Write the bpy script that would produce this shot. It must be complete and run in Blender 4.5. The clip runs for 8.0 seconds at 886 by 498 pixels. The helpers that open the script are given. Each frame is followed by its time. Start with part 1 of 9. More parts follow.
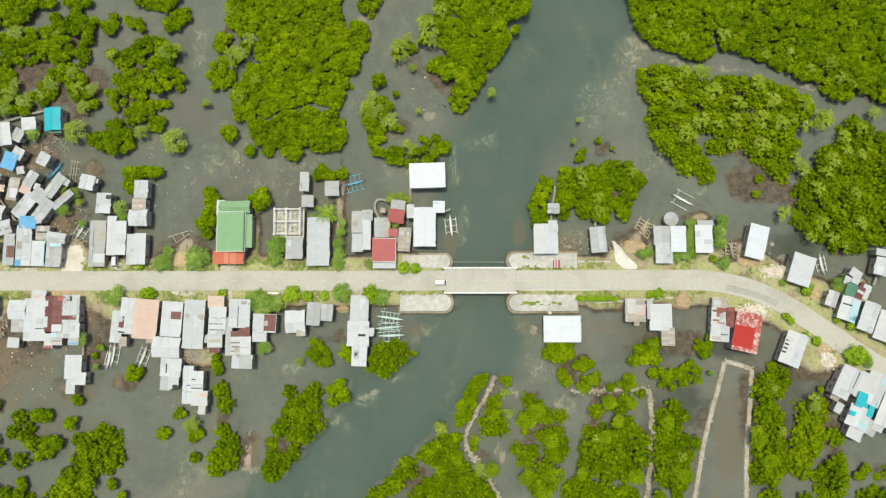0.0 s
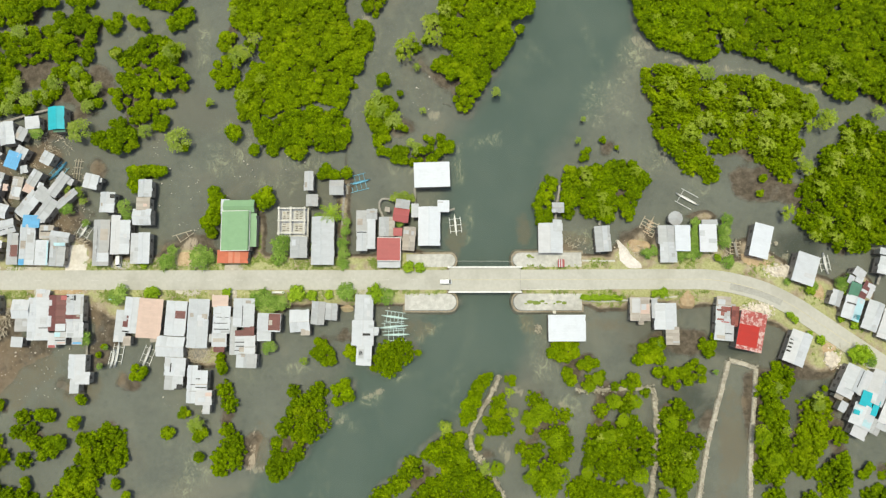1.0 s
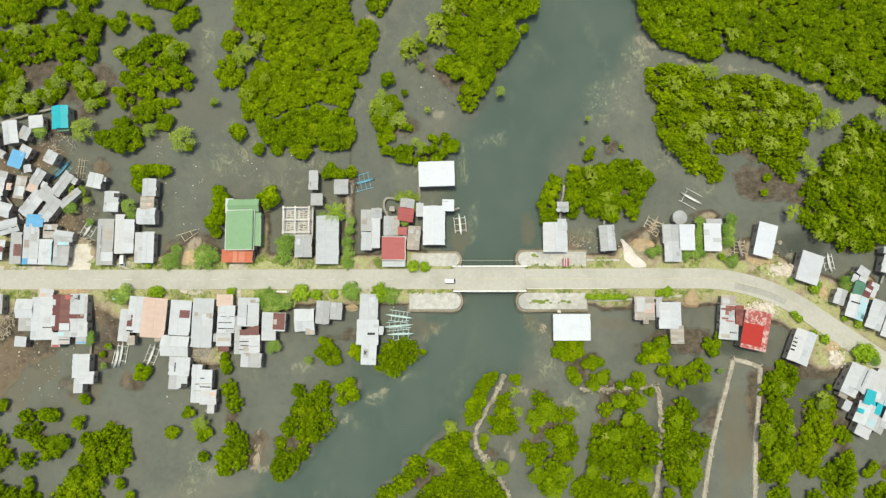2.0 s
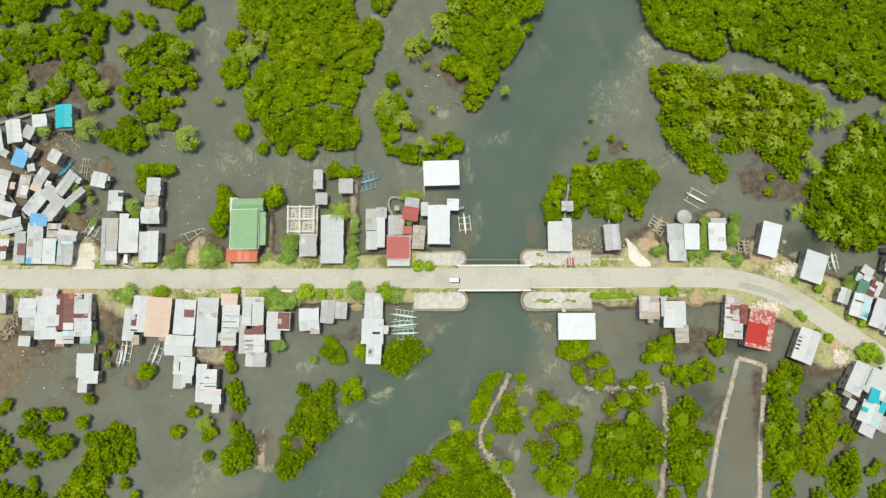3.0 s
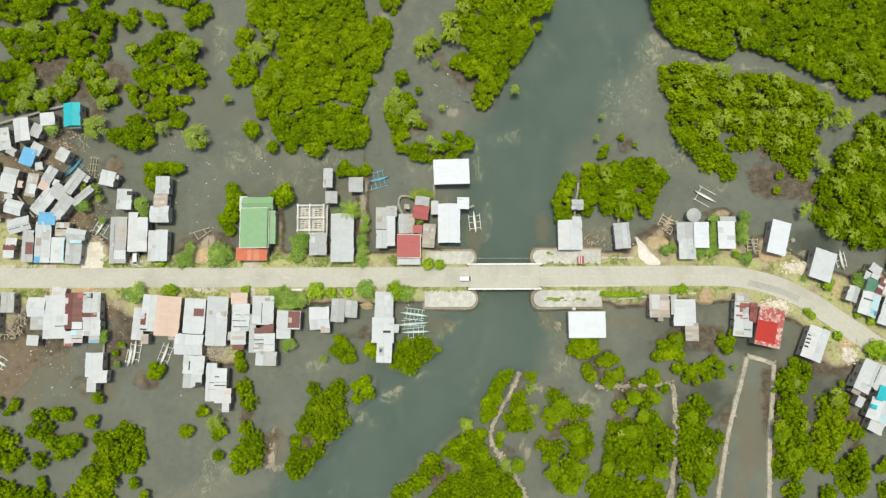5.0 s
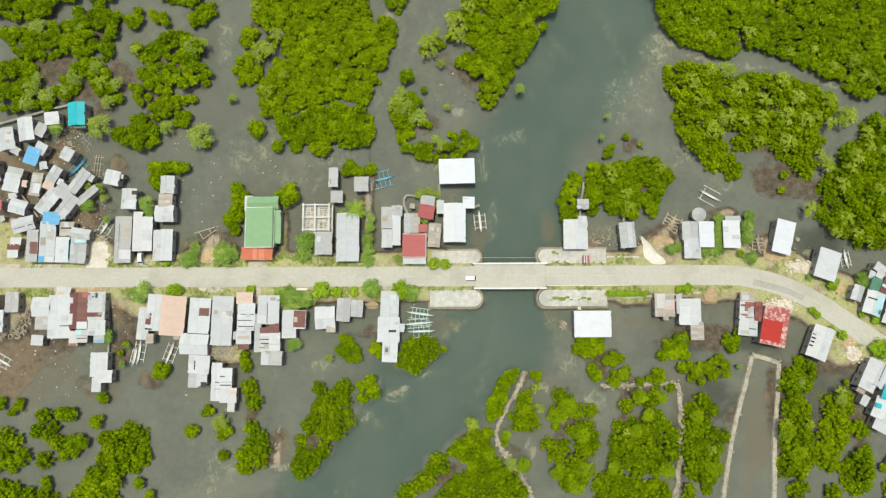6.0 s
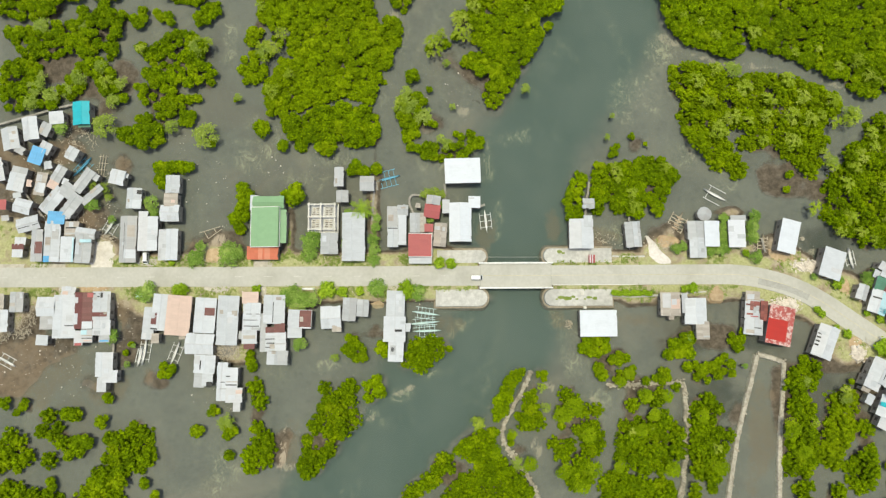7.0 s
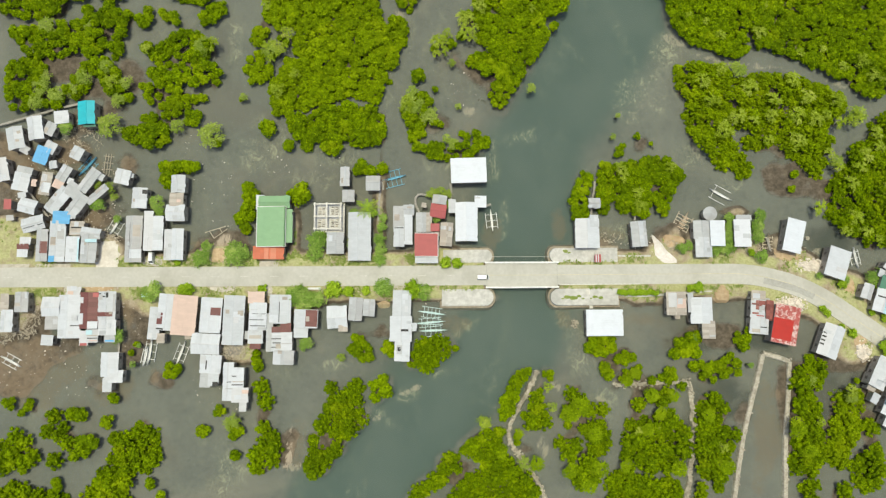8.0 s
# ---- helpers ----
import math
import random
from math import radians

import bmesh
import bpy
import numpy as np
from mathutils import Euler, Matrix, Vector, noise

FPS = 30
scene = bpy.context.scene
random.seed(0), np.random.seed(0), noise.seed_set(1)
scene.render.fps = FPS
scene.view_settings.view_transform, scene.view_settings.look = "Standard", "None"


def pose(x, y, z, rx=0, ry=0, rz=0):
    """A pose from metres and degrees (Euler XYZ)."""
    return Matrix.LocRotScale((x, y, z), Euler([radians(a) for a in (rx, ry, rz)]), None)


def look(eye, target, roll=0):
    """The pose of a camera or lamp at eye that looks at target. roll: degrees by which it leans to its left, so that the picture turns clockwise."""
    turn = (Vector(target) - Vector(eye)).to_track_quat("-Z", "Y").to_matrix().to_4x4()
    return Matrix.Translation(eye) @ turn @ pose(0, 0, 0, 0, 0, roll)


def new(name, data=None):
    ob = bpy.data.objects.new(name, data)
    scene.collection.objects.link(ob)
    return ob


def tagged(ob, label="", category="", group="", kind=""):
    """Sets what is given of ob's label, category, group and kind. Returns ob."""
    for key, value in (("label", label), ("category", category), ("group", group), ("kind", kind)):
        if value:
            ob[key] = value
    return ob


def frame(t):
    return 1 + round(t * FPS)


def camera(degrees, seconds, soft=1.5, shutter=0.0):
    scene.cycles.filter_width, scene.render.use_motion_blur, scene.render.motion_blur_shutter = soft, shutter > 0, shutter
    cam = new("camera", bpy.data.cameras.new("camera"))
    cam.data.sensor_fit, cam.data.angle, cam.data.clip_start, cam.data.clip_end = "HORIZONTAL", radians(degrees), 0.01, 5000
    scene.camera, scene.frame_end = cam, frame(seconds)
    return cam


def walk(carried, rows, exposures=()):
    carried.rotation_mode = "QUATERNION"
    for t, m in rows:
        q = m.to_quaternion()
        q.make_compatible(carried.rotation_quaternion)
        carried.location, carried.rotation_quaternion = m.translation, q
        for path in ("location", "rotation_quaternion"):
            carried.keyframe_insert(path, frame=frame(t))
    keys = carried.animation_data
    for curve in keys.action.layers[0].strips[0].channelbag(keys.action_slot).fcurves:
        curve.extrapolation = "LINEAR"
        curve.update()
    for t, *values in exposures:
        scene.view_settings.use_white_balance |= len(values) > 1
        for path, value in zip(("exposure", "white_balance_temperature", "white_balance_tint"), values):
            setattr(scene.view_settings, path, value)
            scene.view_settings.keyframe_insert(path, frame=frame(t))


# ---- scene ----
cam = camera(74.0, 8.0, soft=1.3)
PATH = [
    (0, 0.0, 0.0, 180.0, 4.932, 1.832, 0.0),
    (0.5, -0.989, -0.246, 180.017, 4.973, 1.738, -0.006),
    (1, -1.986, -0.461, 180.034, 5.004, 1.643, -0.015),
    (1.5, -2.993, -0.649, 180.051, 5.027, 1.548, -0.025),
    (2.2, -4.422, -0.875, 180.074, 5.046, 1.413, -0.043),
    (3, -6.088, -1.091, 180.099, 5.056, 1.257, -0.067),
    (3.5, -7.151, -1.211, 180.113, 5.059, 1.158, -0.084),
    (4, -8.232, -1.324, 180.127, 5.06, 1.057, -0.102),
    (4.5, -9.334, -1.433, 180.139, 5.062, 0.956, -0.122),
    (5.2, -10.914, -1.587, 180.153, 5.068, 0.812, -0.151),
    (6, -12.778, -1.778, 180.165, 5.085, 0.645, -0.186),
    (6.5, -13.978, -1.913, 180.17, 5.103, 0.538, -0.21),
    (7, -15.207, -2.064, 180.172, 5.13, 0.43, -0.233),
    (7.5, -16.467, -2.235, 180.172, 5.166, 0.321, -0.257),
    (8, -17.76, -2.429, 180.17, 5.213, 0.21, -0.282),
]
walk(cam, [(t, pose(*p)) for t, *p in PATH], [(0.0, -0.07, 7040.0, 5.0), (8.0, -0.07, 7040.0, 5.0)])
SUN_FROM = (-0.06, 0.13, 1.0)          # almost overhead, behind thin cloud
world = bpy.data.worlds.new("sky")
scene.world = world
world.use_nodes = True
wn = world.node_tree.nodes
sky = wn.new("ShaderNodeTexSky")
sky.sky_type, sky.sun_disc = "NISHITA", False
sky.sun_elevation, sky.sun_rotation = math.radians(81.8), math.radians(-24.8)
sky.dust_density = 3.0
world.node_tree.links.new(sky.outputs[0], wn["Background"].inputs[0])
wn["Background"].inputs[1].default_value = 0.16
sun_data = bpy.data.lights.new("sun", "SUN")
sun_data.energy, sun_data.angle, sun_data.color = 2.65, math.radians(7.0), (0.99, 0.985, 0.80)
sun = new("sun", sun_data)
sun.matrix_world = look(Vector(SUN_FROM) * 300, (0, 0, 0))

# ---- materials ----


class Nodes:
    """A node material under way: its tree, and short ways to add nodes."""

    def __init__(self, name):
        self.mat = bpy.data.materials.new(name)
        self.mat.use_nodes = True
        self.tree = self.mat.node_tree
        self.bsdf = self.tree.nodes["Principled BSDF"]

    def add(self, kind, **values):
        node = self.tree.nodes.new(kind)
        for key, value in values.items():
            node.inputs[key].default_value = value
        return node

    def link(self, a, b):
        self.tree.links.new(a, b)

    def place(self):
        return self.add("ShaderNodeNewGeometry").outputs["Position"]

    def noise(self, scale, detail=4.0, rough=0.6, where=None, stretch=None, distort=0.0):
        node = self.add("ShaderNodeTexNoise", Scale=scale, Detail=detail, Roughness=rough, Distortion=distort)
        where = where or self.place()
        if stretch:
            mapping = self.add("ShaderNodeMapping", Scale=stretch)
            mapping.inputs["Rotation"].default_value = (0, 0, 0.6)
            self.link(where, mapping.inputs[0])
            where = mapping.outputs[0]
        self.link(where, node.inputs["Vector"])
        return node.outputs[0]

    def step(self, value, low, high, to_low=0.0, to_high=1.0):
        node = self.add("ShaderNodeMapRange")
        node.interpolation_type = "SMOOTHSTEP"
        for i, v in enumerate((low, high, to_low, to_high)):
            node.inputs[i + 1].default_value = v
        self.link(value, node.inputs[0])
        return node.outputs[0]

    def math(self, op, a, b):
        node = self.tree.nodes.new("ShaderNodeMath")
        node.operation = op
        for i, v in enumerate((a, b)):
            if isinstance(v, (int, float)):
                node.inputs[i].default_value = v
            else:
                self.link(v, node.inputs[i])
        return node.outputs[0]

    def mix(self, fac, a, b, mode="MIX"):
        node = self.tree.nodes.new("ShaderNodeMix")
        node.data_type, node.blend_type = "RGBA", mode
        for slot, v in ((0, fac), (6, a), (7, b)):
            if isinstance(v, (int, float)):
                node.inputs[slot].default_value = v
            elif isinstance(v, tuple):
                node.inputs[slot].default_value = (*v, 1.0)
            else:
                self.link(v, node.inputs[slot])
        return node.outputs[2]

    def bump(self, height, strength=0.5, distance=0.05):
        node = self.add("ShaderNodeBump", Strength=strength, Distance=distance)
        self.link(height, node.inputs["Height"])
        self.link(node.outputs[0], self.bsdf.inputs["Normal"])

    def done(self, colour, rough=0.8, metal=0.0, spec=0.3):
        if isinstance(colour, tuple):
            self.bsdf.inputs["Base Color"].default_value = (*colour, 1.0)
        else:
            self.link(colour, self.bsdf.inputs["Base Color"])
        self.bsdf.inputs["Roughness"].default_value = rough
        self.bsdf.inputs["Metallic"].default_value = metal
        self.bsdf.inputs["Specular IOR Level"].default_value = spec
        return self.mat


def roof_material(name, colour, rust=0.25, fade=0.12, peeled=None):
    """Weathered corrugated sheet metal: sheets of slightly different age side by side, with streaks down the slope."""
    n = Nodes(name)
    local = n.add("ShaderNodeTexCoord").outputs["Object"]
    split = n.add("ShaderNodeSeparateXYZ")
    n.link(local, split.inputs[0])
    chance = n.add("ShaderNodeObjectInfo").outputs["Random"]
    sheet = n.math("FLOOR", n.math("MULTIPLY", split.outputs[1], 1.18), 0.0)
    course = n.math("FLOOR", n.math("MULTIPLY", split.outputs[0], 0.42), 0.0)
    key = n.add("ShaderNodeCombineXYZ")
    n.link(sheet, key.inputs[0])
    n.link(course, key.inputs[1])
    n.link(n.math("MULTIPLY", chance, 91.7), key.inputs[2])
    cell = n.add("ShaderNodeTexWhiteNoise")
    n.link(key.outputs[0], cell.inputs[0])
    c = n.mix(cell.outputs[0], tuple(v * (1.0 - 1.1 * fade) for v in colour), tuple(min(0.85, v * (1.0 + 0.6 * fade)) for v in colour))
    c = n.mix(n.step(cell.outputs[0], 0.86, 0.95, 0.0, 2.2 * fade), c, tuple(v * 0.55 + 0.02 for v in colour))
    shift = n.add("ShaderNodeCombineXYZ")
    n.link(n.math("MULTIPLY", chance, 57.0), shift.inputs[0])
    moved = n.add("ShaderNodeVectorMath")
    n.link(local, moved.inputs[0])
    n.link(shift.outputs[0], moved.inputs[1])
    wide = n.noise(0.5, 5.0, 0.65, where=moved.outputs[0])
    c = n.mix(n.step(wide, 0.42, 0.75, 0.0, 0.36), c, tuple(v * 0.74 + 0.015 for v in colour))
    down = n.add("ShaderNodeMapping", Scale=(0.5, 3.2, 0.5))
    n.link(moved.outputs[0], down.inputs[0])
    streak = n.add("ShaderNodeTexNoise", Scale=1.0, Detail=5.0, Roughness=0.7)
    n.link(down.outputs[0], streak.inputs["Vector"])
    c = n.mix(n.step(streak.outputs[0], 0.56, 0.78, 0.0, rust), c, (0.17, 0.10, 0.065))
    c = n.mix(n.step(streak.outputs[0], 0.30, 0.50, 0.25, 0.0), c, tuple(min(0.85, v * 1.25) for v in colour))
    tint = n.math("FRACT", n.math("MULTIPLY", chance, 7.31), 0.0)
    c = n.mix(n.step(tint, 0.45, 1.0, 0.0, 0.38), c, n.mix(1.0, c, (0.96, 0.87, 0.80), "MULTIPLY"))
    if peeled:
        flake = n.noise(0.8, 6.0, 0.7, where=moved.outputs[0])
        c = n.mix(n.step(flake, 0.48, 0.58, 0.0, 0.85), c, peeled)
    n.bump(streak.outputs[0], 0.25, 0.05)
    return n.done(c, 0.55, 0.0, 0.3)


ROOF = {
    "white": roof_material("roof_white_sheet", (0.54, 0.565, 0.60), 0.12, 0.03),
    "bright": roof_material("roof_new_white_sheet", (0.615, 0.65, 0.705), 0.05, 0.015),
    "pale": roof_material("roof_pale_sheet", (0.485, 0.508, 0.535), 0.20, 0.045),
    "grey": roof_material("roof_grey_sheet", (0.415, 0.428, 0.44), 0.32, 0.09),
    "tan": roof_material("roof_brown_grey_sheet", (0.42, 0.38, 0.335), 0.4, 0.20),
    "maroon": roof_material("roof_maroon_sheet", (0.17, 0.065, 0.06), 0.3, 0.15),
    "rose": roof_material("roof_faded_red_sheet", (0.40, 0.105, 0.105), 0.1, 0.04),
    "faded": roof_material("roof_peeling_red_sheet", (0.42, 0.10, 0.09), 0.2, 0.15, (0.60, 0.46, 0.43)),
    "rusty": roof_material("roof_rusted_sheet", (0.27, 0.095, 0.08), 0.35, 0.3),
    "red": roof_material("roof_bright_red_sheet", (0.43, 0.032, 0.024), 0.08, 0.04),
    "orange": roof_material("roof_orange_sheet", (0.52, 0.13, 0.065), 0.15, 0.10),
    "green": roof_material("roof_green_sheet", (0.225, 0.385, 0.215), 0.06, 0.03),
    "dgreen": roof_material("roof_dark_green_sheet", (0.09, 0.22, 0.15), 0.15, 0.1),
    "teal": roof_material("roof_turquoise_sheet", (0.02, 0.42, 0.50), 0.08, 0.06),
    # near-black patches that paint the shade seen in roof gaps, slits and laps
    "dark": roof_material("roof_gap_shade", (0.03, 0.03, 0.03), 0.0, 0.06),
    "sky": roof_material("roof_pale_blue_sheet", (0.42, 0.62, 0.68), 0.1, 0.06),
    "blue": roof_material("blue_tarpaulin", (0.12, 0.39, 0.68), 0.0, 0.05),
    "ember": roof_material("roof_faded_orange_sheet", (0.58, 0.21, 0.13), 0.12, 0.06),
    "salmon": roof_material("roof_salmon_sheet", (0.585, 0.445, 0.385), 0.1, 0.05),
}


def plain_material(name, a, b, scale=1.2, rough=0.85, bump=0.4, spec=0.2):
    n = Nodes(name)
    grain = n.noise(scale, 6.0, 0.65)
    c = n.mix(n.step(grain, 0.3, 0.7), a, b)
    blotch = n.noise(scale * 0.15, 3.0, 0.6)
    c = n.mix(n.step(blotch, 0.4, 0.7, 0.0, 0.45), c, tuple(v * 0.65 for v in a))
    n.bump(n.noise(scale * 5.0, 4.0), bump, 0.03)
    return n.done(c, rough, 0.0, spec)


M_WALL = plain_material("weathered_board", (0.29, 0.26, 0.22), (0.42, 0.39, 0.34), 1.5)
M_POST = plain_material("grey_timber", (0.17, 0.145, 0.12), (0.27, 0.24, 0.20), 2.0)
M_BLOCK = plain_material("bare_concrete", (0.44, 0.43, 0.395), (0.60, 0.59, 0.55), 0.7)
M_WHITE = plain_material("white_paint", (0.72, 0.72, 0.70), (0.82, 0.82, 0.80), 1.5, 0.6, 0.2)
M_BAMBOO = plain_material("bleached_bamboo", (0.42, 0.36, 0.27), (0.62, 0.56, 0.45), 2.5)
M_BLUEP = plain_material("blue_boat_paint", (0.12, 0.38, 0.54), (0.22, 0.52, 0.66), 2.0, 0.5)
M_AQUA = plain_material("pale_aqua_boat_paint", (0.50, 0.66, 0.66), (0.62, 0.74, 0.73), 2.0, 0.5)
M_BANK = plain_material("brown_mud_bank", (0.27, 0.242, 0.185), (0.50, 0.46, 0.37), 0.9)
M_DYKE = plain_material("dried_mud_bank", (0.31, 0.28, 0.22), (0.52, 0.48, 0.40), 1.3)
M_RUBBLE = plain_material("pale_rubble", (0.58, 0.51, 0.43), (0.76, 0.70, 0.62), 0.8)
M_CHALK = plain_material("white_gravel", (0.64, 0.585, 0.53), (0.79, 0.745, 0.70), 1.4)
M_DRIVE = plain_material("packed_pale_earth", (0.42, 0.38, 0.31), (0.58, 0.54, 0.46), 0.8)
M_SAND = plain_material("brown_sand", (0.44, 0.31, 0.18), (0.56, 0.43, 0.28), 0.9)
M_GRAVEL = plain_material("pale_gravel", (0.58, 0.53, 0.45), (0.70, 0.66, 0.59), 0.9)
M_RUBBER = plain_material("black_rubber", (0.02, 0.02, 0.02), (0.03, 0.03, 0.03), 4.0)
M_PLANKDOOR = plain_material("brown_plank_door", (0.16, 0.11, 0.07), (0.26, 0.19, 0.13), 2.0)
M_SHUTTER = plain_material("grey_brown_shutter", (0.12, 0.10, 0.085), (0.19, 0.165, 0.14), 2.0)
M_PLANK = plain_material("grey_plank", (0.27, 0.25, 0.22), (0.40, 0.38, 0.34), 1.8)
M_BARK = plain_material("mangrove_bark", (0.10, 0.08, 0.06), (0.18, 0.15, 0.12), 3.0)


def road_material():
    n = Nodes("worn_concrete_road")
    grain = n.noise(1.1, 5.0, 0.55)
    c = n.mix(n.step(grain, 0.3, 0.7), (0.455, 0.445, 0.395), (0.495, 0.485, 0.435))
    wear = n.noise(0.09, 4.0, 0.6)
    c = n.mix(n.step(wear, 0.45, 0.7, 0.0, 0.6), c, (0.36, 0.345, 0.295))
    spots = n.noise(0.5, 5.0, 0.7)
    c = n.mix(n.step(spots, 0.62, 0.75, 0.0, 0.4), c, (0.33, 0.31, 0.27))
    n.bump(n.noise(6.0, 4.0), 0.25, 0.02)
    return n.done(c, 0.85, 0.0, 0.2)


def leaf_material(name, dark, light, pale, thin=0.16):
    n = Nodes(name)
    island = n.tree.nodes.new("ShaderNodeNewGeometry").outputs["Random Per Island"]
    c = n.mix(island, tuple(0.92 * a + 0.08 * b for a, b in zip(dark, light)), tuple(1.2 * b for b in light))
    c = n.mix(n.step(n.noise(0.22, 4.0, 0.65), 0.38, 0.58, 0.62, 0.0), c, dark)
    c = n.mix(n.step(n.noise(0.17, 5.0, 0.7), 0.52, 0.66, 0.0, 0.85), c, pale)
    c = n.mix(n.step(n.noise(0.04, 3.0, 0.5), 0.40, 0.65, 0.0, 0.25), c, dark)
    tree = n.tree.nodes.new("ShaderNodeObjectInfo").outputs["Random"]
    c = n.mix(n.step(tree, 0.0, 0.5, 0.22, 0.0), c, dark)
    c = n.mix(n.step(tree, 0.6, 1.0, 0.0, 0.22), c, pale)
    c = n.mix(n.step(island, 0.94, 0.98, 0.0, 0.45), c, tuple(min(0.6, v * 1.25) for v in pale))
    mat = n.done(c, 0.7, 0.0, 0.06)
    through_leaf = n.tree.nodes.new("ShaderNodeBsdfTranslucent")
    n.link(c, through_leaf.inputs[0])
    both = n.tree.nodes.new("ShaderNodeMixShader")
    both.inputs[0].default_value = thin
    n.link(n.bsdf.outputs[0], both.inputs[1])
    n.link(through_leaf.outputs[0], both.inputs[2])
    n.link(both.outputs[0], n.tree.nodes["Material Output"].inputs[0])
    return mat


LEAF = {
    "mangrove": leaf_material("mangrove_leaf", (0.080, 0.140, 0.002), (0.235, 0.348, 0.003), (0.32, 0.42, 0.008), 0.10),
    "pale": leaf_material("pale_mangrove_leaf", (0.15, 0.23, 0.022), (0.31, 0.39, 0.075), (0.35, 0.42, 0.095)),
    "starry": leaf_material("branching_mangrove_leaf", (0.17, 0.25, 0.010), (0.33, 0.42, 0.045), (0.43, 0.49, 0.09)),
    "feathery": leaf_material("feathery_mangrove_leaf", (0.11, 0.18, 0.003), (0.25, 0.36, 0.006), (0.33, 0.43, 0.015)),
    "grass": leaf_material("verge_grass", (0.17, 0.24, 0.05), (0.30, 0.36, 0.10), (0.36, 0.38, 0.16)),
    "lime": leaf_material("lime_leaf", (0.25, 0.40, 0.02), (0.40, 0.57, 0.05), (0.47, 0.61, 0.06), 0.3),
    "village": leaf_material("village_leaf", (0.11, 0.21, 0.03), (0.29, 0.44, 0.085), (0.42, 0.53, 0.14), 0.25),
}


def ground_material():
    """Mud bed, exposed mud, sand and grass, told apart by height above the water."""
    n = Nodes("tidal_mud_and_soil")
    where = n.place()
    z = n.add("ShaderNodeSeparateXYZ")
    n.link(where, z.inputs[0])
    high = n.math("ADD", z.outputs[2], n.math("MULTIPLY", n.math("SUBTRACT", n.noise(0.35, 5.0, 0.65), 0.5), 0.5))
    bed = n.mix(n.step(n.noise(0.07, 7.0, 0.65), 0.3, 0.7), (0.150, 0.150, 0.134), (0.215, 0.208, 0.182))
    grain = n.noise(0.7, 9.0, 0.8, distort=0.3)
    bed = n.mix(n.step(grain, 0.35, 0.65, 0.0, 0.5), bed, (0.225, 0.215, 0.18))
    bed = n.mix(n.step(grain, 0.30, 0.48, 0.45, 0.0), bed, (0.10, 0.105, 0.095))
    deposit = n.add("ShaderNodeSeparateColor")
    laid = n.tree.nodes.new("ShaderNodeAttribute")
    laid.attribute_name = "deposit"
    bed = n.mix(n.step(laid.outputs["Alpha"], 0.0, 1.0, 0.9, 0.0), bed, (0.072, 0.076, 0.064))
    n.link(laid.outputs["Color"], deposit.inputs[0])
    speck = n.noise(1.9, 9.0, 0.85, stretch=(1.0, 0.7, 1.0), distort=0.3)
    patchy = n.noise(0.05, 6.0, 0.65, stretch=(1.0, 0.5, 1.0), distort=0.8)
    cover = n.math("ADD", n.math("MULTIPLY", n.step(patchy, 0.50, 0.66), 0.35), deposit.outputs[1])
    wisp = n.noise(0.30, 9.0, 0.78, stretch=(1.0, 0.7, 1.0), distort=1.1)
    fleck = n.math("ADD", n.math("MULTIPLY", n.step(speck, 0.46, 0.64), 0.45), n.step(wisp, 0.49, 0.66))
    weed = n.math("MULTIPLY", n.math("MINIMUM", fleck, 1.0), cover)
    silt = n.noise(0.04, 8.0, 0.7, distort=1.0)
    bed = n.mix(n.step(silt, 0.50, 0.72, 0.0, 0.6), bed, (0.285, 0.25, 0.20))
    brown = n.noise(0.028, 6.0, 0.6, distort=0.6)
    bed = n.mix(n.step(brown, 0.46, 0.66, 0.0, 0.45), bed, (0.185, 0.155, 0.125))
    # deep bed: green channel silt, tinted further for light absorbed by deep water
    deep = n.mix(n.step(n.noise(0.035, 5.0), 0.3, 0.7), (0.093, 0.129, 0.115), (0.123, 0.155, 0.136))
    c = n.mix(n.step(high, -2.0, -0.55), deep, bed)
    c = n.mix(n.math("MULTIPLY", n.math("MINIMUM", weed, 1.0), 0.78), c, (0.46, 0.44, 0.30))
    drift = n.step(n.math("MULTIPLY", deposit.outputs[0], n.step(n.noise(0.55, 8.0, 0.75, stretch=(1.0, 0.4, 1.0), distort=1.0), 0.35, 0.65, 0.1, 1.4)), 0.2, 0.8)
    mud = n.mix(n.step(n.noise(0.5, 6.0, 0.7), 0.35, 0.7), (0.074, 0.060, 0.044), (0.155, 0.128, 0.095))
    c = n.mix(n.step(high, -0.16, 0.12), c, mud)
    c = n.mix(n.math("MULTIPLY", n.step(n.math("MULTIPLY", deposit.outputs[2], n.step(n.noise(0.4, 6.0, 0.7), 0.3, 0.7, 0.5, 1.3)), 0.2, 0.9), 0.5), c, (0.235, 0.175, 0.115))
    c = n.mix(n.math("MULTIPLY", drift, 0.75), c, (0.46, 0.39, 0.30))
    dirt = n.mix(n.step(n.noise(0.6, 6.0, 0.7), 0.3, 0.7), (0.26, 0.20, 0.13), (0.42, 0.36, 0.27))
    c = n.mix(n.step(high, 0.35, 0.8), c, dirt)
    grass = n.mix(n.step(n.noise(1.4, 5.0, 0.7), 0.3, 0.7), (0.30, 0.315, 0.13), (0.46, 0.45, 0.24))
    c = n.mix(n.math("MULTIPLY", n.step(high, 0.75, 1.05), n.step(n.noise(0.22, 5.0, 0.65), 0.32, 0.55)), c, grass)
    n.bump(n.noise(1.5, 6.0, 0.7), 0.5, 0.12)
    return n.done(c, 0.9, 0.0, 0.15)


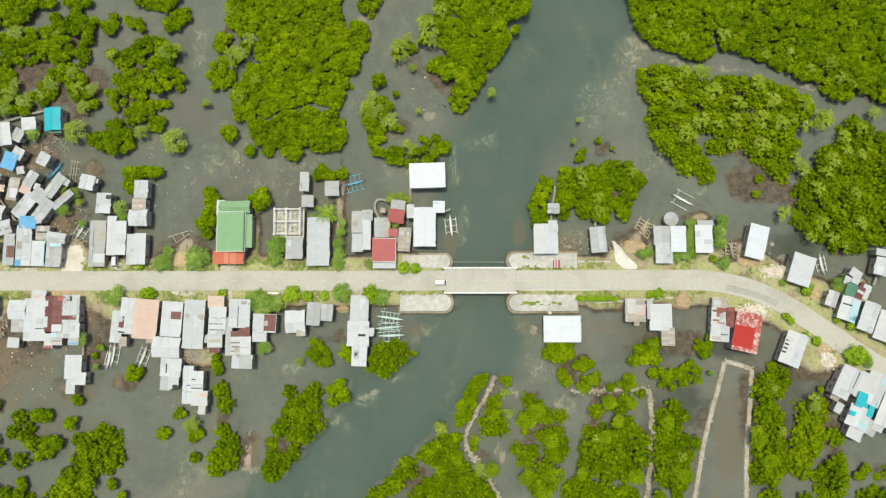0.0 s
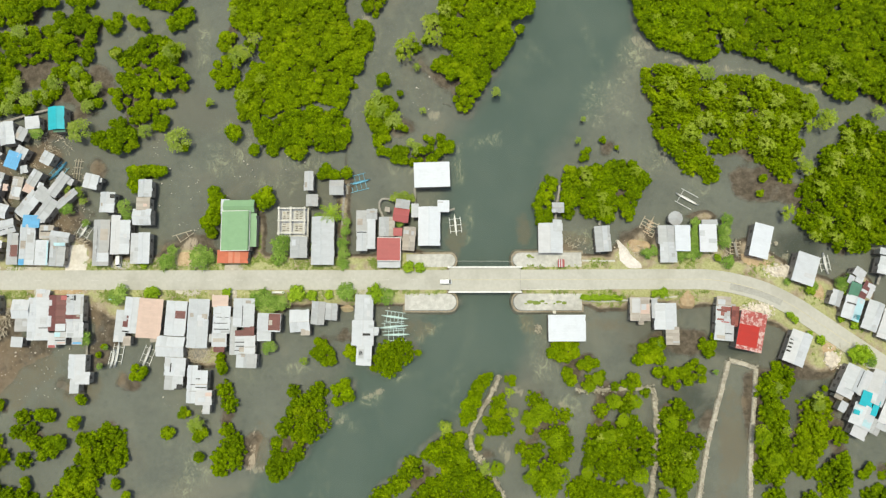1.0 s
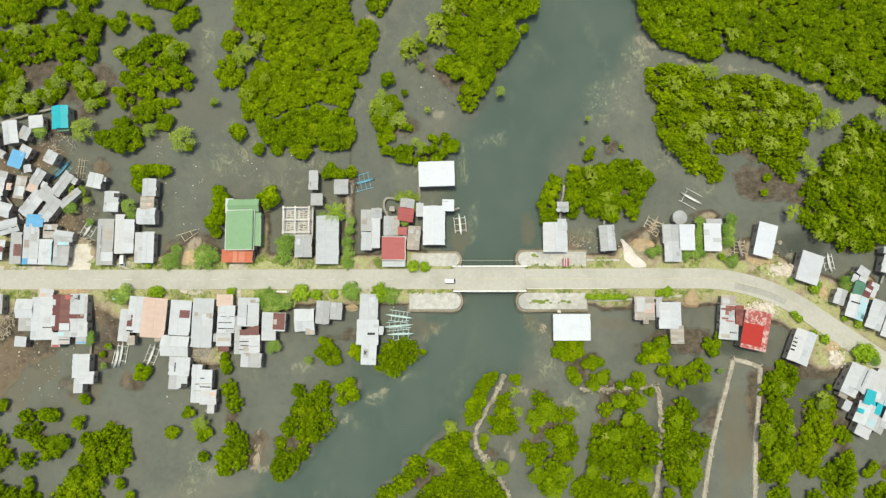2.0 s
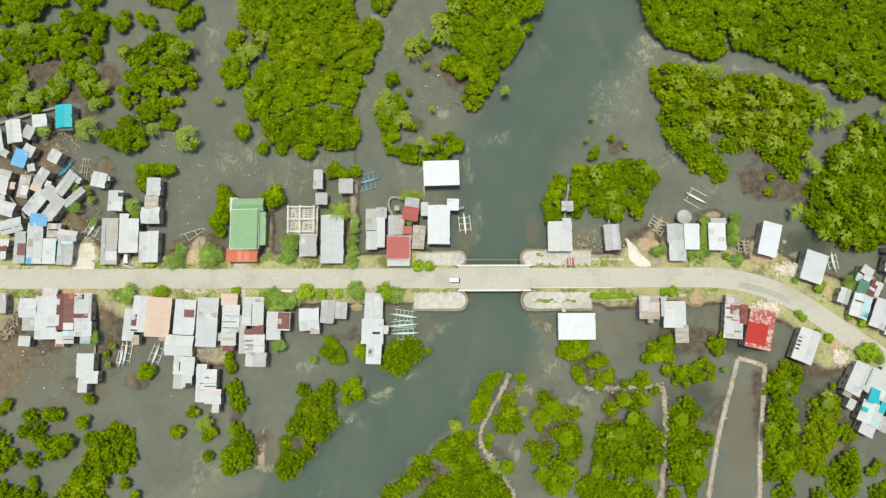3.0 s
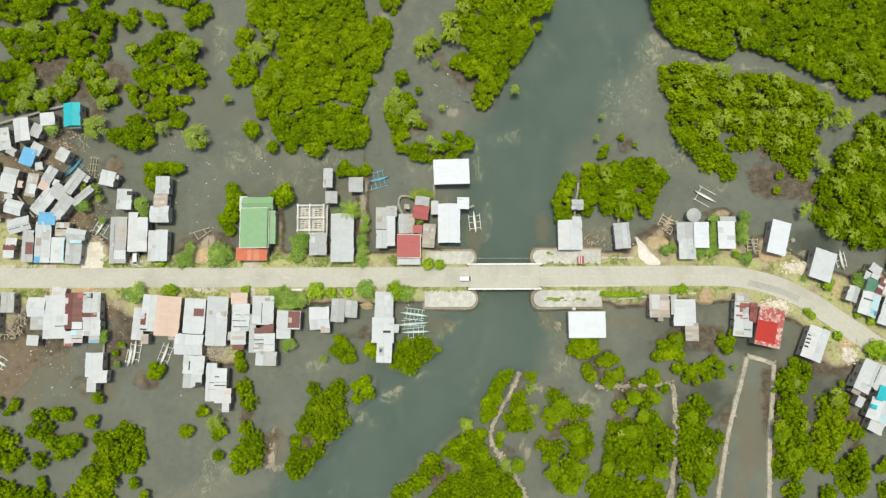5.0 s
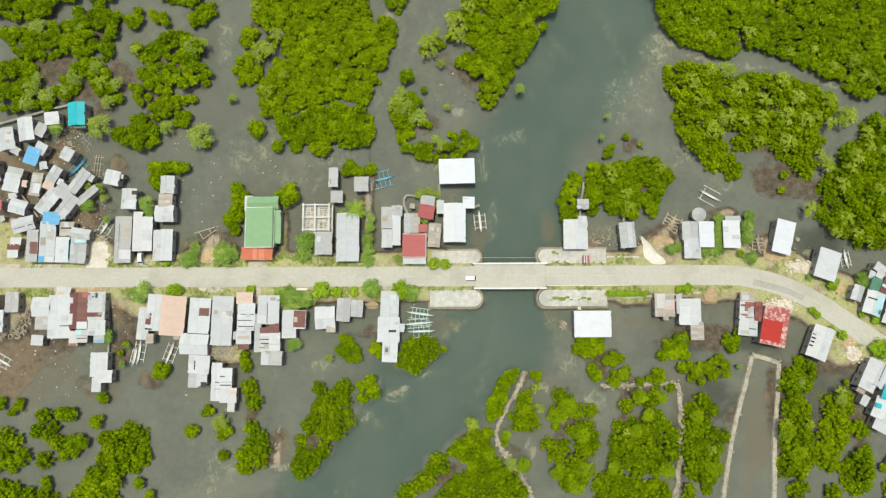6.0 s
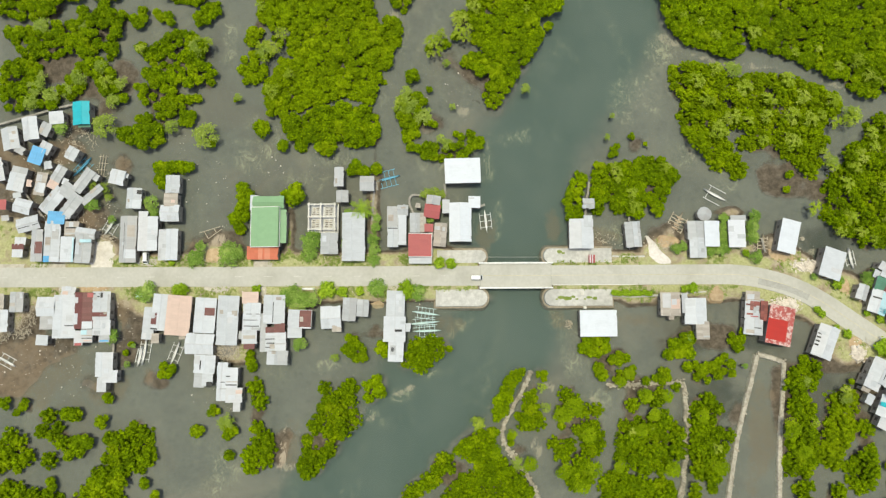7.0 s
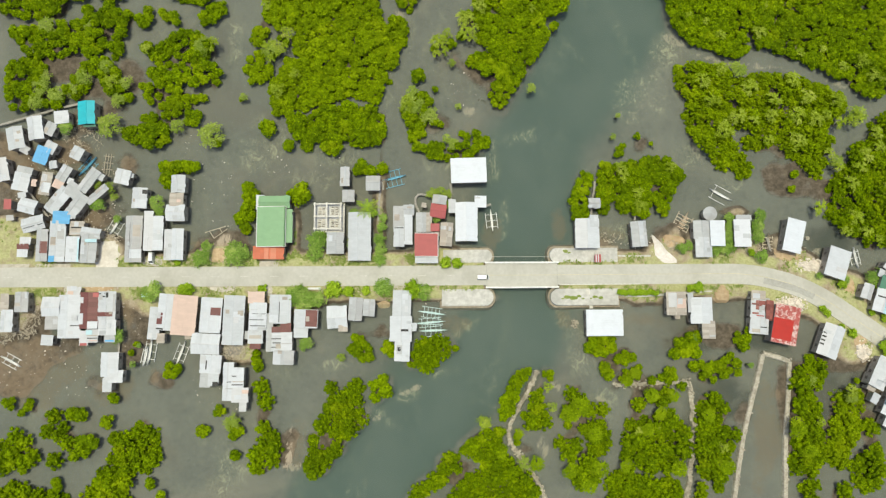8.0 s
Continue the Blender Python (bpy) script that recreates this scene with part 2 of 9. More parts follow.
def water_material():
    """Turbid shallow water: part veil of silt, part clear."""
    n = Nodes("turbid_water")
    tone = n.mix(n.step(n.noise(0.035, 5.0, 0.6, stretch=(1.0, 0.5, 1.0)), 0.3, 0.7), (0.110, 0.136, 0.123), (0.142, 0.158, 0.139))
    n.bump(n.noise(1.2, 4.0, 0.6), 0.08, 0.05)
    mat = n.done(tone, 0.2, 0.0, 0.02)
    clear = n.tree.nodes.new("ShaderNodeBsdfTransparent")
    both = n.tree.nodes.new("ShaderNodeMixShader")
    both.inputs[0].default_value = 0.84
    clear.inputs[0].default_value = (0.93, 0.97, 0.95, 1.0)
    n.link(n.bsdf.outputs[0], both.inputs[1])
    n.link(clear.outputs[0], both.inputs[2])
    n.link(both.outputs[0], n.tree.nodes["Material Output"].inputs[0])
    return mat


M_ROAD, M_GROUND, M_WATER = road_material(), ground_material(), water_material()
M_ASPHALT = plain_material("dark_road_patch", (0.355, 0.35, 0.315), (0.42, 0.41, 0.375), 1.2)

# ---- mesh helpers ----


def mesh_from(name, verts, faces, mats):
    me = bpy.data.meshes.new(name)
    me.from_pydata([tuple(v) for v in verts], [], [tuple(f) for f in faces])
    for m in mats if isinstance(mats, (list, tuple)) else [mats]:
        me.materials.append(m)
    me.update()
    return me


def empty(name, m, label, category, group=""):
    ob = new(name)
    ob.matrix_basis = m
    ob.empty_display_size = 0.5
    return tagged(ob, label, category, group)


def part(name, data, parent, label="", m=None):
    """A mesh as a part under a thing; data: a mesh, or (verts, faces, material)."""
    if isinstance(data, tuple):
        data = mesh_from(name, *data)
    ob = new(name, data)
    ob.parent = parent
    if m is not None:
        ob.matrix_basis = m
    return tagged(ob, label)


BOX_FACES = ((0, 3, 2, 1), (4, 5, 6, 7), (0, 1, 5, 4), (1, 2, 6, 5), (2, 3, 7, 6), (3, 0, 4, 7))


class Build:
    """Collects boxes, bars and plates into one vertex and face list."""

    def __init__(self):
        self.v, self.f = [], []

    def hexa(self, eight):
        b = len(self.v)
        self.v += [tuple(p) for p in eight]
        self.f += [tuple(b + i for i in q) for q in BOX_FACES]

    def box(self, x0, x1, y0, y1, z0, z1):
        self.hexa([(x0, y0, z0), (x1, y0, z0), (x1, y1, z0), (x0, y1, z0), (x0, y0, z1), (x1, y0, z1), (x1, y1, z1), (x0, y1, z1)])

    def bar(self, a, b, r, sides=6, r2=None):
        a, b = Vector(a), Vector(b)
        q = (b - a).to_track_quat("Z", "Y")
        base = len(self.v)
        for p, rad in ((a, r), (b, r if r2 is None else r2)):
            for k in range(sides):
                w = 2 * math.pi * k / sides
                self.v.append(tuple(p + q @ Vector((rad * math.cos(w), rad * math.sin(w), 0))))
        for k in range(sides):
            j = (k + 1) % sides
            self.f.append((base + k, base + j, base + sides + j, base + sides + k))
        self.f.append(tuple(base + k for k in reversed(range(sides))))
        self.f.append(tuple(base + sides + k for k in range(sides)))

    def data(self, mat):
        return (self.v, self.f, mat)


def bar_mesh(name, a, b, r, mat, sides=6, r2=None):
    b_ = Build()
    b_.bar(a, b, r, sides, r2)
    return mesh_from(name, b_.v, b_.f, mat)


def blend(e0, e1, x):
    t = np.clip((x - e0) / (e1 - e0), 0, 1)
    return t * t * (3 - 2 * t)


def to_segments(px, py, pts):
    """Distance of many places to a line of points."""
    best = np.full(px.shape, 1e9)
    for (ax, ay), (bx, by) in zip(pts[:-1], pts[1:]):
        dx, dy = bx - ax, by - ay
        k = np.clip(((px - ax) * dx + (py - ay) * dy) / (dx * dx + dy * dy), 0, 1)
        best = np.minimum(best, np.hypot(px - ax - k * dx, py - ay - k * dy))
    return best


def smooth_line(pts, step=2.0):
    """A rounded line (Catmull-Rom) through a few points, about every step metres."""
    p = [Vector(q) for q in pts]
    p = [p[0] * 2 - p[1]] + p + [p[-1] * 2 - p[-2]]
    out = []
    for a, b, c, d in zip(p[:-3], p[1:-2], p[2:-1], p[3:]):
        k = max(1, round((c - b).length / step))
        for i in range(k):
            t = i / k
            out.append(0.5 * ((2 * b) + (c - a) * t + (2 * a - 5 * b + 4 * c - d) * t * t + (3 * b - a - 3 * c + d) * t ** 3))
    return out + [p[-2]]


def ribbon(line, profile):
    """Sweeps a cross profile of (offset to the left, height) along a line."""
    v, f = [], []
    m = len(profile)
    for i, p in enumerate(line):
        d = (line[min(i + 1, len(line) - 1)] - line[max(i - 1, 0)]).normalized()
        side = Vector((-d.y, d.x))
        v += [(p.x + side.x * o, p.y + side.y * o, h) for o, h in profile]
    for i in range(len(line) - 1):
        for k in range(m - 1):
            a = i * m + k
            f.append((a, a + m, a + m + 1, a + 1))
    f.append(tuple(range(m)))
    f.append(tuple(reversed(range((len(line) - 1) * m, len(line) * m))))
    return v, f


rng = np.random.default_rng(7)

# ---- plan ----
# ellipses in which the bed colour is darker
DARK_BED = [
    (80.5, -13.3, 12.5, 7.5, 0), (97.6, -19.9, 9.9, 7.4, 0), (60.5, -12.5, 10.9, 6.7, 0), (97.8, -31.4, 6.5, 11.4, 0),
    (107.0, -28.1, 7.4, 5.7, 0), (100.2, 15.4, 9.2, 6.8, 0), (64.0, -33.3, 11.6, 9.9, 0), (55.4, -44.8, 5.0, 13.0, 0),
]
SILT = [
    (-64.2, -40.4, 1.0, 4.3, -25), (-63.8, -51.0, 3.1, 1.5, 0), (-64.4, -45.7, 1.7, 4.7, 0), (-27.8, -28.8, 5.5, 1.2, 20), (-37.6, -36.9, 3.4, 1.5, 15),
    (11.2, -45.9, 1.7, 3.3, 0), (15.3, -27.2, 2.4, 1.2, -45), (29.0, -32.1, 2.7, 1.0, -40), (61.1, 43.8, 1.0, 5.0, 25), (83.2, 71.4, 9.5, 1.3, -6),
    (66.8, 74.3, 10.5, 0.9, -18), (106.1, 65.8, 6.8, 1.1, -28), (63.7, 50.6, 1.2, 4.5, 15), (-31.8, 89.2, 1.8, 4.1, 0), (-85.8, 15.9, 5.0, 3.9, 0),
    (-89.7, 14.2, 2.7, 2.7, 0), (55.6, 80.5, 5.3, 1.8, -25), (-10.0, 57.6, 3.6, 1.8, 0), (96.7, 12.9, 2.5, 1.4, 0),
]
WEED = [
    (-76.0, 42.7, 9.0, 5.4, 0), (-59.6, 36.3, 8.0, 4.5, 0), (36.8, 19.1, 6.9, 3.5, 0), (-20.6, 40.5, 7.1, 3.6, 0), (52.0, 77.4, 4.9, 5.9, 0),
    (47.3, 63.3, 6.6, 9.0, 0), (58.0, 42.6, 4.8, 4.4, 30), (24.2, -19.3, 5.4, 7.5, 0), (22.6, -11.8, 4.2, 4.2, 0), (-78.3, 47.8, 5.4, 2.5, 0),
    (-76.0, 54.6, 4.0, 4.0, 0), (-83.0, -57.1, 8.6, 5.3, 0), (-38.8, -36.4, 5.8, 3.3, 0), (-29.5, -30.1, 7.2, 3.0, 20), (40.2, 61.6, 4.9, 10.8, 0),
    (-51.2, -21.3, 6.9, 2.5, 0), (-2.1, 40.4, 2.5, 7.1, 0), (-29.0, 84.5, 2.5, 8.4, 0), (-84.2, 81.6, 2.6, 11.3, 0),
]
OCHRE = [
    (-141.6, -27.7, 12.5, 8.6, 0), (-130.4, -22.5, 8.9, 6.9, 0), (-141.5, -16.5, 9.0, 6.9, 0), (-153.9, -19.1, 10.8, 13.9, 0), (-114.4, -5.1, 3.9, 7.0, 0),
    (50.4, 15.6, 3.4, 2.6, 0), (-64.1, 18.5, 1.6, 6.7, 0), (-85.7, 14.2, 6.3, 3.9, 0), (41.5, 0.1, 6.8, 1.4, 0), (107.0, 1.8, 3.3, 3.4, 0),
    (-135.7, 35.9, 16.5, 14.5, 0), (-150.8, 41.5, 11.1, 14.7, 0), (-127.6, 23.2, 7.3, 5.4, 0), (-116.8, 41.2, 3.3, 3.1, 0), (-105.7, -24.9, 2.6, 3.4, 0),
    (-123.5, 30.4, 4.4, 5.4, 0),
]
OCHRE += [(-3.0, 20.0, 3.5, 8.0, 0), (17.5, 21.0, 3.6, 7.0, 0), (33.0, 17.5, 5.5, 4.5, 0), (-14.0, -9.0, 7.0, 4.5, 0), (18.5, -8.0, 4.5, 6.0, 0), (43.0, -8.0, 9.0, 4.0, 0), (-136.0, -24.0, 16.0, 8.0, 0), (77.5, -42.0, 5.5, 18.0, -8), (-118.0, -28.0, 8.0, 6.0, 0), (-62.0, -44.0, 5.0, 9.0, 0), (-147.0, -24.0, 4.0, 3.0, 0)]
OCHRE += [(47.5, -2.7, 4.2, 0.9, 0), (64.8, -2.0, 5.9, 1.0, 0), (92.0, -8.2, 4.5, 1.0, 0), (101.7, -14.7, 3.5, 3.8, 0), (107.7, -20.2, 3.1, 1.7, 0), (87.2, 12.4, 3.5, 1.7, 0), (76.3, -3.4, 2.8, 1.0, 0), (104.6, 5.9, 2.4, 2.8, 0), (112.0, 3.3, 1.4, 2.4, 0), (-94.4, 16.0, 3.8, 1.7, 0), (-88.2, 14.2, 2.8, 1.4, 0), (-63.3, 16.8, 1.4, 3.1, 0), (-42.5, 18.4, 0.9, 5.2, 0)]
SILT += [(33.7, 40.1, 2.4, 0.9, 0)]
WEED += [(-11.0, -9.0, 5.0, 3.0, 0), (18.0, -7.0, 3.5, 5.0, 0), (0.5, 24.0, 2.0, 7.0, 0), (-56.2, 42.2, 10.7, 2.5, 0), (-14.2, -10.5, 2.8, 2.7, 0), (-79.8, -50.0, 6.9, 5.0, 0), (-67.2, 50.8, 3.6, 3.6, 0), (71.4, 34.6, 5.1, 4.4, 0), (30.7, -31.8, 3.4, 4.1, 0), (-33.7, -38.8, 4.3, 3.3, 0), (5.9, 49.3, 7.0, 3.6, 0), (-20.1, -23.7, 6.9, 2.4, 0)]
BRIDGE_X, ROAD_Y = 5.6, 5.8
ROAD = [(-368.2, 6.1), (-179.8, 5.9), (-72.4, 5.8), (5.6, 5.8), (61.4, 5.9), (73.1, 5.7), (81.4, 4.3), (89.6, 1.7), (97.6, -2.5), (105.5, -8.0), (113.4, -13.5), (122.7, -20.0), (144.2, -34.9), (202.8, -75.6), (282.3, -145.1)]
CHANNEL = [(53.2, 191.5), (43.9, 105.8), (32.7, 83.6), (20.1, 61.8), (9.3, 40.3), (5.7, 17.4), (5.6, -5.0), (-4.7, -18.6), (-20.1, -32.1), (-37.0, -45.5), (-46.9, -62.0), (-60.9, -110.0)]
WORN = [(78.8, 3.8), (82.9, 2.8), (88.2, 1.3), (93.7, -1.2)]
MUD = [
    (-138.0, 73.8, 7.5, 6.6, 0), (-118.2, 68.9, 6.5, 7.5, 0), (-131.3, 54.2, 9.2, 4.6, 0), (-136.3, 45.0, 11.1, 5.5, 0), (-117.7, 41.2, 6.4, 4.6, 0),
    (-127.7, 25.0, 10.9, 7.2, 0), (-146.0, -22.0, 10.0, 9.0, 0), (-137.5, -17.0, 8.0, 4.5, 0), (-131.0, -15.5, 7.0, 5.0, 0), (-133.2, -21.0, 2.8, 3.6, 0), (-123.8, -19.5, 3.2, 5.0, 0), (-109.8, -6.8, 8.9, 8.7, 0), (-112.9, -15.5, 5.0, 7.8, 0), (-119.4, -27.5, 6.2, 4.3, 0),
    (-104.4, -25.8, 3.2, 3.1, 0), (-14.5, 75.0, 3.9, 4.6, 0), (-4.7, 69.4, 6.2, 4.6, 0), (-20.7, 53.1, 6.2, 3.3, 0), (88.5, 35.4, 7.6, 4.4, 0),
]
MUD += [
    (91.7, 31.9, 7.6, 3.5, 0), (31.5, 15.6, 6.9, 4.3, 0), (32.6, -20.1, 3.4, 3.3, 0), (54.6, -14.2, 6.7, 4.7, 0), (64.7, -11.7, 7.5, 2.5, 0),
    (43.4, 47.2, 3.8, 3.6, 0), (-64.5, -44.1, 2.4, 7.5, -12), (-57.6, -44.0, 2.6, 3.3, 0), (85.6, -28.2, 1.6, 8.2, 0), (100.8, -21.6, 9.9, 4.1, 0),
    (110.2, -28.1, 4.9, 4.9, 0), (-14.9, -53.5, 6.7, 2.5, 30), (-37.5, -11.9, 5.2, 1.7, 0), (72.2, -34.9, 2.0, 3.3, 0), (37.5, -26.8, 6.7, 2.0, 0),
]
MUD += [
    (87.6, 15.5, 5.0, 3.4, 0), (50.4, 19.0, 6.0, 4.3, 0), (-85.8, 15.9, 8.9, 5.3, 0), (-150.8, -12.1, 14.4, 15.7, 0), (-157.8, 36.0, 16.7, 16.4, 0),
    (-120.5, 58.7, 6.3, 4.1, 0), (-105.7, -24.9, 2.6, 3.4, 0), (-138.5, 74.8, 8.4, 6.0, 0), (-129.2, 66.2, 4.6, 3.0, 0), (-123.5, 30.4, 4.7, 5.8, 0),
    (-116.8, 41.2, 3.7, 3.6, 0), (-16.6, 73.8, 3.5, 2.9, 0), (-23.2, 50.8, 2.9, 1.9, 0), (-8.2, 70.8, 2.2, 1.2, 0), (-3.3, 63.9, 2.1, 2.1, 0),
]
MUD += [
    (86.5, 45.7, 1.9, 1.9, 0), (86.0, 35.8, 4.8, 2.4, 0), (95.3, 32.3, 5.5, 2.8, 0), (41.9, 45.7, 1.6, 1.4, 0), (64.2, -14.4, 7.3, 2.9, 0),
    (51.6, -13.7, 2.8, 2.2, 0), (71.4, -35.7, 1.7, 2.8, 0), (82.7, -31.9, 0.9, 5.9, 0), (79.4, -48.2, 1.2, 0.9, 0), (79.2, -53.9, 1.2, 1.0, 0),
    (-105.2, -24.9, 2.4, 2.1, 0), (-124.6, -26.2, 4.2, 3.8, 0), (-66.1, -46.2, 2.1, 3.1, 0), (-54.7, -44.5, 2.1, 2.1, 0), (-9.0, -50.6, 2.8, 1.2, 0),
]
MUD += [
    (6.2, -46.0, 1.7, 1.4, 0), (-139.7, 72.5, 5.2, 4.0, 0), (-115.9, 70.4, 2.8, 2.2, 0), (52.5, -35.2, 1.4, 1.0, 0), (90.8, 45.7, 1.7, 1.4, 0),
    (-20.2, 56.8, 1.7, 1.0, 0),
]
LAND = [
    (-141.0, 16.0, 10.9, 8.0, 0), (-126.4, 14.2, 10.8, 5.0, 0), (-85.2, 11.5, 10.6, 3.9, 0), (-63.8, 18.4, 0.9, 6.7, 0), (-61.3, 11.6, 5.3, 1.6, 0),
    (-36.8, 11.5, 4.2, 1.6, 0), (-30.7, 11.2, 5.2, 1.2, 0), (-20.3, 11.8, 10.4, 2.6, 0), (-37.3, 22.7, 0.9, 12.3, 0), (-41.0, 0.1, 22.6, 2.4, 0),
    (-125.6, -0.7, 26.8, 2.6, 0), (-84.6, -2.5, 28.2, 3.8, 0), (50.0, 12.9, 5.9, 4.3, 0), (52.6, 15.5, 2.4, 5.1, 0), (67.4, 15.4, 10.2, 6.8, 0),
]
LAND += [
    (90.2, 10.3, 8.3, 4.2, -30), (104.7, 1.8, 6.6, 4.2, -35), (71.5, 24.9, 4.7, 1.7, 0), (68.1, 0.1, 5.8, 2.4, 0), (87.9, -3.2, 8.3, 3.3, 0),
    (103.8, -14.8, 7.4, 5.0, -40), (115.9, 1.8, 4.9, 4.7, 0), (122.0, -11.5, 9.8, 6.6, 0), (-155.4, 14.3, 10.9, 10.7, 0), (-154.0, -5.1, 10.8, 7.0, 0),
    (119.6, -24.6, 8.1, 4.9, 0), (-109.9, 0.5, 2.5, 1.7, 0), (-78.8, -17.0, 4.4, 3.4, 0), (-6.4, -0.7, 3.4, 1.7, 0), (41.2, -0.7, 8.4, 1.7, 0),
]
STANDS = []


def stand(kind, r, *outline):
    """A stand of mangroves with crowns of about radius r inside an outline."""
    STANDS.append((kind, r, outline))


stand("copse", 1.7, (-161.2, 102.8), (-137.6, 102.6), (-136.7, 93.1), (-138.0, 90.3), (-140.5, 89.0), (-145.2, 88.5), (-149.1, 86.8), (-151.4, 88.0), (-155.7, 89.5), (-161.4, 91.5))
stand("copse", 1.7, (-156.7, 85.4), (-147.2, 84.9), (-143.3, 86.4), (-134.6, 87.4), (-125.4, 87.0), (-124.3, 81.7), (-124.9, 76.2), (-133.9, 76.2), (-143.8, 74.5), (-146.6, 75.4), (-151.2, 76.4), (-152.4, 80.1))
stand("copse", 1.7, (-132.6, 90.8), (-129.7, 91.5), (-127.7, 89.2), (-126.4, 92.2), (-123.9, 92.9), (-120.5, 90.6), (-117.2, 89.5), (-116.3, 86.9), (-118.4, 83.5), (-117.9, 80.7), (-119.9, 78.3), (-119.4, 75.2), (-122.0, 73.9), (-124.8, 75.2), (-123.2, 78.9), (-122.5, 82.6), (-125.4, 85.5), (-129.1, 86.4))
stand("copse", 1.7, (-124.8, 75.2), (-124.3, 72.8), (-127.2, 69.7), (-128.3, 66.1), (-130.0, 64.2), (-131.7, 61.9), (-135.3, 61.9), (-137.2, 64.3), (-136.1, 66.7), (-133.5, 68.9), (-131.5, 71.6), (-129.3, 74.0))
stand("copse", 1.7, (-156.5, 74.2), (-148.4, 75.5), (-144.7, 74.1), (-142.2, 68.9), (-142.3, 65.3), (-137.8, 64.3), (-135.8, 61.9), (-138.4, 59.7), (-144.6, 58.3), (-150.8, 57.1), (-153.1, 58.0), (-155.2, 63.5))
stand("copse", 1.7, (-126.4, 71.6), (-122.0, 73.4), (-119.5, 70.6), (-119.0, 66.9), (-117.1, 65.0), (-118.4, 63.2), (-122.3, 62.4), (-124.6, 65.1), (-125.9, 67.9))
stand("copse", 1.5, (-120.5, 61.4), (-117.9, 63.2), (-114.6, 62.8), (-114.5, 60.5), (-116.8, 59.6), (-119.3, 60.0))
stand("copse", 1.5, (-115.3, 87.6), (-112.9, 90.9), (-110.2, 91.3), (-109.2, 89.0), (-110.6, 87.2), (-111.7, 84.9), (-114.4, 84.8))
stand("copse", 1.5, (-108.3, 89.9), (-107.1, 91.2), (-105.2, 89.4), (-101.5, 88.6), (-100.9, 86.7), (-103.2, 85.2), (-106.4, 86.8))
stand("copse", 1.5, (-105.7, 100.3), (-89.6, 100.1), (-91.8, 93.3), (-95.2, 92.2), (-98.5, 93.4), (-101.2, 93.8), (-104.7, 93.8))
stand("copse", 1.5, (-95.0, 88.5), (-92.9, 91.1), (-90.3, 92.6), (-87.9, 92.9), (-87.0, 90.6), (-88.3, 88.4), (-90.6, 86.6), (-93.1, 85.5), (-95.0, 86.6))
stand("copse", 1.7, (-112.7, 78.8), (-111.0, 80.1), (-108.7, 79.3), (-106.1, 80.0), (-104.3, 81.9), (-100.8, 83.7), (-97.8, 84.2), (-95.3, 82.9), (-91.7, 80.5), (-89.4, 78.0), (-90.2, 75.5), (-93.2, 74.9), (-95.0, 73.7), (-92.3, 73.1), (-89.6, 73.1), (-88.2, 70.3), (-88.0, 67.5), (-88.8, 64.8), (-90.5, 64.8), (-92.9, 66.3), (-93.4, 64.5), (-95.2, 63.9), (-96.5, 65.8), (-98.9, 67.1), (-101.0, 66.7), (-104.6, 66.4), (-108.2, 66.8), (-109.7, 69.6), (-109.4, 74.5), (-111.3, 75.5), (-112.8, 77.0))
stand("copse", 1.7, (-114.5, 67.8), (-112.8, 68.7), (-110.3, 66.8), (-107.3, 67.7), (-104.2, 66.4), (-101.8, 65.3), (-99.5, 64.9), (-97.3, 62.7), (-95.1, 63.0), (-92.3, 63.0), (-91.5, 60.8), (-92.7, 59.4), (-95.4, 60.3), (-96.7, 58.5), (-98.9, 58.2), (-100.2, 56.2), (-102.6, 54.4), (-104.9, 54.0), (-105.9, 56.2), (-105.1, 58.6), (-107.8, 58.0), (-109.6, 59.5), (-111.9, 61.7), (-110.8, 64.1), (-113.1, 64.6))
stand("copse", 1.5, (-98.5, 57.2), (-96.2, 58.0), (-93.8, 56.1), (-94.2, 53.6), (-96.9, 52.5), (-98.7, 54.0))
stand("copse", 1.7, (-111.6, 55.5), (-109.9, 56.2), (-108.1, 56.8), (-105.9, 56.2), (-106.2, 55.0), (-103.6, 52.6), (-103.1, 49.5), (-104.1, 47.2), (-106.3, 45.8), (-109.9, 45.8), (-113.0, 46.5), (-115.3, 47.8), (-117.8, 49.6), (-117.3, 52.0), (-114.7, 52.7), (-112.5, 52.3), (-110.3, 53.7))
stand("grove", 1.5, (-75.2, 101.8), (-74.8, 87.2), (-72.0, 85.8), (-70.1, 82.6), (-67.5, 84.8), (-64.2, 83.9), (-65.6, 81.1), (-65.9, 76.5), (-62.2, 74.6), (-67.3, 75.2), (-69.3, 71.9), (-68.9, 70.1), (-71.6, 69.2), (-72.4, 66.5), (-72.2, 61.0), (-70.7, 57.4), (-67.6, 55.2), (-65.3, 55.5), (-65.0, 57.7), (-58.0, 58.7), (-51.8, 60.5), (-47.4, 62.1), (-43.9, 61.7), (-41.7, 59.9), (-38.5, 60.4), (-36.4, 62.5), (-36.8, 65.3), (-34.2, 66.5), (-34.2, 67.6), (-36.5, 70.2), (-34.2, 70.5), (-32.8, 72.0), (-32.5, 75.3), (-29.8, 78.0), (-29.2, 82.6), (-29.2, 86.3), (-31.3, 88.2), (-33.5, 87.3), (-35.2, 85.2), (-37.0, 86.4), (-38.5, 92.0), (-37.2, 101.3))
stand("copse", 1.5, (-78.6, 82.2), (-75.6, 85.9), (-74.3, 85.3), (-73.2, 83.0), (-74.2, 79.7), (-76.7, 78.8), (-78.5, 80.3))
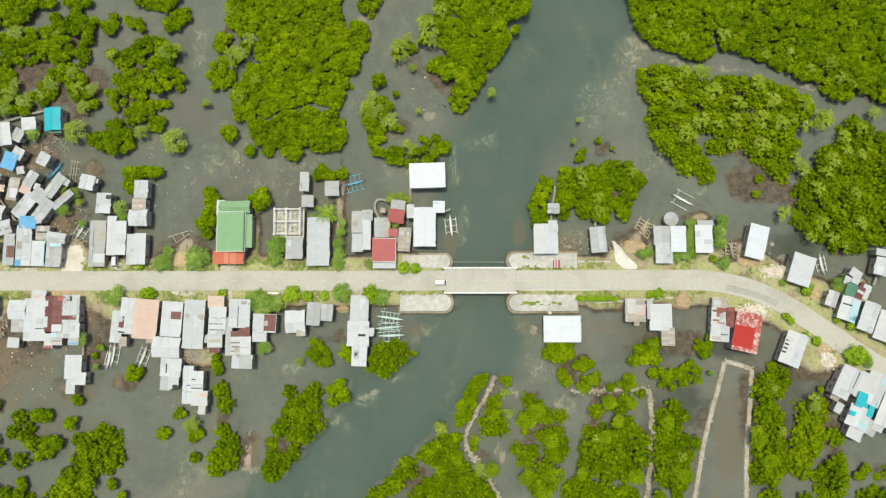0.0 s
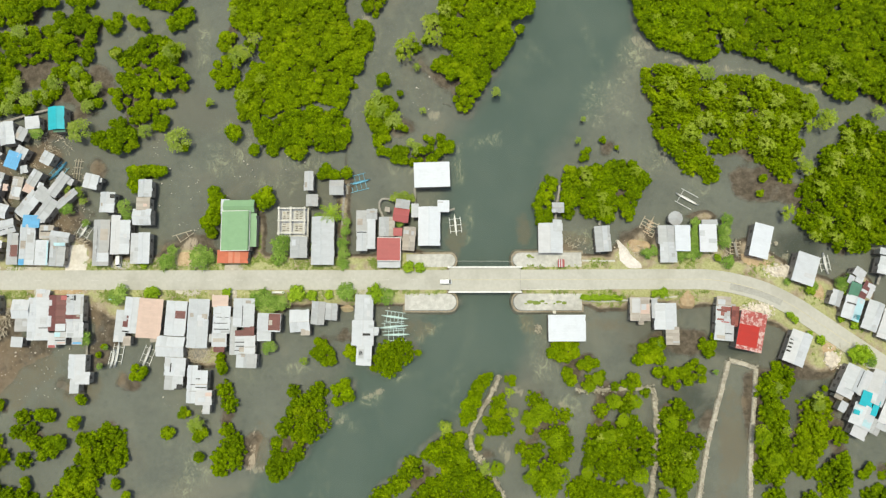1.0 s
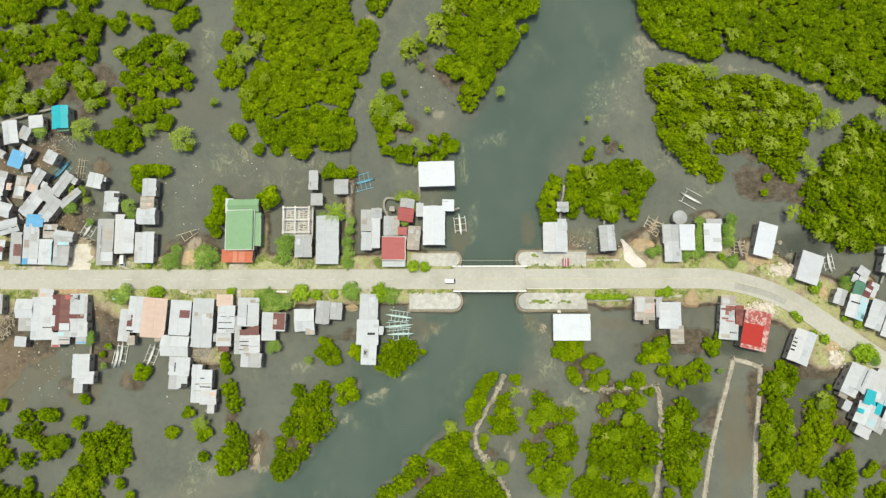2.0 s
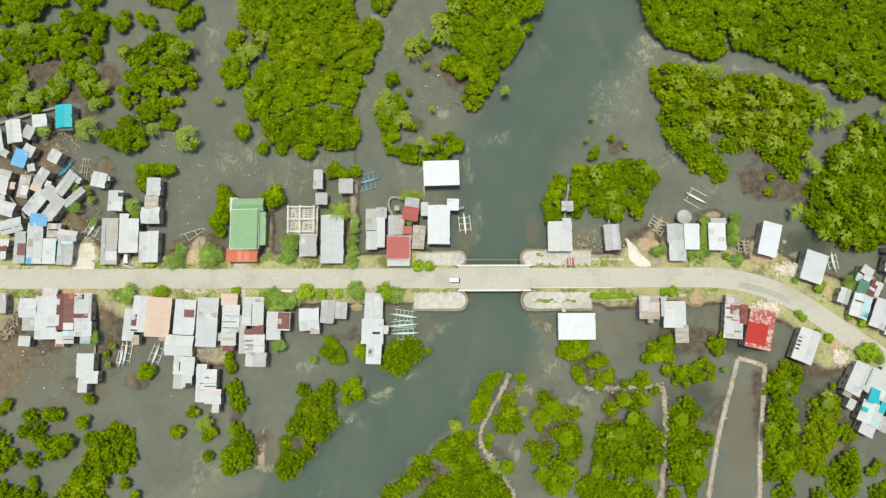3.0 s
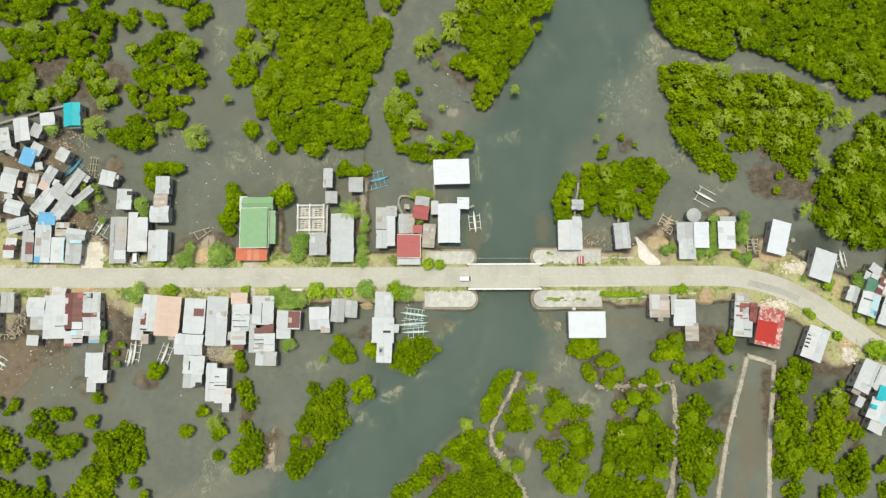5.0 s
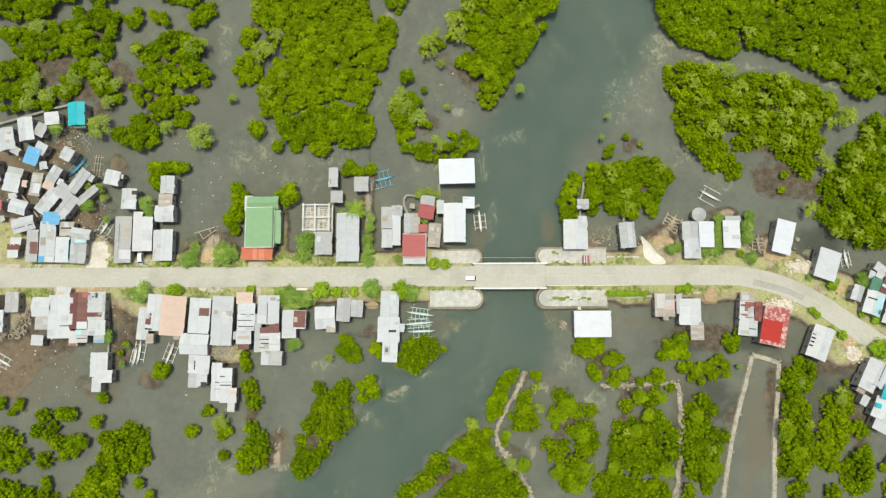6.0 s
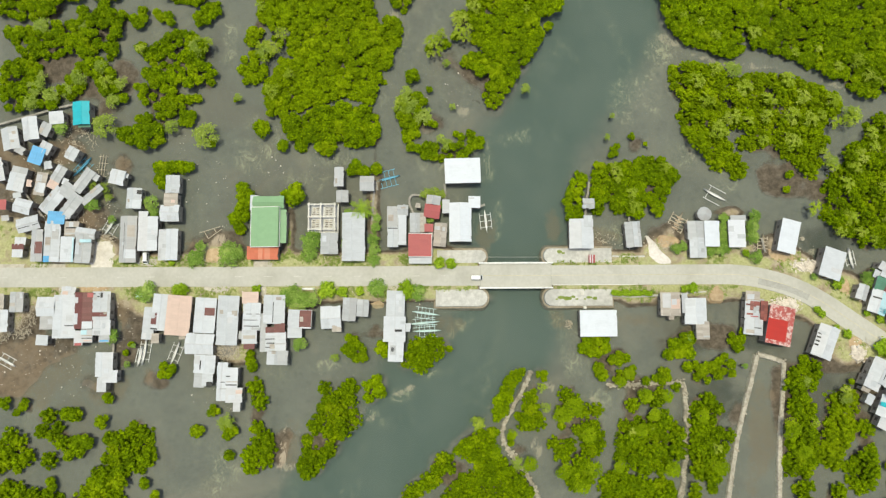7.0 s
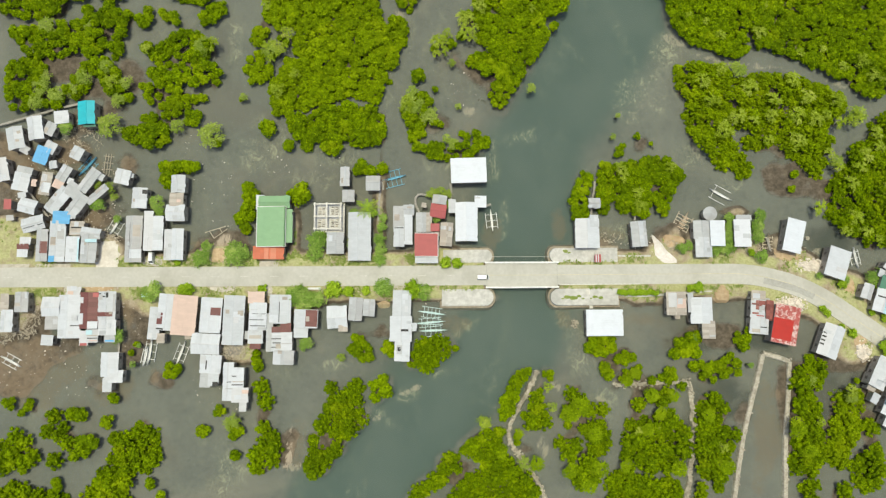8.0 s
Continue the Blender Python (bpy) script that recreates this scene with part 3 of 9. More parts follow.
stand("branching", 1.5, (-75.3, 76.0), (-72.7, 79.3), (-69.5, 78.9), (-67.3, 78.4), (-67.6, 75.6), (-69.9, 73.8), (-71.6, 72.3), (-74.4, 74.2))
stand("copse", 1.5, (-80.6, 73.9), (-78.9, 75.7), (-76.3, 77.5), (-74.8, 75.7), (-75.2, 72.9), (-72.5, 71.6), (-71.9, 69.2), (-73.3, 67.4), (-75.9, 66.5), (-77.7, 65.6), (-79.9, 66.2), (-80.5, 70.2))
stand("branching", 1.2, (-70.7, 81.9), (-67.5, 84.3), (-64.2, 82.6), (-64.5, 80.0), (-67.3, 78.5), (-70.0, 79.3))
stand("grove", 1.5, (-66.7, 54.7), (-64.1, 56.4), (-60.6, 56.4), (-56.2, 58.2), (-50.9, 59.0), (-47.4, 60.3), (-42.9, 59.3), (-39.9, 59.3), (-37.6, 58.0), (-36.2, 55.3), (-36.1, 49.0), (-37.5, 47.1), (-41.5, 45.9), (-45.4, 45.4), (-48.6, 47.2), (-49.2, 45.0), (-51.5, 43.3), (-54.1, 43.6), (-56.3, 46.1), (-57.4, 47.8), (-59.5, 45.5), (-62.1, 46.2), (-64.0, 49.2), (-65.3, 51.9), (-67.0, 52.9))
stand("copse", 1.5, (-31.8, 58.0), (-29.7, 62.5), (-27.1, 63.4), (-23.6, 62.1), (-20.6, 59.7), (-22.7, 57.0), (-22.6, 54.3), (-20.0, 54.8), (-17.4, 53.7), (-18.3, 52.3), (-21.8, 52.2), (-24.0, 52.7), (-24.7, 48.8), (-26.5, 47.7), (-28.9, 47.7), (-29.3, 51.7), (-28.3, 54.4), (-30.6, 55.3))
stand("grove", 1.5, (-8.5, 100.9), (21.9, 100.6), (21.3, 90.3), (19.0, 88.7), (15.4, 87.3), (13.1, 86.9), (14.5, 84.0), (15.2, 80.7), (14.1, 77.5), (3.8, 77.7), (-3.2, 77.2), (-6.4, 77.8), (-7.5, 82.4), (-8.5, 88.8))
stand("grove", 1.5, (-10.7, 74.1), (-9.4, 76.0), (-5.9, 76.5), (-2.4, 75.3), (-2.9, 77.5), (3.8, 78.2), (14.1, 77.5), (11.2, 74.8), (9.9, 72.3), (7.3, 69.0), (5.8, 65.4), (2.8, 65.8), (-0.7, 66.8), (-1.9, 68.6), (-5.4, 68.1), (-7.2, 70.5), (-10.0, 71.4))
stand("copse", 1.2, (-0.7, 67.3), (5.8, 65.8), (4.0, 62.7), (2.3, 60.1), (1.0, 57.7), (-2.0, 57.6), (-3.7, 59.6), (-4.2, 63.2), (-2.4, 65.9))
stand("branching", 1.5, (-13.9, 87.6), (-11.2, 89.4), (-8.5, 88.8), (-7.5, 82.4), (-6.8, 79.0), (-10.3, 78.3), (-12.4, 79.7), (-13.9, 82.4), (-12.4, 84.3))
stand("branching", 1.5, (-21.8, 76.1), (-21.0, 79.7), (-18.3, 82.5), (-16.0, 82.1), (-14.0, 79.7), (-15.3, 76.6), (-17.4, 74.7), (-18.3, 72.7), (-20.9, 72.8))
stand("copse", 1.5, (-27.0, 45.9), (-25.2, 47.2), (-23.0, 46.3), (-20.0, 47.7), (-17.7, 45.9), (-14.8, 45.9), (-11.3, 47.1), (-8.7, 46.5), (-6.9, 44.4), (-8.7, 41.9), (-13.0, 41.1), (-17.4, 41.4), (-20.0, 41.6), (-23.5, 43.6), (-26.1, 44.5))
stand("copse", 1.2, (-9.5, 50.1), (-7.8, 51.2), (-6.5, 48.8), (-3.8, 47.9), (-4.1, 45.6), (-6.6, 44.6), (-8.6, 46.9))
stand("copse", 1.2, (-13.5, 50.1), (-11.6, 51.2), (-10.2, 49.2), (-11.3, 47.6), (-13.0, 48.3))
stand("copse", 1.3, (-33.6, 99.4), (-24.2, 99.3), (-26.4, 92.8), (-28.1, 88.9), (-29.9, 90.4), (-32.1, 92.3))
stand("grove", 1.5, (52.9, 100.2), (52.6, 90.0), (53.3, 85.4), (55.8, 82.6), (58.3, 79.5), (61.8, 77.6), (65.2, 77.0), (67.8, 75.2), (71.2, 74.1), (76.8, 74.0), (78.5, 76.9), (78.1, 83.3), (77.0, 87.9), (78.4, 99.9))
stand("grove", 1.5, (78.4, 99.9), (77.6, 88.8), (78.7, 83.3), (79.2, 78.7), (80.0, 76.7), (84.3, 76.1), (86.9, 75.4), (90.3, 74.2), (93.7, 73.5), (96.3, 72.4), (98.7, 70.2), (102.1, 68.7), (105.5, 66.9), (108.9, 66.1), (110.7, 68.8), (111.7, 70.6), (115.7, 76.5), (116.2, 82.0), (114.5, 88.4), (117.8, 99.4))
stand("grove", 1.5, (117.8, 99.4), (115.3, 87.5), (116.8, 82.9), (116.4, 76.5), (113.6, 73.8), (112.2, 69.9), (109.9, 67.0), (109.6, 64.5), (112.0, 62.0), (113.7, 60.7), (118.0, 61.4), (120.7, 63.0), (123.2, 61.9), (126.5, 60.1), (136.5, 57.5), (141.3, 99.1))
stand("grove", 2.1, (55.4, 71.7), (58.1, 72.6), (64.2, 72.1), (69.4, 71.6), (72.2, 69.4), (72.0, 63.4), (73.1, 56.3), (71.4, 49.2), (72.6, 46.5), (75.1, 43.9), (76.2, 41.2), (77.1, 38.6), (76.4, 35.3), (74.7, 34.6), (73.0, 35.3), (70.9, 37.6), (68.0, 38.5), (64.7, 41.1), (61.4, 45.2), (58.9, 47.3), (58.2, 51.0), (57.1, 54.6), (57.2, 57.3), (58.5, 60.0), (55.1, 61.6), (54.3, 64.5), (54.8, 67.2))
stand("grove", 2.1, (72.2, 67.9), (77.0, 67.7), (78.8, 69.1), (86.6, 69.0), (94.3, 68.6), (96.8, 66.8), (101.0, 65.0), (104.4, 63.1), (107.7, 61.0), (108.9, 58.5), (107.4, 56.9), (104.2, 55.0), (103.4, 52.5), (101.3, 51.1), (103.6, 48.9), (102.4, 46.1), (100.5, 40.2), (99.1, 36.9), (96.9, 35.7), (94.4, 36.7), (93.6, 38.5), (90.3, 40.9), (87.5, 42.7), (86.6, 45.5), (84.3, 45.9), (81.1, 43.5), (79.0, 42.8), (77.7, 44.9), (75.2, 45.3), (74.9, 47.4), (78.2, 48.6), (76.2, 50.4), (73.2, 51.3), (72.8, 58.0), (72.0, 63.4))
stand("grove", 2.1, (93.0, 26.3), (94.2, 27.9), (97.3, 27.9), (99.9, 25.9), (99.7, 22.9), (101.4, 20.1), (105.1, 18.0), (108.4, 15.8), (110.4, 13.9), (113.2, 12.9), (116.6, 14.6), (119.9, 13.7), (123.5, 16.3), (135.1, 15.9), (137.4, 46.9), (127.4, 49.5), (124.6, 50.9), (123.0, 53.7), (120.2, 55.5), (116.7, 55.2), (114.3, 52.0), (114.5, 47.1), (111.6, 46.1), (108.4, 45.0), (106.7, 42.2), (107.3, 40.1), (105.2, 38.6), (102.8, 36.7), (100.5, 33.9), (99.6, 30.6), (100.3, 27.7), (98.1, 27.0))
stand("copse", 1.4, (22.4, 33.6), (23.9, 38.0), (25.9, 38.4), (27.6, 36.2), (27.2, 33.6), (26.1, 31.0), (25.7, 28.0), (26.0, 25.6), (25.3, 23.0), (23.1, 22.7), (21.4, 25.3), (20.6, 28.4), (21.5, 31.0))
stand("grove", 1.6, (29.7, 38.9), (31.2, 40.3), (34.6, 40.2), (37.7, 40.6), (40.7, 41.1), (45.0, 41.9), (50.2, 42.6), (51.8, 41.4), (53.8, 38.4), (55.6, 36.1), (55.4, 34.3), (53.3, 32.6), (52.3, 30.0), (51.4, 27.4), (51.6, 25.1), (49.9, 22.9), (48.2, 23.8), (47.6, 26.5), (46.0, 29.7), (45.7, 26.5), (44.4, 23.8), (41.9, 23.3), (39.3, 24.3), (36.8, 24.7), (35.1, 26.8), (33.5, 28.5), (32.9, 24.7), (30.8, 23.8), (28.8, 25.6), (29.2, 28.4), (28.9, 31.0), (30.1, 33.6), (29.3, 36.2))
stand("copse", 1.0, (34.7, 42.9), (35.6, 45.5), (37.9, 46.8), (38.5, 45.0), (37.2, 42.5), (35.5, 42.2))
stand("copse", 1.2, (-144.0, -31.2), (-141.6, -30.5), (-140.4, -32.7), (-141.7, -34.2), (-143.3, -33.2))
stand("copse", 2.0, (-139.1, -37.0), (-137.9, -34.3), (-135.5, -32.5), (-132.9, -34.3), (-133.1, -37.0), (-135.7, -37.8), (-137.7, -37.8))
stand("copse", 1.9, (-131.0, -34.6), (-128.5, -33.5), (-127.7, -32.5), (-126.3, -34.1), (-125.6, -36.5), (-127.8, -37.5), (-130.1, -36.5))
stand("copse", 2.0, (-139.6, -41.3), (-137.3, -38.5), (-134.6, -38.5), (-132.6, -37.6), (-130.0, -37.5), (-129.5, -40.1), (-128.5, -41.9), (-128.2, -44.2), (-130.3, -47.4), (-132.0, -46.9), (-133.5, -44.2), (-134.0, -42.6), (-136.6, -42.6), (-139.1, -43.3))
stand("copse", 2.2, (-151.2, -41.8), (-145.3, -39.6), (-143.3, -41.3), (-141.8, -40.6), (-139.4, -43.4), (-139.3, -45.9), (-138.1, -48.4), (-140.0, -50.8), (-142.1, -50.2), (-144.6, -50.8), (-150.5, -52.5))
stand("copse", 2.2, (-137.4, -48.0), (-135.8, -46.6), (-132.9, -46.5), (-131.4, -48.3), (-131.6, -50.6), (-133.4, -51.8), (-136.2, -51.0))
stand("copse", 1.9, (-128.5, -45.4), (-127.3, -42.6), (-126.0, -41.3), (-123.8, -40.4), (-121.9, -41.6), (-121.4, -43.9), (-123.2, -45.7), (-124.1, -48.0), (-126.8, -49.0), (-128.4, -47.4))
stand("grove", 2.5, (-111.1, -38.9), (-109.5, -37.3), (-107.3, -36.8), (-105.5, -38.4), (-103.5, -40.9), (-103.4, -43.3), (-103.2, -47.4), (-102.8, -50.1), (-104.9, -51.2), (-107.1, -52.2), (-108.7, -52.5), (-109.7, -51.1), (-109.8, -54.3), (-111.1, -57.2), (-111.3, -65.3), (-128.4, -65.4), (-125.5, -57.3), (-123.0, -54.8), (-121.4, -53.4), (-122.5, -51.7), (-119.9, -50.4), (-119.2, -47.2), (-117.6, -45.7), (-119.1, -43.5), (-117.3, -40.9), (-114.5, -39.4), (-111.9, -40.7))
stand("copse", 1.3, (-134.3, -53.9), (-132.5, -52.8), (-131.0, -54.9), (-132.1, -57.2), (-134.2, -56.2))
stand("grove", 2.2, (-151.1, -55.8), (-146.0, -54.4), (-140.8, -56.1), (-137.4, -55.9), (-135.7, -57.0), (-133.1, -57.5), (-130.4, -57.0), (-129.6, -58.9), (-130.9, -65.4), (-150.4, -65.5))
stand("copse", 1.4, (-101.8, -21.3), (-100.6, -18.2), (-98.9, -17.6), (-97.6, -20.1), (-97.9, -23.9), (-100.3, -24.8), (-101.7, -23.6))
stand("copse", 2.3, (-75.0, -27.9), (-74.1, -25.9), (-71.6, -24.6), (-69.3, -25.9), (-68.7, -29.2), (-69.5, -31.7), (-68.9, -34.2), (-69.9, -36.0), (-72.1, -36.4), (-74.0, -35.2), (-73.4, -31.7), (-74.6, -30.1))
stand("copse", 2.4, (-74.5, -35.9), (-72.1, -35.9), (-70.9, -37.5), (-69.1, -39.5), (-67.2, -41.6), (-67.1, -44.9), (-67.4, -48.1), (-68.9, -51.6), (-71.1, -53.7), (-72.7, -54.0), (-75.2, -51.9), (-76.1, -48.2), (-75.9, -45.7), (-74.1, -43.3), (-72.8, -41.6), (-73.9, -38.8))
stand("copse", 2.0, (-54.2, -25.9), (-52.8, -24.4), (-50.3, -24.1), (-49.2, -26.7), (-50.7, -29.1), (-53.1, -29.4), (-54.3, -27.9))
stand("grove", 2.3, (-47.4, -27.6), (-46.0, -25.4), (-43.5, -25.4), (-42.1, -27.6), (-42.1, -30.9), (-42.0, -33.3), (-41.0, -35.0), (-41.5, -38.3), (-42.8, -40.6), (-45.4, -41.7), (-46.6, -43.4), (-48.1, -43.4), (-48.1, -46.6), (-49.4, -47.8), (-51.0, -48.3), (-52.3, -51.0), (-54.0, -53.1), (-56.5, -53.6), (-59.0, -53.2), (-60.1, -50.6), (-59.4, -48.1), (-59.3, -45.7), (-59.4, -43.2), (-57.2, -41.6), (-55.9, -39.9), (-56.0, -37.5), (-54.7, -35.5), (-54.5, -32.5), (-51.9, -30.1), (-49.4, -29.1))
stand("copse", 1.9, (-41.1, -27.6), (-39.6, -25.7), (-37.6, -24.9), (-35.9, -25.4), (-33.7, -24.9), (-33.7, -27.5), (-35.0, -29.4), (-36.2, -31.0), (-37.5, -32.3), (-39.7, -32.4), (-40.7, -30.0))
stand("copse", 1.4, (-47.0, -15.9), (-45.2, -14.4), (-45.6, -12.5), (-44.2, -12.0), (-42.0, -12.7), (-41.3, -14.5), (-39.2, -15.9), (-39.2, -18.6), (-40.7, -20.2), (-42.7, -20.2), (-43.8, -18.6), (-45.5, -17.7))
stand("grove", 2.0, (-30.0, -21.2), (-28.3, -19.2), (-27.5, -16.7), (-26.6, -14.5), (-24.9, -12.9), (-20.7, -12.4), (-17.3, -12.4), (-15.4, -14.6), (-13.6, -16.2), (-15.6, -18.6), (-17.0, -19.4), (-19.3, -20.2), (-19.8, -21.9), (-22.0, -22.7), (-24.1, -23.2), (-25.8, -21.9), (-28.3, -22.4))
stand("copse", 1.2, (-37.2, -14.5), (-35.2, -13.2), (-33.4, -15.0), (-33.4, -18.7), (-35.3, -18.6))
stand("copse", 1.3, (-76.4, -16.9), (-74.9, -16.0), (-73.0, -17.9), (-73.2, -20.9), (-74.7, -22.4), (-75.6, -20.1))
stand("grove", 1.3, (0.2, -27.5), (2.1, -25.0), (3.7, -23.2), (6.3, -21.6), (8.0, -22.4), (6.8, -25.0), (5.0, -27.8), (4.2, -30.8), (2.8, -33.3), (1.6, -35.7), (0.3, -36.6), (-1.2, -36.7), (-2.0, -34.1), (-1.5, -31.1), (-0.2, -29.5))
stand("grove", 2.2, (7.4, -29.5), (9.6, -27.5), (10.9, -26.2), (12.2, -27.5), (11.0, -30.0), (12.2, -31.6), (12.1, -34.9), (13.8, -36.5), (13.3, -39.1), (11.1, -41.1), (8.6, -40.5), (5.4, -39.5), (4.4, -37.0), (6.1, -34.1), (7.0, -31.5))
stand("copse", 1.1, (11.0, -23.9), (12.3, -22.4), (14.8, -22.9), (14.8, -25.2), (12.3, -25.7))
stand("grove", 2.2, (-14.1, -44.9), (-11.4, -42.3), (-8.9, -40.5), (-5.6, -39.7), (-1.1, -40.3), (-0.3, -43.1), (-1.0, -45.5), (1.4, -48.1), (3.6, -50.8), (6.3, -52.3), (7.3, -54.4), (8.9, -57.1), (10.7, -64.7), (-19.7, -64.9), (-15.9, -57.7), (-13.1, -54.4), (-10.6, -52.3), (-7.0, -51.7), (-7.0, -49.7), (-9.8, -48.5), (-12.6, -47.8))
stand("grove", 2.2, (-29.5, -59.2), (-28.1, -55.9), (-24.7, -54.3), (-22.3, -52.7), (-21.1, -51.2), (-20.9, -48.8), (-18.9, -47.2), (-16.4, -46.7), (-14.1, -47.2), (-13.1, -49.1), (-13.6, -51.9), (-16.4, -53.8), (-18.9, -55.7), (-21.4, -57.4), (-23.6, -59.1), (-26.3, -64.9), (-35.5, -64.9))
stand("copse", 1.1, (2.4, -42.6), (3.6, -40.6), (4.9, -42.3), (4.5, -44.4), (2.9, -44.9))
stand("copse", 2.3, (17.4, -31.1), (18.2, -28.8), (20.4, -27.0), (23.0, -27.0), (23.9, -28.8), (23.9, -30.5), (26.4, -31.6), (27.6, -34.1), (26.4, -35.5), (24.4, -37.2), (21.9, -37.5), (17.8, -36.7), (16.8, -34.9), (18.2, -32.8))
stand("copse", 2.2, (27.3, -33.6), (29.5, -31.9), (31.3, -34.0), (30.3, -36.2), (27.9, -36.2))
stand("grove", 2.6, (16.8, -37.3), (21.9, -37.7), (25.3, -36.7), (28.6, -36.0), (31.2, -37.6), (31.5, -41.4), (31.9, -44.6), (30.2, -47.5), (27.5, -49.1), (25.2, -49.6), (28.3, -49.6), (28.9, -51.9), (26.5, -55.2), (24.0, -57.2), (21.5, -58.5), (19.3, -56.6), (18.1, -54.3), (20.0, -52.7), (20.5, -49.5), (22.6, -46.7), (24.8, -44.6), (24.0, -42.2), (21.8, -41.6), (19.4, -40.9), (16.7, -39.8))
stand("copse", 2.3, (14.5, -43.9), (16.0, -41.7), (18.5, -40.8), (21.2, -41.7), (22.5, -43.8), (21.9, -46.4), (20.2, -48.0), (19.4, -49.7), (17.1, -49.7), (16.6, -47.6), (15.0, -46.8))
stand("copse", 1.6, (24.7, -14.4), (26.6, -12.7), (31.6, -12.4), (33.4, -14.2), (32.5, -17.4), (29.8, -18.4), (26.5, -18.1), (24.7, -16.4))
stand("copse", 1.6, (28.2, -22.2), (30.1, -20.6), (32.3, -21.2), (32.5, -23.9), (30.5, -25.3), (28.5, -24.5))
stand("copse", 1.3, (33.3, -19.4), (34.9, -17.4), (37.9, -17.1), (39.7, -19.2), (38.1, -20.7), (35.1, -20.7))
stand("copse", 1.0, (33.7, -25.8), (35.1, -22.2), (37.2, -22.9), (40.6, -21.5), (41.2, -24.2), (39.7, -25.8), (37.1, -26.3), (34.3, -26.5))
stand("copse", 1.2, (43.0, -25.2), (45.5, -24.7), (48.0, -23.9), (47.6, -22.2), (49.8, -21.5), (51.6, -23.4), (51.5, -25.8), (49.6, -27.1), (46.3, -26.5), (43.3, -26.5))
stand("copse", 2.0, (40.9, -28.3), (43.8, -27.6), (49.6, -27.8), (50.5, -30.7), (48.6, -32.2), (47.4, -33.5), (45.2, -33.9), (43.0, -32.6), (42.4, -30.6))
stand("copse", 2.4, (36.8, -32.7), (37.9, -30.3), (39.9, -29.6), (41.8, -31.6), (41.7, -34.2), (40.2, -36.2), (37.6, -35.0))
stand("grove", 2.6, (34.5, -40.6), (35.7, -37.6), (38.6, -35.8), (41.9, -36.2), (43.5, -37.8), (44.3, -36.0), (46.9, -34.8), (50.2, -34.8), (50.9, -36.9), (53.3, -36.5), (54.0, -38.9), (54.0, -42.9), (53.4, -45.4), (52.6, -49.4), (50.9, -52.1), (48.7, -53.2), (45.5, -53.6), (42.2, -52.3), (39.8, -50.7), (37.3, -50.7), (34.7, -48.8), (34.3, -45.4), (33.7, -43.0))
stand("grove", 2.3, (29.6, -59.1), (29.6, -56.7), (31.5, -52.7), (34.0, -50.7), (36.5, -51.5), (38.9, -52.8), (42.2, -53.3), (45.4, -54.9), (48.7, -53.4), (50.7, -53.9), (51.6, -55.8), (51.8, -59.0), (51.0, -64.5), (27.1, -64.6))
stand("grove", 2.5, (56.5, -33.2), (58.6, -31.1), (62.0, -29.3), (64.4, -30.2), (66.1, -32.7), (67.4, -34.2), (65.8, -36.4), (64.9, -38.5), (66.5, -39.8), (69.9, -39.3), (69.8, -42.1), (68.4, -44.8), (67.1, -47.7), (66.5, -50.9), (65.4, -54.9), (64.2, -58.9), (60.8, -59.9), (62.1, -55.9), (59.3, -54.8), (57.7, -53.9), (56.5, -51.1), (56.5, -47.8), (56.3, -43.7), (56.8, -38.9), (56.4, -36.0))
stand("grove", 2.3, (53.9, -56.3), (56.1, -53.5), (58.5, -54.6), (59.4, -58.1), (58.5, -64.5), (53.6, -64.5))
stand("copse", 1.5, (49.4, -16.4), (50.8, -15.4), (52.6, -13.2), (54.7, -13.4), (55.1, -12.4), (56.8, -11.6), (58.6, -13.4), (57.5, -15.1), (58.4, -17.2), (56.5, -18.6), (54.9, -18.6), (52.3, -19.7), (50.0, -18.6))
stand("copse", 1.6, (54.3, -21.0), (56.5, -19.1), (59.0, -20.1), (60.7, -18.7), (62.8, -19.2), (63.6, -21.2), (64.8, -20.1), (64.9, -18.2), (66.9, -17.4), (69.2, -19.2), (70.2, -21.7), (70.1, -24.7), (67.6, -25.2), (66.3, -24.3), (65.9, -26.0), (62.9, -26.8), (60.4, -27.0), (58.6, -25.7), (57.9, -23.4), (55.4, -22.7))
stand("copse", 1.5, (68.5, -14.1), (71.0, -11.6), (72.8, -12.6), (73.1, -16.1), (71.2, -17.4), (69.6, -15.7))
stand("grove", 2.7, (86.4, -22.5), (88.3, -20.9), (90.5, -19.2), (93.9, -18.6), (95.4, -20.2), (98.1, -20.0), (97.1, -23.3), (96.4, -26.6), (94.3, -28.9), (92.8, -29.4), (94.1, -31.5), (94.8, -34.8), (93.7, -37.2), (94.5, -40.4), (94.8, -43.6), (93.8, -46.0), (94.6, -47.7), (93.4, -50.9), (91.6, -53.4), (91.5, -56.4), (90.2, -64.3), (86.5, -64.4), (86.9, -57.2), (87.8, -55.0), (85.8, -55.3), (83.1, -54.2), (82.9, -52.5), (83.8, -50.9), (83.1, -48.5), (83.3, -45.3), (85.2, -43.5), (87.6, -43.5), (88.3, -40.4), (87.9, -38.0), (85.2, -35.4), (84.7, -33.1), (86.8, -31.4), (86.6, -29.1), (85.9, -26.6))
stand("copse", 1.9, (83.2, -39.8), (84.6, -37.4), (86.9, -37.9), (87.9, -40.1), (86.0, -42.2), (83.8, -41.9))
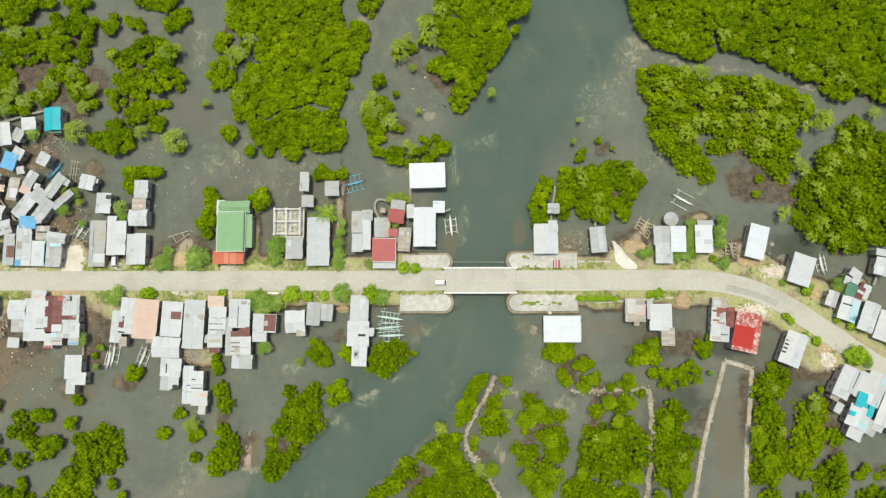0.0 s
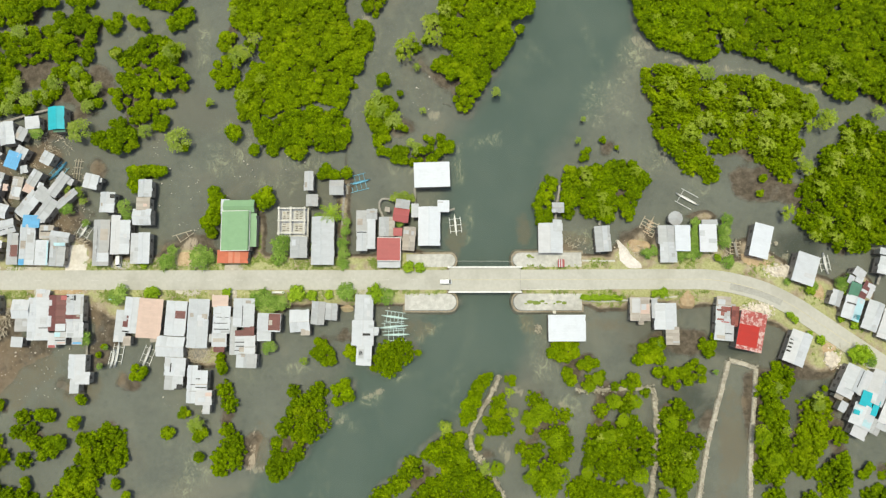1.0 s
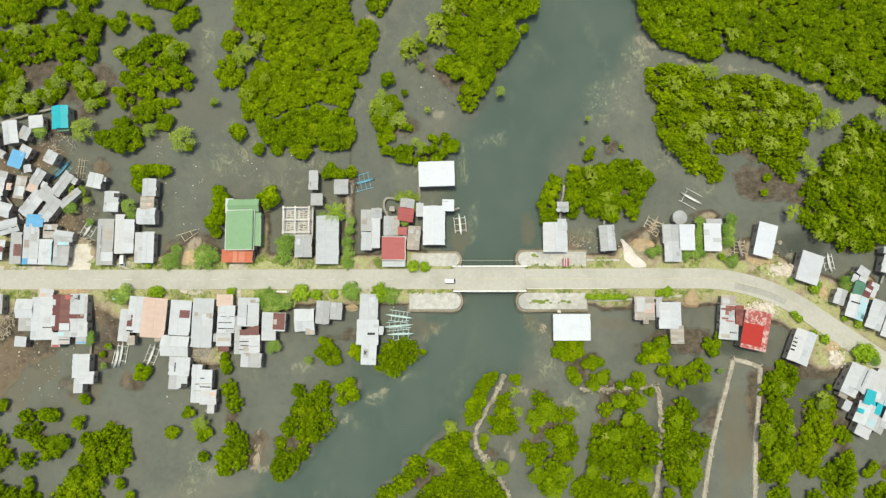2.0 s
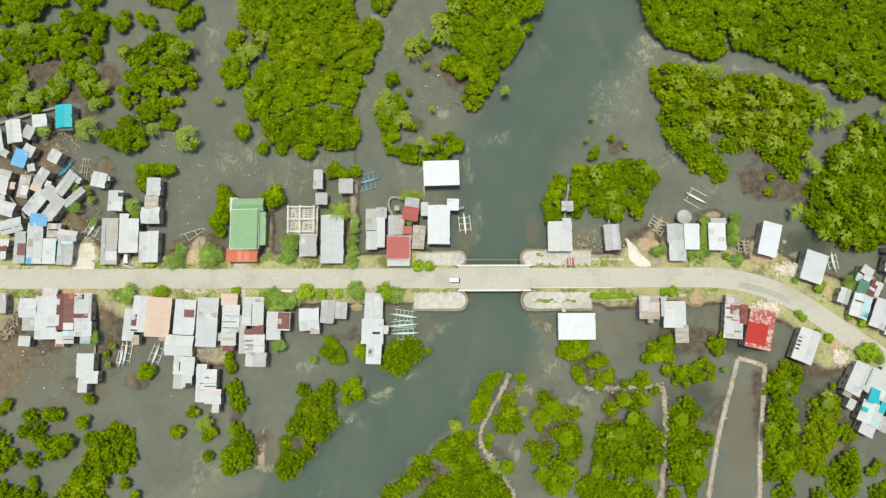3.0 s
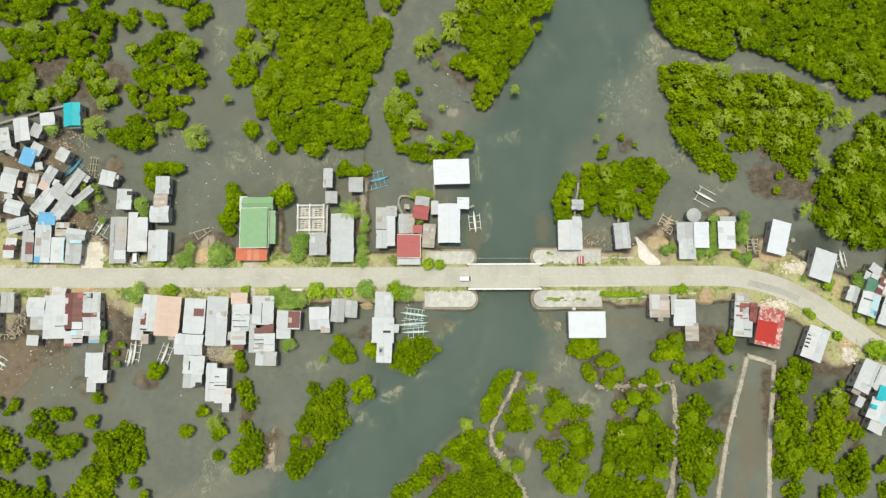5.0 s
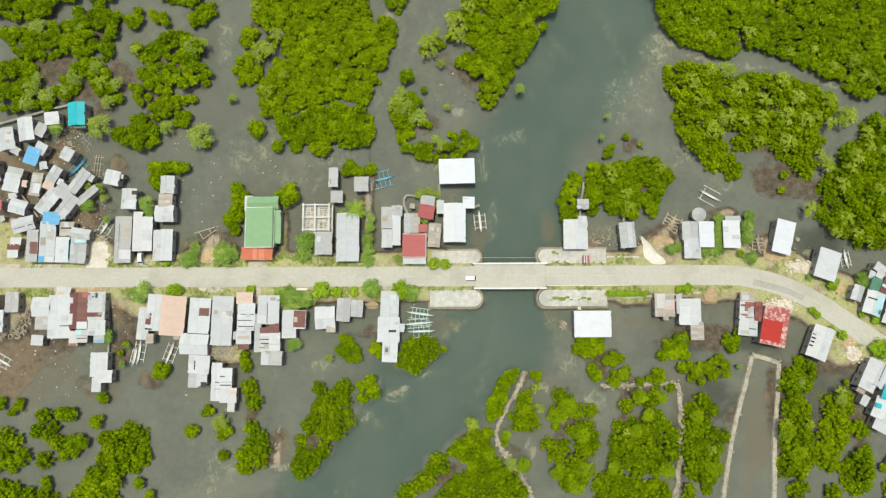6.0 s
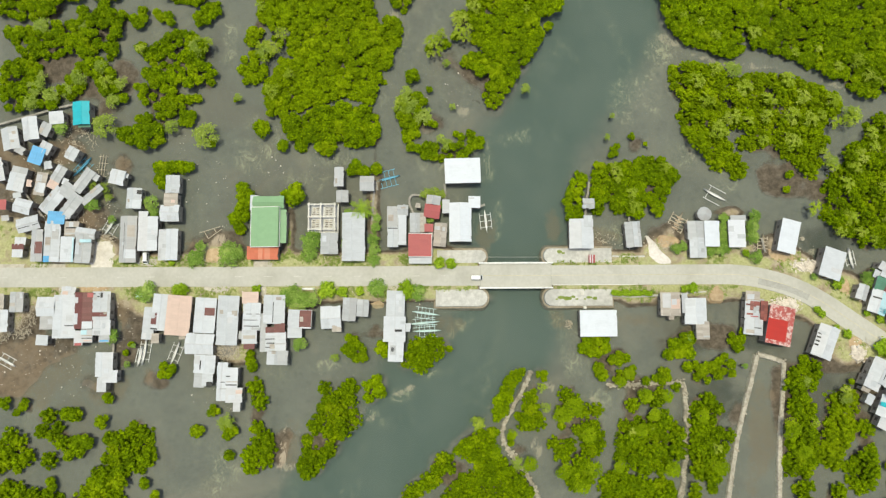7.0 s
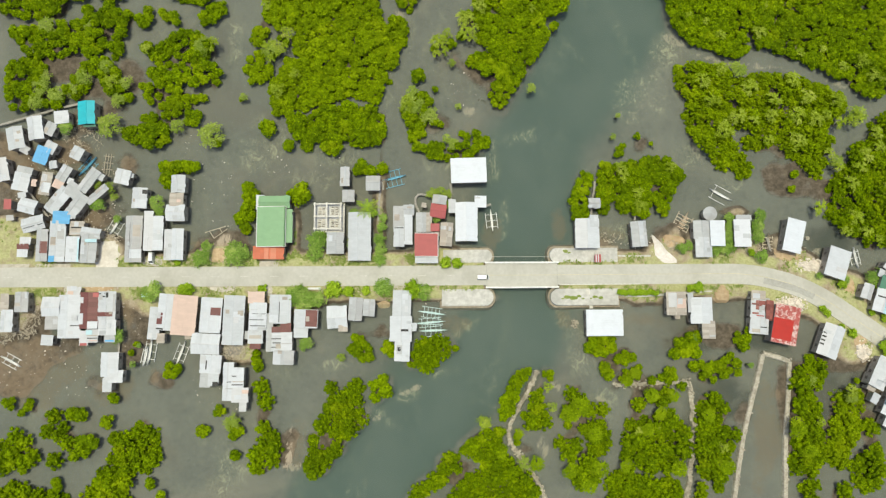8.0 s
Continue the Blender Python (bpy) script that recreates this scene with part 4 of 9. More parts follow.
stand("grove", 2.7, (98.0, -29.9), (100.4, -28.7), (102.2, -31.0), (103.6, -29.1), (106.0, -28.1), (108.2, -29.9), (108.5, -33.1), (107.8, -36.4), (106.8, -39.6), (105.7, -42.8), (104.0, -45.1), (101.4, -47.8), (100.4, -51.0), (99.8, -52.6), (97.3, -53.1), (95.6, -51.5), (96.2, -49.7), (94.0, -48.6), (94.4, -45.2), (95.7, -42.0), (95.0, -38.8), (97.2, -35.6), (97.2, -32.3))
stand("copse", 2.3, (106.8, -38.1), (108.5, -35.4), (110.6, -35.4), (111.0, -37.5), (110.0, -39.6), (110.7, -42.0), (109.7, -44.1), (107.1, -44.6), (106.3, -42.0))
stand("grove", 2.7, (102.1, -51.6), (103.5, -47.6), (106.2, -46.3), (106.6, -45.1), (108.7, -44.2), (111.4, -43.9), (111.9, -47.6), (111.7, -51.4), (109.9, -53.3), (109.8, -55.7), (107.9, -58.1), (104.6, -58.9), (102.6, -56.5), (102.0, -54.0))
stand("copse", 2.6, (95.9, -58.9), (97.4, -56.7), (100.0, -54.3), (102.2, -55.6), (103.1, -58.9), (101.8, -64.3), (95.4, -64.3))
stand("copse", 1.2, (113.4, -50.3), (115.1, -48.7), (116.8, -47.1), (118.0, -48.7), (115.9, -50.9), (114.1, -51.9))
stand("grove", 2.6, (118.4, -50.8), (119.9, -47.7), (128.9, -45.9), (128.4, -53.1), (120.3, -53.5))
stand("grove", 2.6, (113.5, -58.6), (115.0, -55.4), (118.6, -54.1), (128.2, -55.0), (127.6, -64.2), (113.1, -64.2))

# ---- ground and water ----


def noise_field(x, y, scale, seed):
    """Smooth value noise, two octaves."""
    out = np.zeros_like(x)
    for o, amp in ((1, 0.65), (2.3, 0.35)):
        gx, gy = x * scale * o + seed * 17.3, y * scale * o + seed * 5.1
        ix, iy = np.floor(gx), np.floor(gy)
        fx, fy = gx - ix, gy - iy
        fx, fy = fx * fx * (3 - 2 * fx), fy * fy * (3 - 2 * fy)

        def lattice(a, b):
            s = np.sin(a * 127.1 + b * 311.7 + seed * 74.7) * 43758.5453
            return s - np.floor(s)

        top = lattice(ix, iy) * (1 - fx) + lattice(ix + 1, iy) * fx
        low = lattice(ix, iy + 1) * (1 - fx) + lattice(ix + 1, iy + 1) * fx
        out += amp * (top * (1 - fy) + low * fy)
    return out - 0.5


def in_ellipse(x, y, e):
    """1 at the middle of an ellipse (x, y, rx, ry, turn), 0 on its edge, below 0 outside."""
    c, s = math.cos(math.radians(e[4])), math.sin(math.radians(e[4]))
    u, w = (x - e[0]) * c + (y - e[1]) * s, -(x - e[0]) * s + (y - e[1]) * c
    return 1.0 - np.hypot(u / e[2], w / e[3])


def in_outline(x, y, pts):
    """Distance of many places to a closed outline, positive inside."""
    best, odd = np.full(x.shape, 1e9), np.zeros(x.shape, bool)
    for (ax, ay), (bx, by) in zip(pts, pts[1:] + pts[:1]):
        dx, dy = bx - ax, by - ay
        k = np.clip(((x - ax) * dx + (y - ay) * dy) / (dx * dx + dy * dy + 1e-9), 0, 1)
        best = np.minimum(best, np.hypot(x - ax - k * dx, y - ay - k * dy))
        if ay != by:
            odd ^= ((ay > y) != (by > y)) & (x < ax + (y - ay) / (by - ay) * dx)
    return np.where(odd, best, -best)


def axis(lo, hi, step):
    far = [4000.0, 2500.0, 1500.0, 900.0, 550.0, 330.0, 200.0, 120.0, 70.0, 40.0, 20.0, 8.0]
    return np.concatenate([[lo - d for d in far], np.arange(lo, hi + step, step), [hi + d for d in reversed(far)]])


def ground_height(x, y):
    wob = noise_field(x, y, 0.12, 3)
    z = -0.42 + 0.22 * noise_field(x, y, 0.05, 1) + 0.25 * wob
    d = to_segments(x, y, CHANNEL) + 11.0 * noise_field(x, y, 0.045, 9)
    z = z - 2.0 * blend(27.0, 6.0, d)
    for e in MUD:
        inside = in_ellipse(x, y, e) * min(e[2], e[3])
        z = z + (np.maximum(z, 0.10 + 0.3 * wob) - z) * blend(-2.5, 2.5, inside + 4.5 * wob)
    for _, _, pts in STANDS:
        px, py = [p[0] for p in pts], [p[1] for p in pts]
        box = (x > min(px) - 4) & (x < max(px) + 4) & (y > min(py) - 4) & (y < max(py) + 4)
        if box.any():
            inside = in_outline(x[box], y[box], pts)
            z[box] += (np.maximum(z[box], 0.05 + 0.3 * wob[box]) - z[box]) * blend(-1.0, 1.5, inside + 3.0 * wob[box])
    for e in LAND:
        inside = in_ellipse(x, y, e) * min(e[2], e[3])
        z = z + (np.maximum(z, 1.0) - z) * blend(-2.0, 1.5, inside + 3.0 * wob)
    bank = to_segments(x, y, ROAD) + 2.0 * wob
    gap = blend(9.0, 12.0, np.abs(x - BRIDGE_X))
    z = np.maximum(z, -2.6 + 3.95 * blend(11.5, 5.2, bank) * gap)
    return z


GROUND = {}


def ground_at(x, y):
    """Height of the ground sheet, between its grid points."""
    xs, ys, gz = GROUND["x"], GROUND["y"], GROUND["z"]
    i = min(max(int(np.searchsorted(xs, x)) - 1, 0), len(xs) - 2)
    j = min(max(int(np.searchsorted(ys, y)) - 1, 0), len(ys) - 2)
    a, b = (x - xs[i]) / (xs[i + 1] - xs[i]), (y - ys[j]) / (ys[j + 1] - ys[j])
    return float((gz[j, i] * (1 - a) + gz[j, i + 1] * a) * (1 - b) + (gz[j + 1, i] * (1 - a) + gz[j + 1, i + 1] * a) * b)


def build_ground():
    xs, ys = axis(-175.0, 165.0, 1.1), axis(-85.0, 120.0, 1.1)
    gx, gy = np.meshgrid(xs, ys)
    gz = ground_height(gx, gy)
    GROUND.update(x=xs, y=ys, z=gz)
    nx = len(xs)
    v = np.stack([gx, gy, gz], -1).reshape(-1, 3)
    i = (np.arange(len(ys) - 1)[:, None] * nx + np.arange(nx - 1)[None, :]).ravel()
    f = np.stack([i, i + 1, i + nx + 1, i + nx], 1)
    me = mesh_from("ground", v.tolist(), f.tolist(), M_GROUND)
    me.shade_smooth()
    laid = np.zeros((len(v), 4), np.float32)
    laid[:, 3] = 1.0
    px, py = gx.ravel(), gy.ravel()
    rough = noise_field(px, py, 0.25, 5) + 0.9 * noise_field(px, py, 0.07, 8)
    for k, areas in enumerate((SILT, WEED, OCHRE)):
        for e in areas:
            laid[:, k] = np.maximum(laid[:, k], blend(-0.15, 0.75, in_ellipse(px, py, e) + 0.8 * rough))
    for e in DARK_BED:
        laid[:, 3] = np.minimum(laid[:, 3], 1.0 - blend(-0.15, 0.6, in_ellipse(px, py, e) + 0.5 * rough))
    me.attributes.new("deposit", "FLOAT_COLOR", "POINT").data.foreach_set("color", laid.ravel())
    tagged(new("ground", me), "grey tidal mud with brown banks and a raised grassy causeway", "ground", kind="structure")


build_ground()
water_v = [(-4200, -4200, 0.0), (4200, -4200, 0.0), (4200, 4200, 0.0), (-4200, 4200, 0.0)]
tagged(new("water", mesh_from("water", water_v, [(0, 1, 2, 3)], M_WATER)), "grey-green turbid shallow tidal water over mud", "water", kind="structure")

# ---- road and bridge ----
ROAD_Z = 1.55
road_line = smooth_line(ROAD, 3.0)
v, f = ribbon(road_line, [(3.1, 0.9), (3.0, ROAD_Z), (0, ROAD_Z + 0.05), (-3.0, ROAD_Z), (-3.1, 0.9)])
tagged(new("road", mesh_from("road", v, f, M_ROAD)), "pale worn two-lane concrete road on a causeway", "road", kind="structure")


def dashes(x0, x1, step):
    """Faint white centre dashes on the straight road."""
    b = Build()
    x = x0
    while x < x1:
        b.box(x, x + 2.6, ROAD_Y - 0.07, ROAD_Y + 0.07, ROAD_Z + 0.045, ROAD_Z + 0.056)
        x += step
    return b


v, f = ribbon(smooth_line(WORN, 2.0), [(0.95, ROAD_Z), (0.9, ROAD_Z + 0.062), (-0.9, ROAD_Z + 0.046), (-0.95, ROAD_Z)])
tagged(new("road_patch", mesh_from("road_patch", v, f, M_ASPHALT)), "darker resurfaced strip along one lane of the bend", "road patch", kind="structure")
FAINT = plain_material("faded_road_paint", (0.50, 0.49, 0.45), (0.66, 0.65, 0.61), 1.5)
tagged(new("road_marking", mesh_from("road_marking", *dashes(-170.0, BRIDGE_X - 12, 9.0).data(FAINT))), "faded white broken centre line on the road", "road marking", kind="structure")


M_YELLOW = plain_material("faded_yellow_paint", (0.52, 0.48, 0.33), (0.60, 0.55, 0.38), 1.5)
centre = [p for p in road_line if BRIDGE_X - 11.5 < p.x < 118]
v, f = ribbon(centre, [(0.09, ROAD_Z), (0.085, ROAD_Z + 0.058), (-0.085, ROAD_Z + 0.058), (-0.09, ROAD_Z)])
tagged(new("centre_line", mesh_from("centre_line", v, f, M_YELLOW)), "thin faded yellow line along the middle of the road", "road marking", kind="structure")
for x in (BRIDGE_X - 10.7, BRIDGE_X + 10.7):
    joint = Build()
    joint.box(x - 0.07, x + 0.07, ROAD_Y - 2.95, ROAD_Y + 2.95, ROAD_Z + 0.02, ROAD_Z + 0.056)
    tagged(new("road_joint", mesh_from("road_joint", *joint.data(M_ASPHALT))), "dark expansion joint across the road at the bridge", "road joint", kind="structure")
edge = Build()
edge.box(BRIDGE_X + 11.3, BRIDGE_X + 36.0, ROAD_Y - 2.98, ROAD_Y - 2.86, ROAD_Z - 0.02, ROAD_Z + 0.03)
tagged(new("edge_line", mesh_from("edge_line", *edge.data(M_WHITE))), "thin white painted line along the road edge", "road marking", kind="structure")


def bridge():
    b = empty("bridge", pose(BRIDGE_X, ROAD_Y, 0), "short pale concrete road bridge with low parapets over the channel", "bridge")
    d = Build()
    d.box(-10.6, 10.6, -3.7, 3.9, 0.85, ROAD_Z - 0.03)
    part("deck", d.data(M_ROAD), b)
    for y in (-2.6, 0.0, 2.6):
        g = Build()
        g.box(-10.4, 10.4, y - 0.3, y + 0.3, 0.25, 0.85)
        part("girder", g.data(M_BLOCK), b)
    for s in (-1, 1):
        a = Build()
        a.box(*sorted((s * 9.2, s * 11.0)), -3.8, 4.0, -3.0, 0.84)
        part("abutment", a.data(M_BLOCK), b)
    for y, half in ((3.82, 11.2), (-3.72, 11.0)):
        p = Build()
        p.box(-half, half, y - 0.15, y + 0.15, ROAD_Z - 0.3, ROAD_Z + 0.55)
        p.box(-half - 0.1, half + 0.1, y - 0.22, y + 0.22, ROAD_Z + 0.55, ROAD_Z + 0.68)
        rail = part("parapet", p.data(M_WHITE), b, "white-painted low concrete parapet")
        for k in range(15):
            q = Build()
            x = -half + 0.3 + k * (2 * half - 0.6) / 14
            q.box(x - 0.15, x + 0.15, y - 0.27, y + 0.27, ROAD_Z - 0.3, ROAD_Z + 0.8)
            part("post", q.data(M_WHITE), rail)
    return b


bridge()


M_FOOT = plain_material("sandy_stone", (0.27, 0.23, 0.17), (0.40, 0.35, 0.27), 0.8)


def apron(x0, x1, y0, y1, round_right, label):
    """A concrete bank apron with one rounded end towards the channel."""
    n = 14
    r = (y1 - y0) / 2
    ends = [(x1 if not round_right else x0, y0), (x1 if not round_right else x0, y1)]
    cx = (x0 + r * 1.0) if not round_right else (x1 - r * 1.0)
    arc = []
    for k in range(n + 1):
        w = math.radians(-90 + 180 * k / n)
        arc.append((cx + (1 if round_right else -1) * r * math.cos(w), (y0 + y1) / 2 + r * math.sin(w)))
    outline = [ends[0]] + arc + [ends[1]]
    if not round_right:
        outline.reverse()
    m = len(outline)
    mx, my = (x0 + x1) / 2, (y0 + y1) / 2
    v = [(x, y, 1.46) for x, y in outline] + [(mx + (x - mx) * 1.05, my + (y - my) * 1.16, -1.6) for x, y in outline]
    v += [(mx + (x - mx) * 0.985, my + (y - my) * 0.95, 1.40) for x, y in outline]
    f = [tuple(range(2 * m, 3 * m))]
    for k in range(m):
        j = (k + 1) % m
        f += [(k, m + k, m + j, j), (2 * m + k, k, j, 2 * m + j)]
    tagged(new("bank_apron", mesh_from("bank_apron", v, f, M_BLOCK)), label, "embankment", kind="structure")
    g = 1.0 + 0.65 / r
    gx = 1.0 + 1.3 / (x1 - x0)
    v = [(mx + (x - mx) * gx, my + (y - my) * g, 0.35) for x, y in outline] + [(mx + (x - mx) * (gx + 0.04), my + (y - my) * (g + 0.3), -1.6) for x, y in outline]
    f = [tuple(range(m))] + [(k, m + k, m + (k + 1) % m, (k + 1) % m) for k in range(m)]
    tagged(new("bank_footing", mesh_from("bank_footing", v, f, M_FOOT)), "sandy brown stone footing round the bank apron", "embankment", kind="structure")


# ---- trees ----


def sphere_points(n, gen):
    k = np.arange(n) + 0.5
    ph = np.arccos(1 - 1.25 * k / n)
    th = np.pi * (1 + 5 ** 0.5) * k + gen.uniform(0, 6)
    return np.stack([np.cos(th) * np.sin(ph), np.sin(th) * np.sin(ph), np.cos(ph)], 1)


def core_shape():
    bm = bmesh.new()
    bmesh.ops.create_icosphere(bm, subdivisions=1, radius=1.0)
    v = np.array([p.co[:] for p in bm.verts])
    f = np.array([[q.index for q in t.verts] for t in bm.faces])
    bm.free()
    return v, f


CORE_V, CORE_F = core_shape()


def crown_arrays(gen, lobes=24, leaves=40, leaf=0.50, spread=0.88, lobe=0.30, flat=0.8, loose=0.42):
    """A crown of unit radius: lobes carrying many small leaf sprays. Returns vertices, triangles, quads."""
    vs, tris, quads = [], [], []
    base = 0
    for k in range(lobes):
        w = 2.4 * k + gen.uniform(-0.4, 0.4)
        d = spread * math.sqrt((k + 0.3) / lobes) * gen.uniform(0.85, 1.15)
        r = lobe * gen.uniform(0.6, 1.35)
        c = np.array([d * math.cos(w), d * math.sin(w), 0.45 * (1 - d) + gen.uniform(-0.15, 0.18)])
        cv = CORE_V * (1 + gen.uniform(-0.14, 0.14, (len(CORE_V), 1))) * r * 0.86
        cv[:, 2] *= flat
        vs.append(cv + c)
        tris.append(CORE_F + base)
        base += len(cv)
        p = sphere_points(leaves, gen)
        p = p + gen.normal(0, 0.10, p.shape)
        nrm = p / np.linalg.norm(p, axis=1, keepdims=True)
        nrm = nrm + gen.normal(0, loose, p.shape)
        nrm /= np.linalg.norm(nrm, axis=1, keepdims=True)
        a = np.cross(nrm, gen.normal(0, 1, p.shape))
        a /= np.linalg.norm(a, axis=1, keepdims=True)
        b = np.cross(nrm, a)
        s = leaf * r * gen.uniform(0.6, 1.2, (leaves, 1))
        pos = p * r * gen.uniform(1.0 - loose, 1.0 + loose, (leaves, 1))
        pos[:, 2] *= flat
        pos += c
        q = np.stack([pos - a * s, pos - b * s * 0.6 + nrm * s * 0.1, pos + a * s, pos + b * s * 0.6 + nrm * s * 0.1], 1).reshape(-1, 3)
        vs.append(q)
        quads.append(np.arange(leaves * 4).reshape(-1, 4) + base)
        base += leaves * 4
    return np.concatenate(vs), np.concatenate(tris), np.concatenate(quads)


def mesh_arrays(name, v, tris, quads, mat):
    me = bpy.data.meshes.new(name)
    loops = np.concatenate([tris.ravel(), quads.ravel()]).astype(np.int32)
    starts = np.concatenate([np.arange(len(tris)) * 3, len(tris) * 3 + np.arange(len(quads)) * 4]).astype(np.int32)
    me.vertices.add(len(v))
    me.vertices.foreach_set("co", v.astype(np.float32).ravel())
    me.loops.add(len(loops))
    me.loops.foreach_set("vertex_index", loops)
    me.polygons.add(len(starts))
    me.polygons.foreach_set("loop_start", starts)
    me.materials.append(mat)
    me.update(calc_edges=True)
    me.validate()
    return me


def dome_arrays(gen, lobes=7, leaves=76, leaf=0.15, flat=0.95):
    """A close mangrove crown of unit radius: rounded lobes grown into one dome, thatched with small leaf sprays."""
    mids, radii = [(0.0, 0.0, 0.30)], [gen.uniform(0.48, 0.60)]
    for k in range(lobes - 1):
        w, d = 6.283 * (k + gen.uniform(-0.25, 0.25)) / (lobes - 1), gen.uniform(0.46, 0.66)
        mids.append((d * math.cos(w), d * math.sin(w), gen.uniform(-0.12, 0.22)))
        radii.append(gen.uniform(0.32, 0.50))
    mids, radii = np.array(mids), np.array(radii)
    vs, tris, base = [], [], 0
    for c, r in zip(mids, radii):
        cv = CORE_V * (1 + gen.uniform(-0.08, 0.08, (len(CORE_V), 1))) * r * 0.93
        cv[:, 2] *= flat
        vs.append(cv + c)
        tris.append(CORE_F + base)
        base += len(cv)
        nrm = sphere_points(leaves, gen) + gen.normal(0, 0.07, (leaves, 3))
        nrm /= np.linalg.norm(nrm, axis=1, keepdims=True)
        p = nrm * r * gen.uniform(0.94, 1.10, (leaves, 1))
        p[:, 2] *= flat
        p += c
        gap = np.linalg.norm(p[:, None] - mids[None], axis=2) / radii[None]
        p, nrm = p[gap.min(1) > 0.86], nrm[gap.min(1) > 0.86]
        n = len(p)
        nrm = nrm + gen.normal(0, 0.42, p.shape) + np.array([0, 0, 0.22])
        nrm /= np.linalg.norm(nrm, axis=1, keepdims=True)
        a = np.cross(nrm, gen.normal(0, 1, p.shape))
        a /= np.linalg.norm(a, axis=1, keepdims=True)
        b = np.cross(nrm, a)
        s = leaf * gen.uniform(0.65, 1.25, (n, 1))
        vs.append(np.stack([p - a * s, p + a * s, p + b * s * 1.5 + nrm * s * 0.3], 1).reshape(-1, 3))
        tris.append(np.arange(n * 3).reshape(-1, 3) + base)
        base += n * 3
    return np.concatenate(vs), np.concatenate(tris), np.zeros((0, 4), int)


def broad_arrays(gen, leaves=60, leaf=0.08):
    """A spreading crown of unit radius: a high middle and two uneven rings of rounded leaf clumps falling away to the rim."""
    mids, radii = [(0.0, 0.0, 0.50)], [gen.uniform(0.24, 0.32)]
    for count, d0, z0 in ((5, 0.45, 0.30), (9, 0.80, -0.18)):
        turn = gen.uniform(0, 6.28)
        for k in range(count):
            w, d = turn + 6.283 * (k + gen.uniform(-0.3, 0.3)) / count, d0 * gen.uniform(0.8, 1.15)
            mids.append((d * math.cos(w), d * math.sin(w), z0 + gen.uniform(-0.14, 0.12)))
            radii.append(gen.uniform(0.15, 0.25))
    vs, tris, base = [CORE_V * np.array([0.72, 0.72, 0.30]) - np.array([0, 0, 0.22])], [CORE_F], len(CORE_V)
    for c, r in zip(mids, radii):
        cv = CORE_V * (1 + gen.uniform(-0.1, 0.1, (len(CORE_V), 1))) * r * 0.93
        vs.append(cv + np.array(c))
        tris.append(CORE_F + base)
        base += len(cv)
        nrm = sphere_points(leaves, gen) + gen.normal(0, 0.07, (leaves, 3))
        nrm = nrm[nrm[:, 2] > -0.55]
        nrm /= np.linalg.norm(nrm, axis=1, keepdims=True)
        n = len(nrm)
        p = nrm * r * gen.uniform(0.92, 1.14, (n, 1)) + np.array(c)
        nrm = nrm + gen.normal(0, 0.42, p.shape) + np.array([0, 0, 0.2])
        nrm /= np.linalg.norm(nrm, axis=1, keepdims=True)
        a = np.cross(nrm, gen.normal(0, 1, p.shape))
        a /= np.linalg.norm(a, axis=1, keepdims=True)
        b = np.cross(nrm, a)
        s = leaf * gen.uniform(0.65, 1.25, (n, 1))
        vs.append(np.stack([p - a * s, p + a * s, p + b * s * 1.5 + nrm * s * 0.3], 1).reshape(-1, 3))
        tris.append(np.arange(n * 3).reshape(-1, 3) + base)
        base += n * 3
    return np.concatenate(vs), np.concatenate(tris), np.zeros((0, 4), int)


tree_gen = np.random.default_rng(21)
DOMES = [dome_arrays(tree_gen, int(tree_gen.integers(5, 8))) for _ in range(12)]
BUSHY = [crown_arrays(tree_gen) for _ in range(6)]


def star_arrays(gen, arms=10):
    """An open crown of unit radius: branches raying out, with leaf sprays along them and their twigs."""
    spots = []
    for k in range(arms):
        w, n = 2.4 * k + gen.uniform(-0.5, 0.5), gen.uniform(0.5, 1.25)
        for i in range(6):
            d = n * (i + 0.6) / 6
            spots.append((d * math.cos(w), d * math.sin(w), 0.5 - 0.45 * d * d, 0.115))
            if i in (2, 3, 4):
                for s in (-0.75, 0.75):
                    for j in (1, 2):
                        t = 0.16 * j
                        spots.append((d * math.cos(w) + t * math.cos(w + s), d * math.sin(w) + t * math.sin(w + s), 0.48 - 0.45 * d * d - 0.02 * j, 0.095))
    c = np.array([p[:3] for p in spots]) + gen.normal(0, 0.02, (len(spots), 3))
    c = np.repeat(c, 2, 0) + gen.normal(0, 0.03, (2 * len(spots), 3))
    size = np.repeat(np.array([p[3] for p in spots]), 2)[:, None] * gen.uniform(0.6, 1.1, (len(c), 1))
    nrm = np.array([0.0, 0.0, 1.0]) + gen.normal(0, 0.3, c.shape)
    nrm /= np.linalg.norm(nrm, axis=1, keepdims=True)
    a = np.cross(nrm, gen.normal(0, 1, c.shape))
    a /= np.linalg.norm(a, axis=1, keepdims=True)
    b = np.cross(nrm, a)
    q = np.stack([c - a * size, c - b * size * 0.6, c + a * size, c + b * size * 0.6], 1).reshape(-1, 3)
    core = CORE_V * 0.22 + np.array([0, 0, 0.2])
    return np.concatenate([core, q]), CORE_F, np.arange(len(q)).reshape(-1, 4) + len(core)


BROAD = [broad_arrays(tree_gen) for _ in range(10)]
STARRY = [star_arrays(tree_gen) for _ in range(4)]
PLUMED = [star_arrays(tree_gen, 19) for _ in range(4)]
SHADY = [star_arrays(tree_gen, 24) for _ in range(6)]
FEATHERY = [star_arrays(tree_gen, 26) for _ in range(4)]


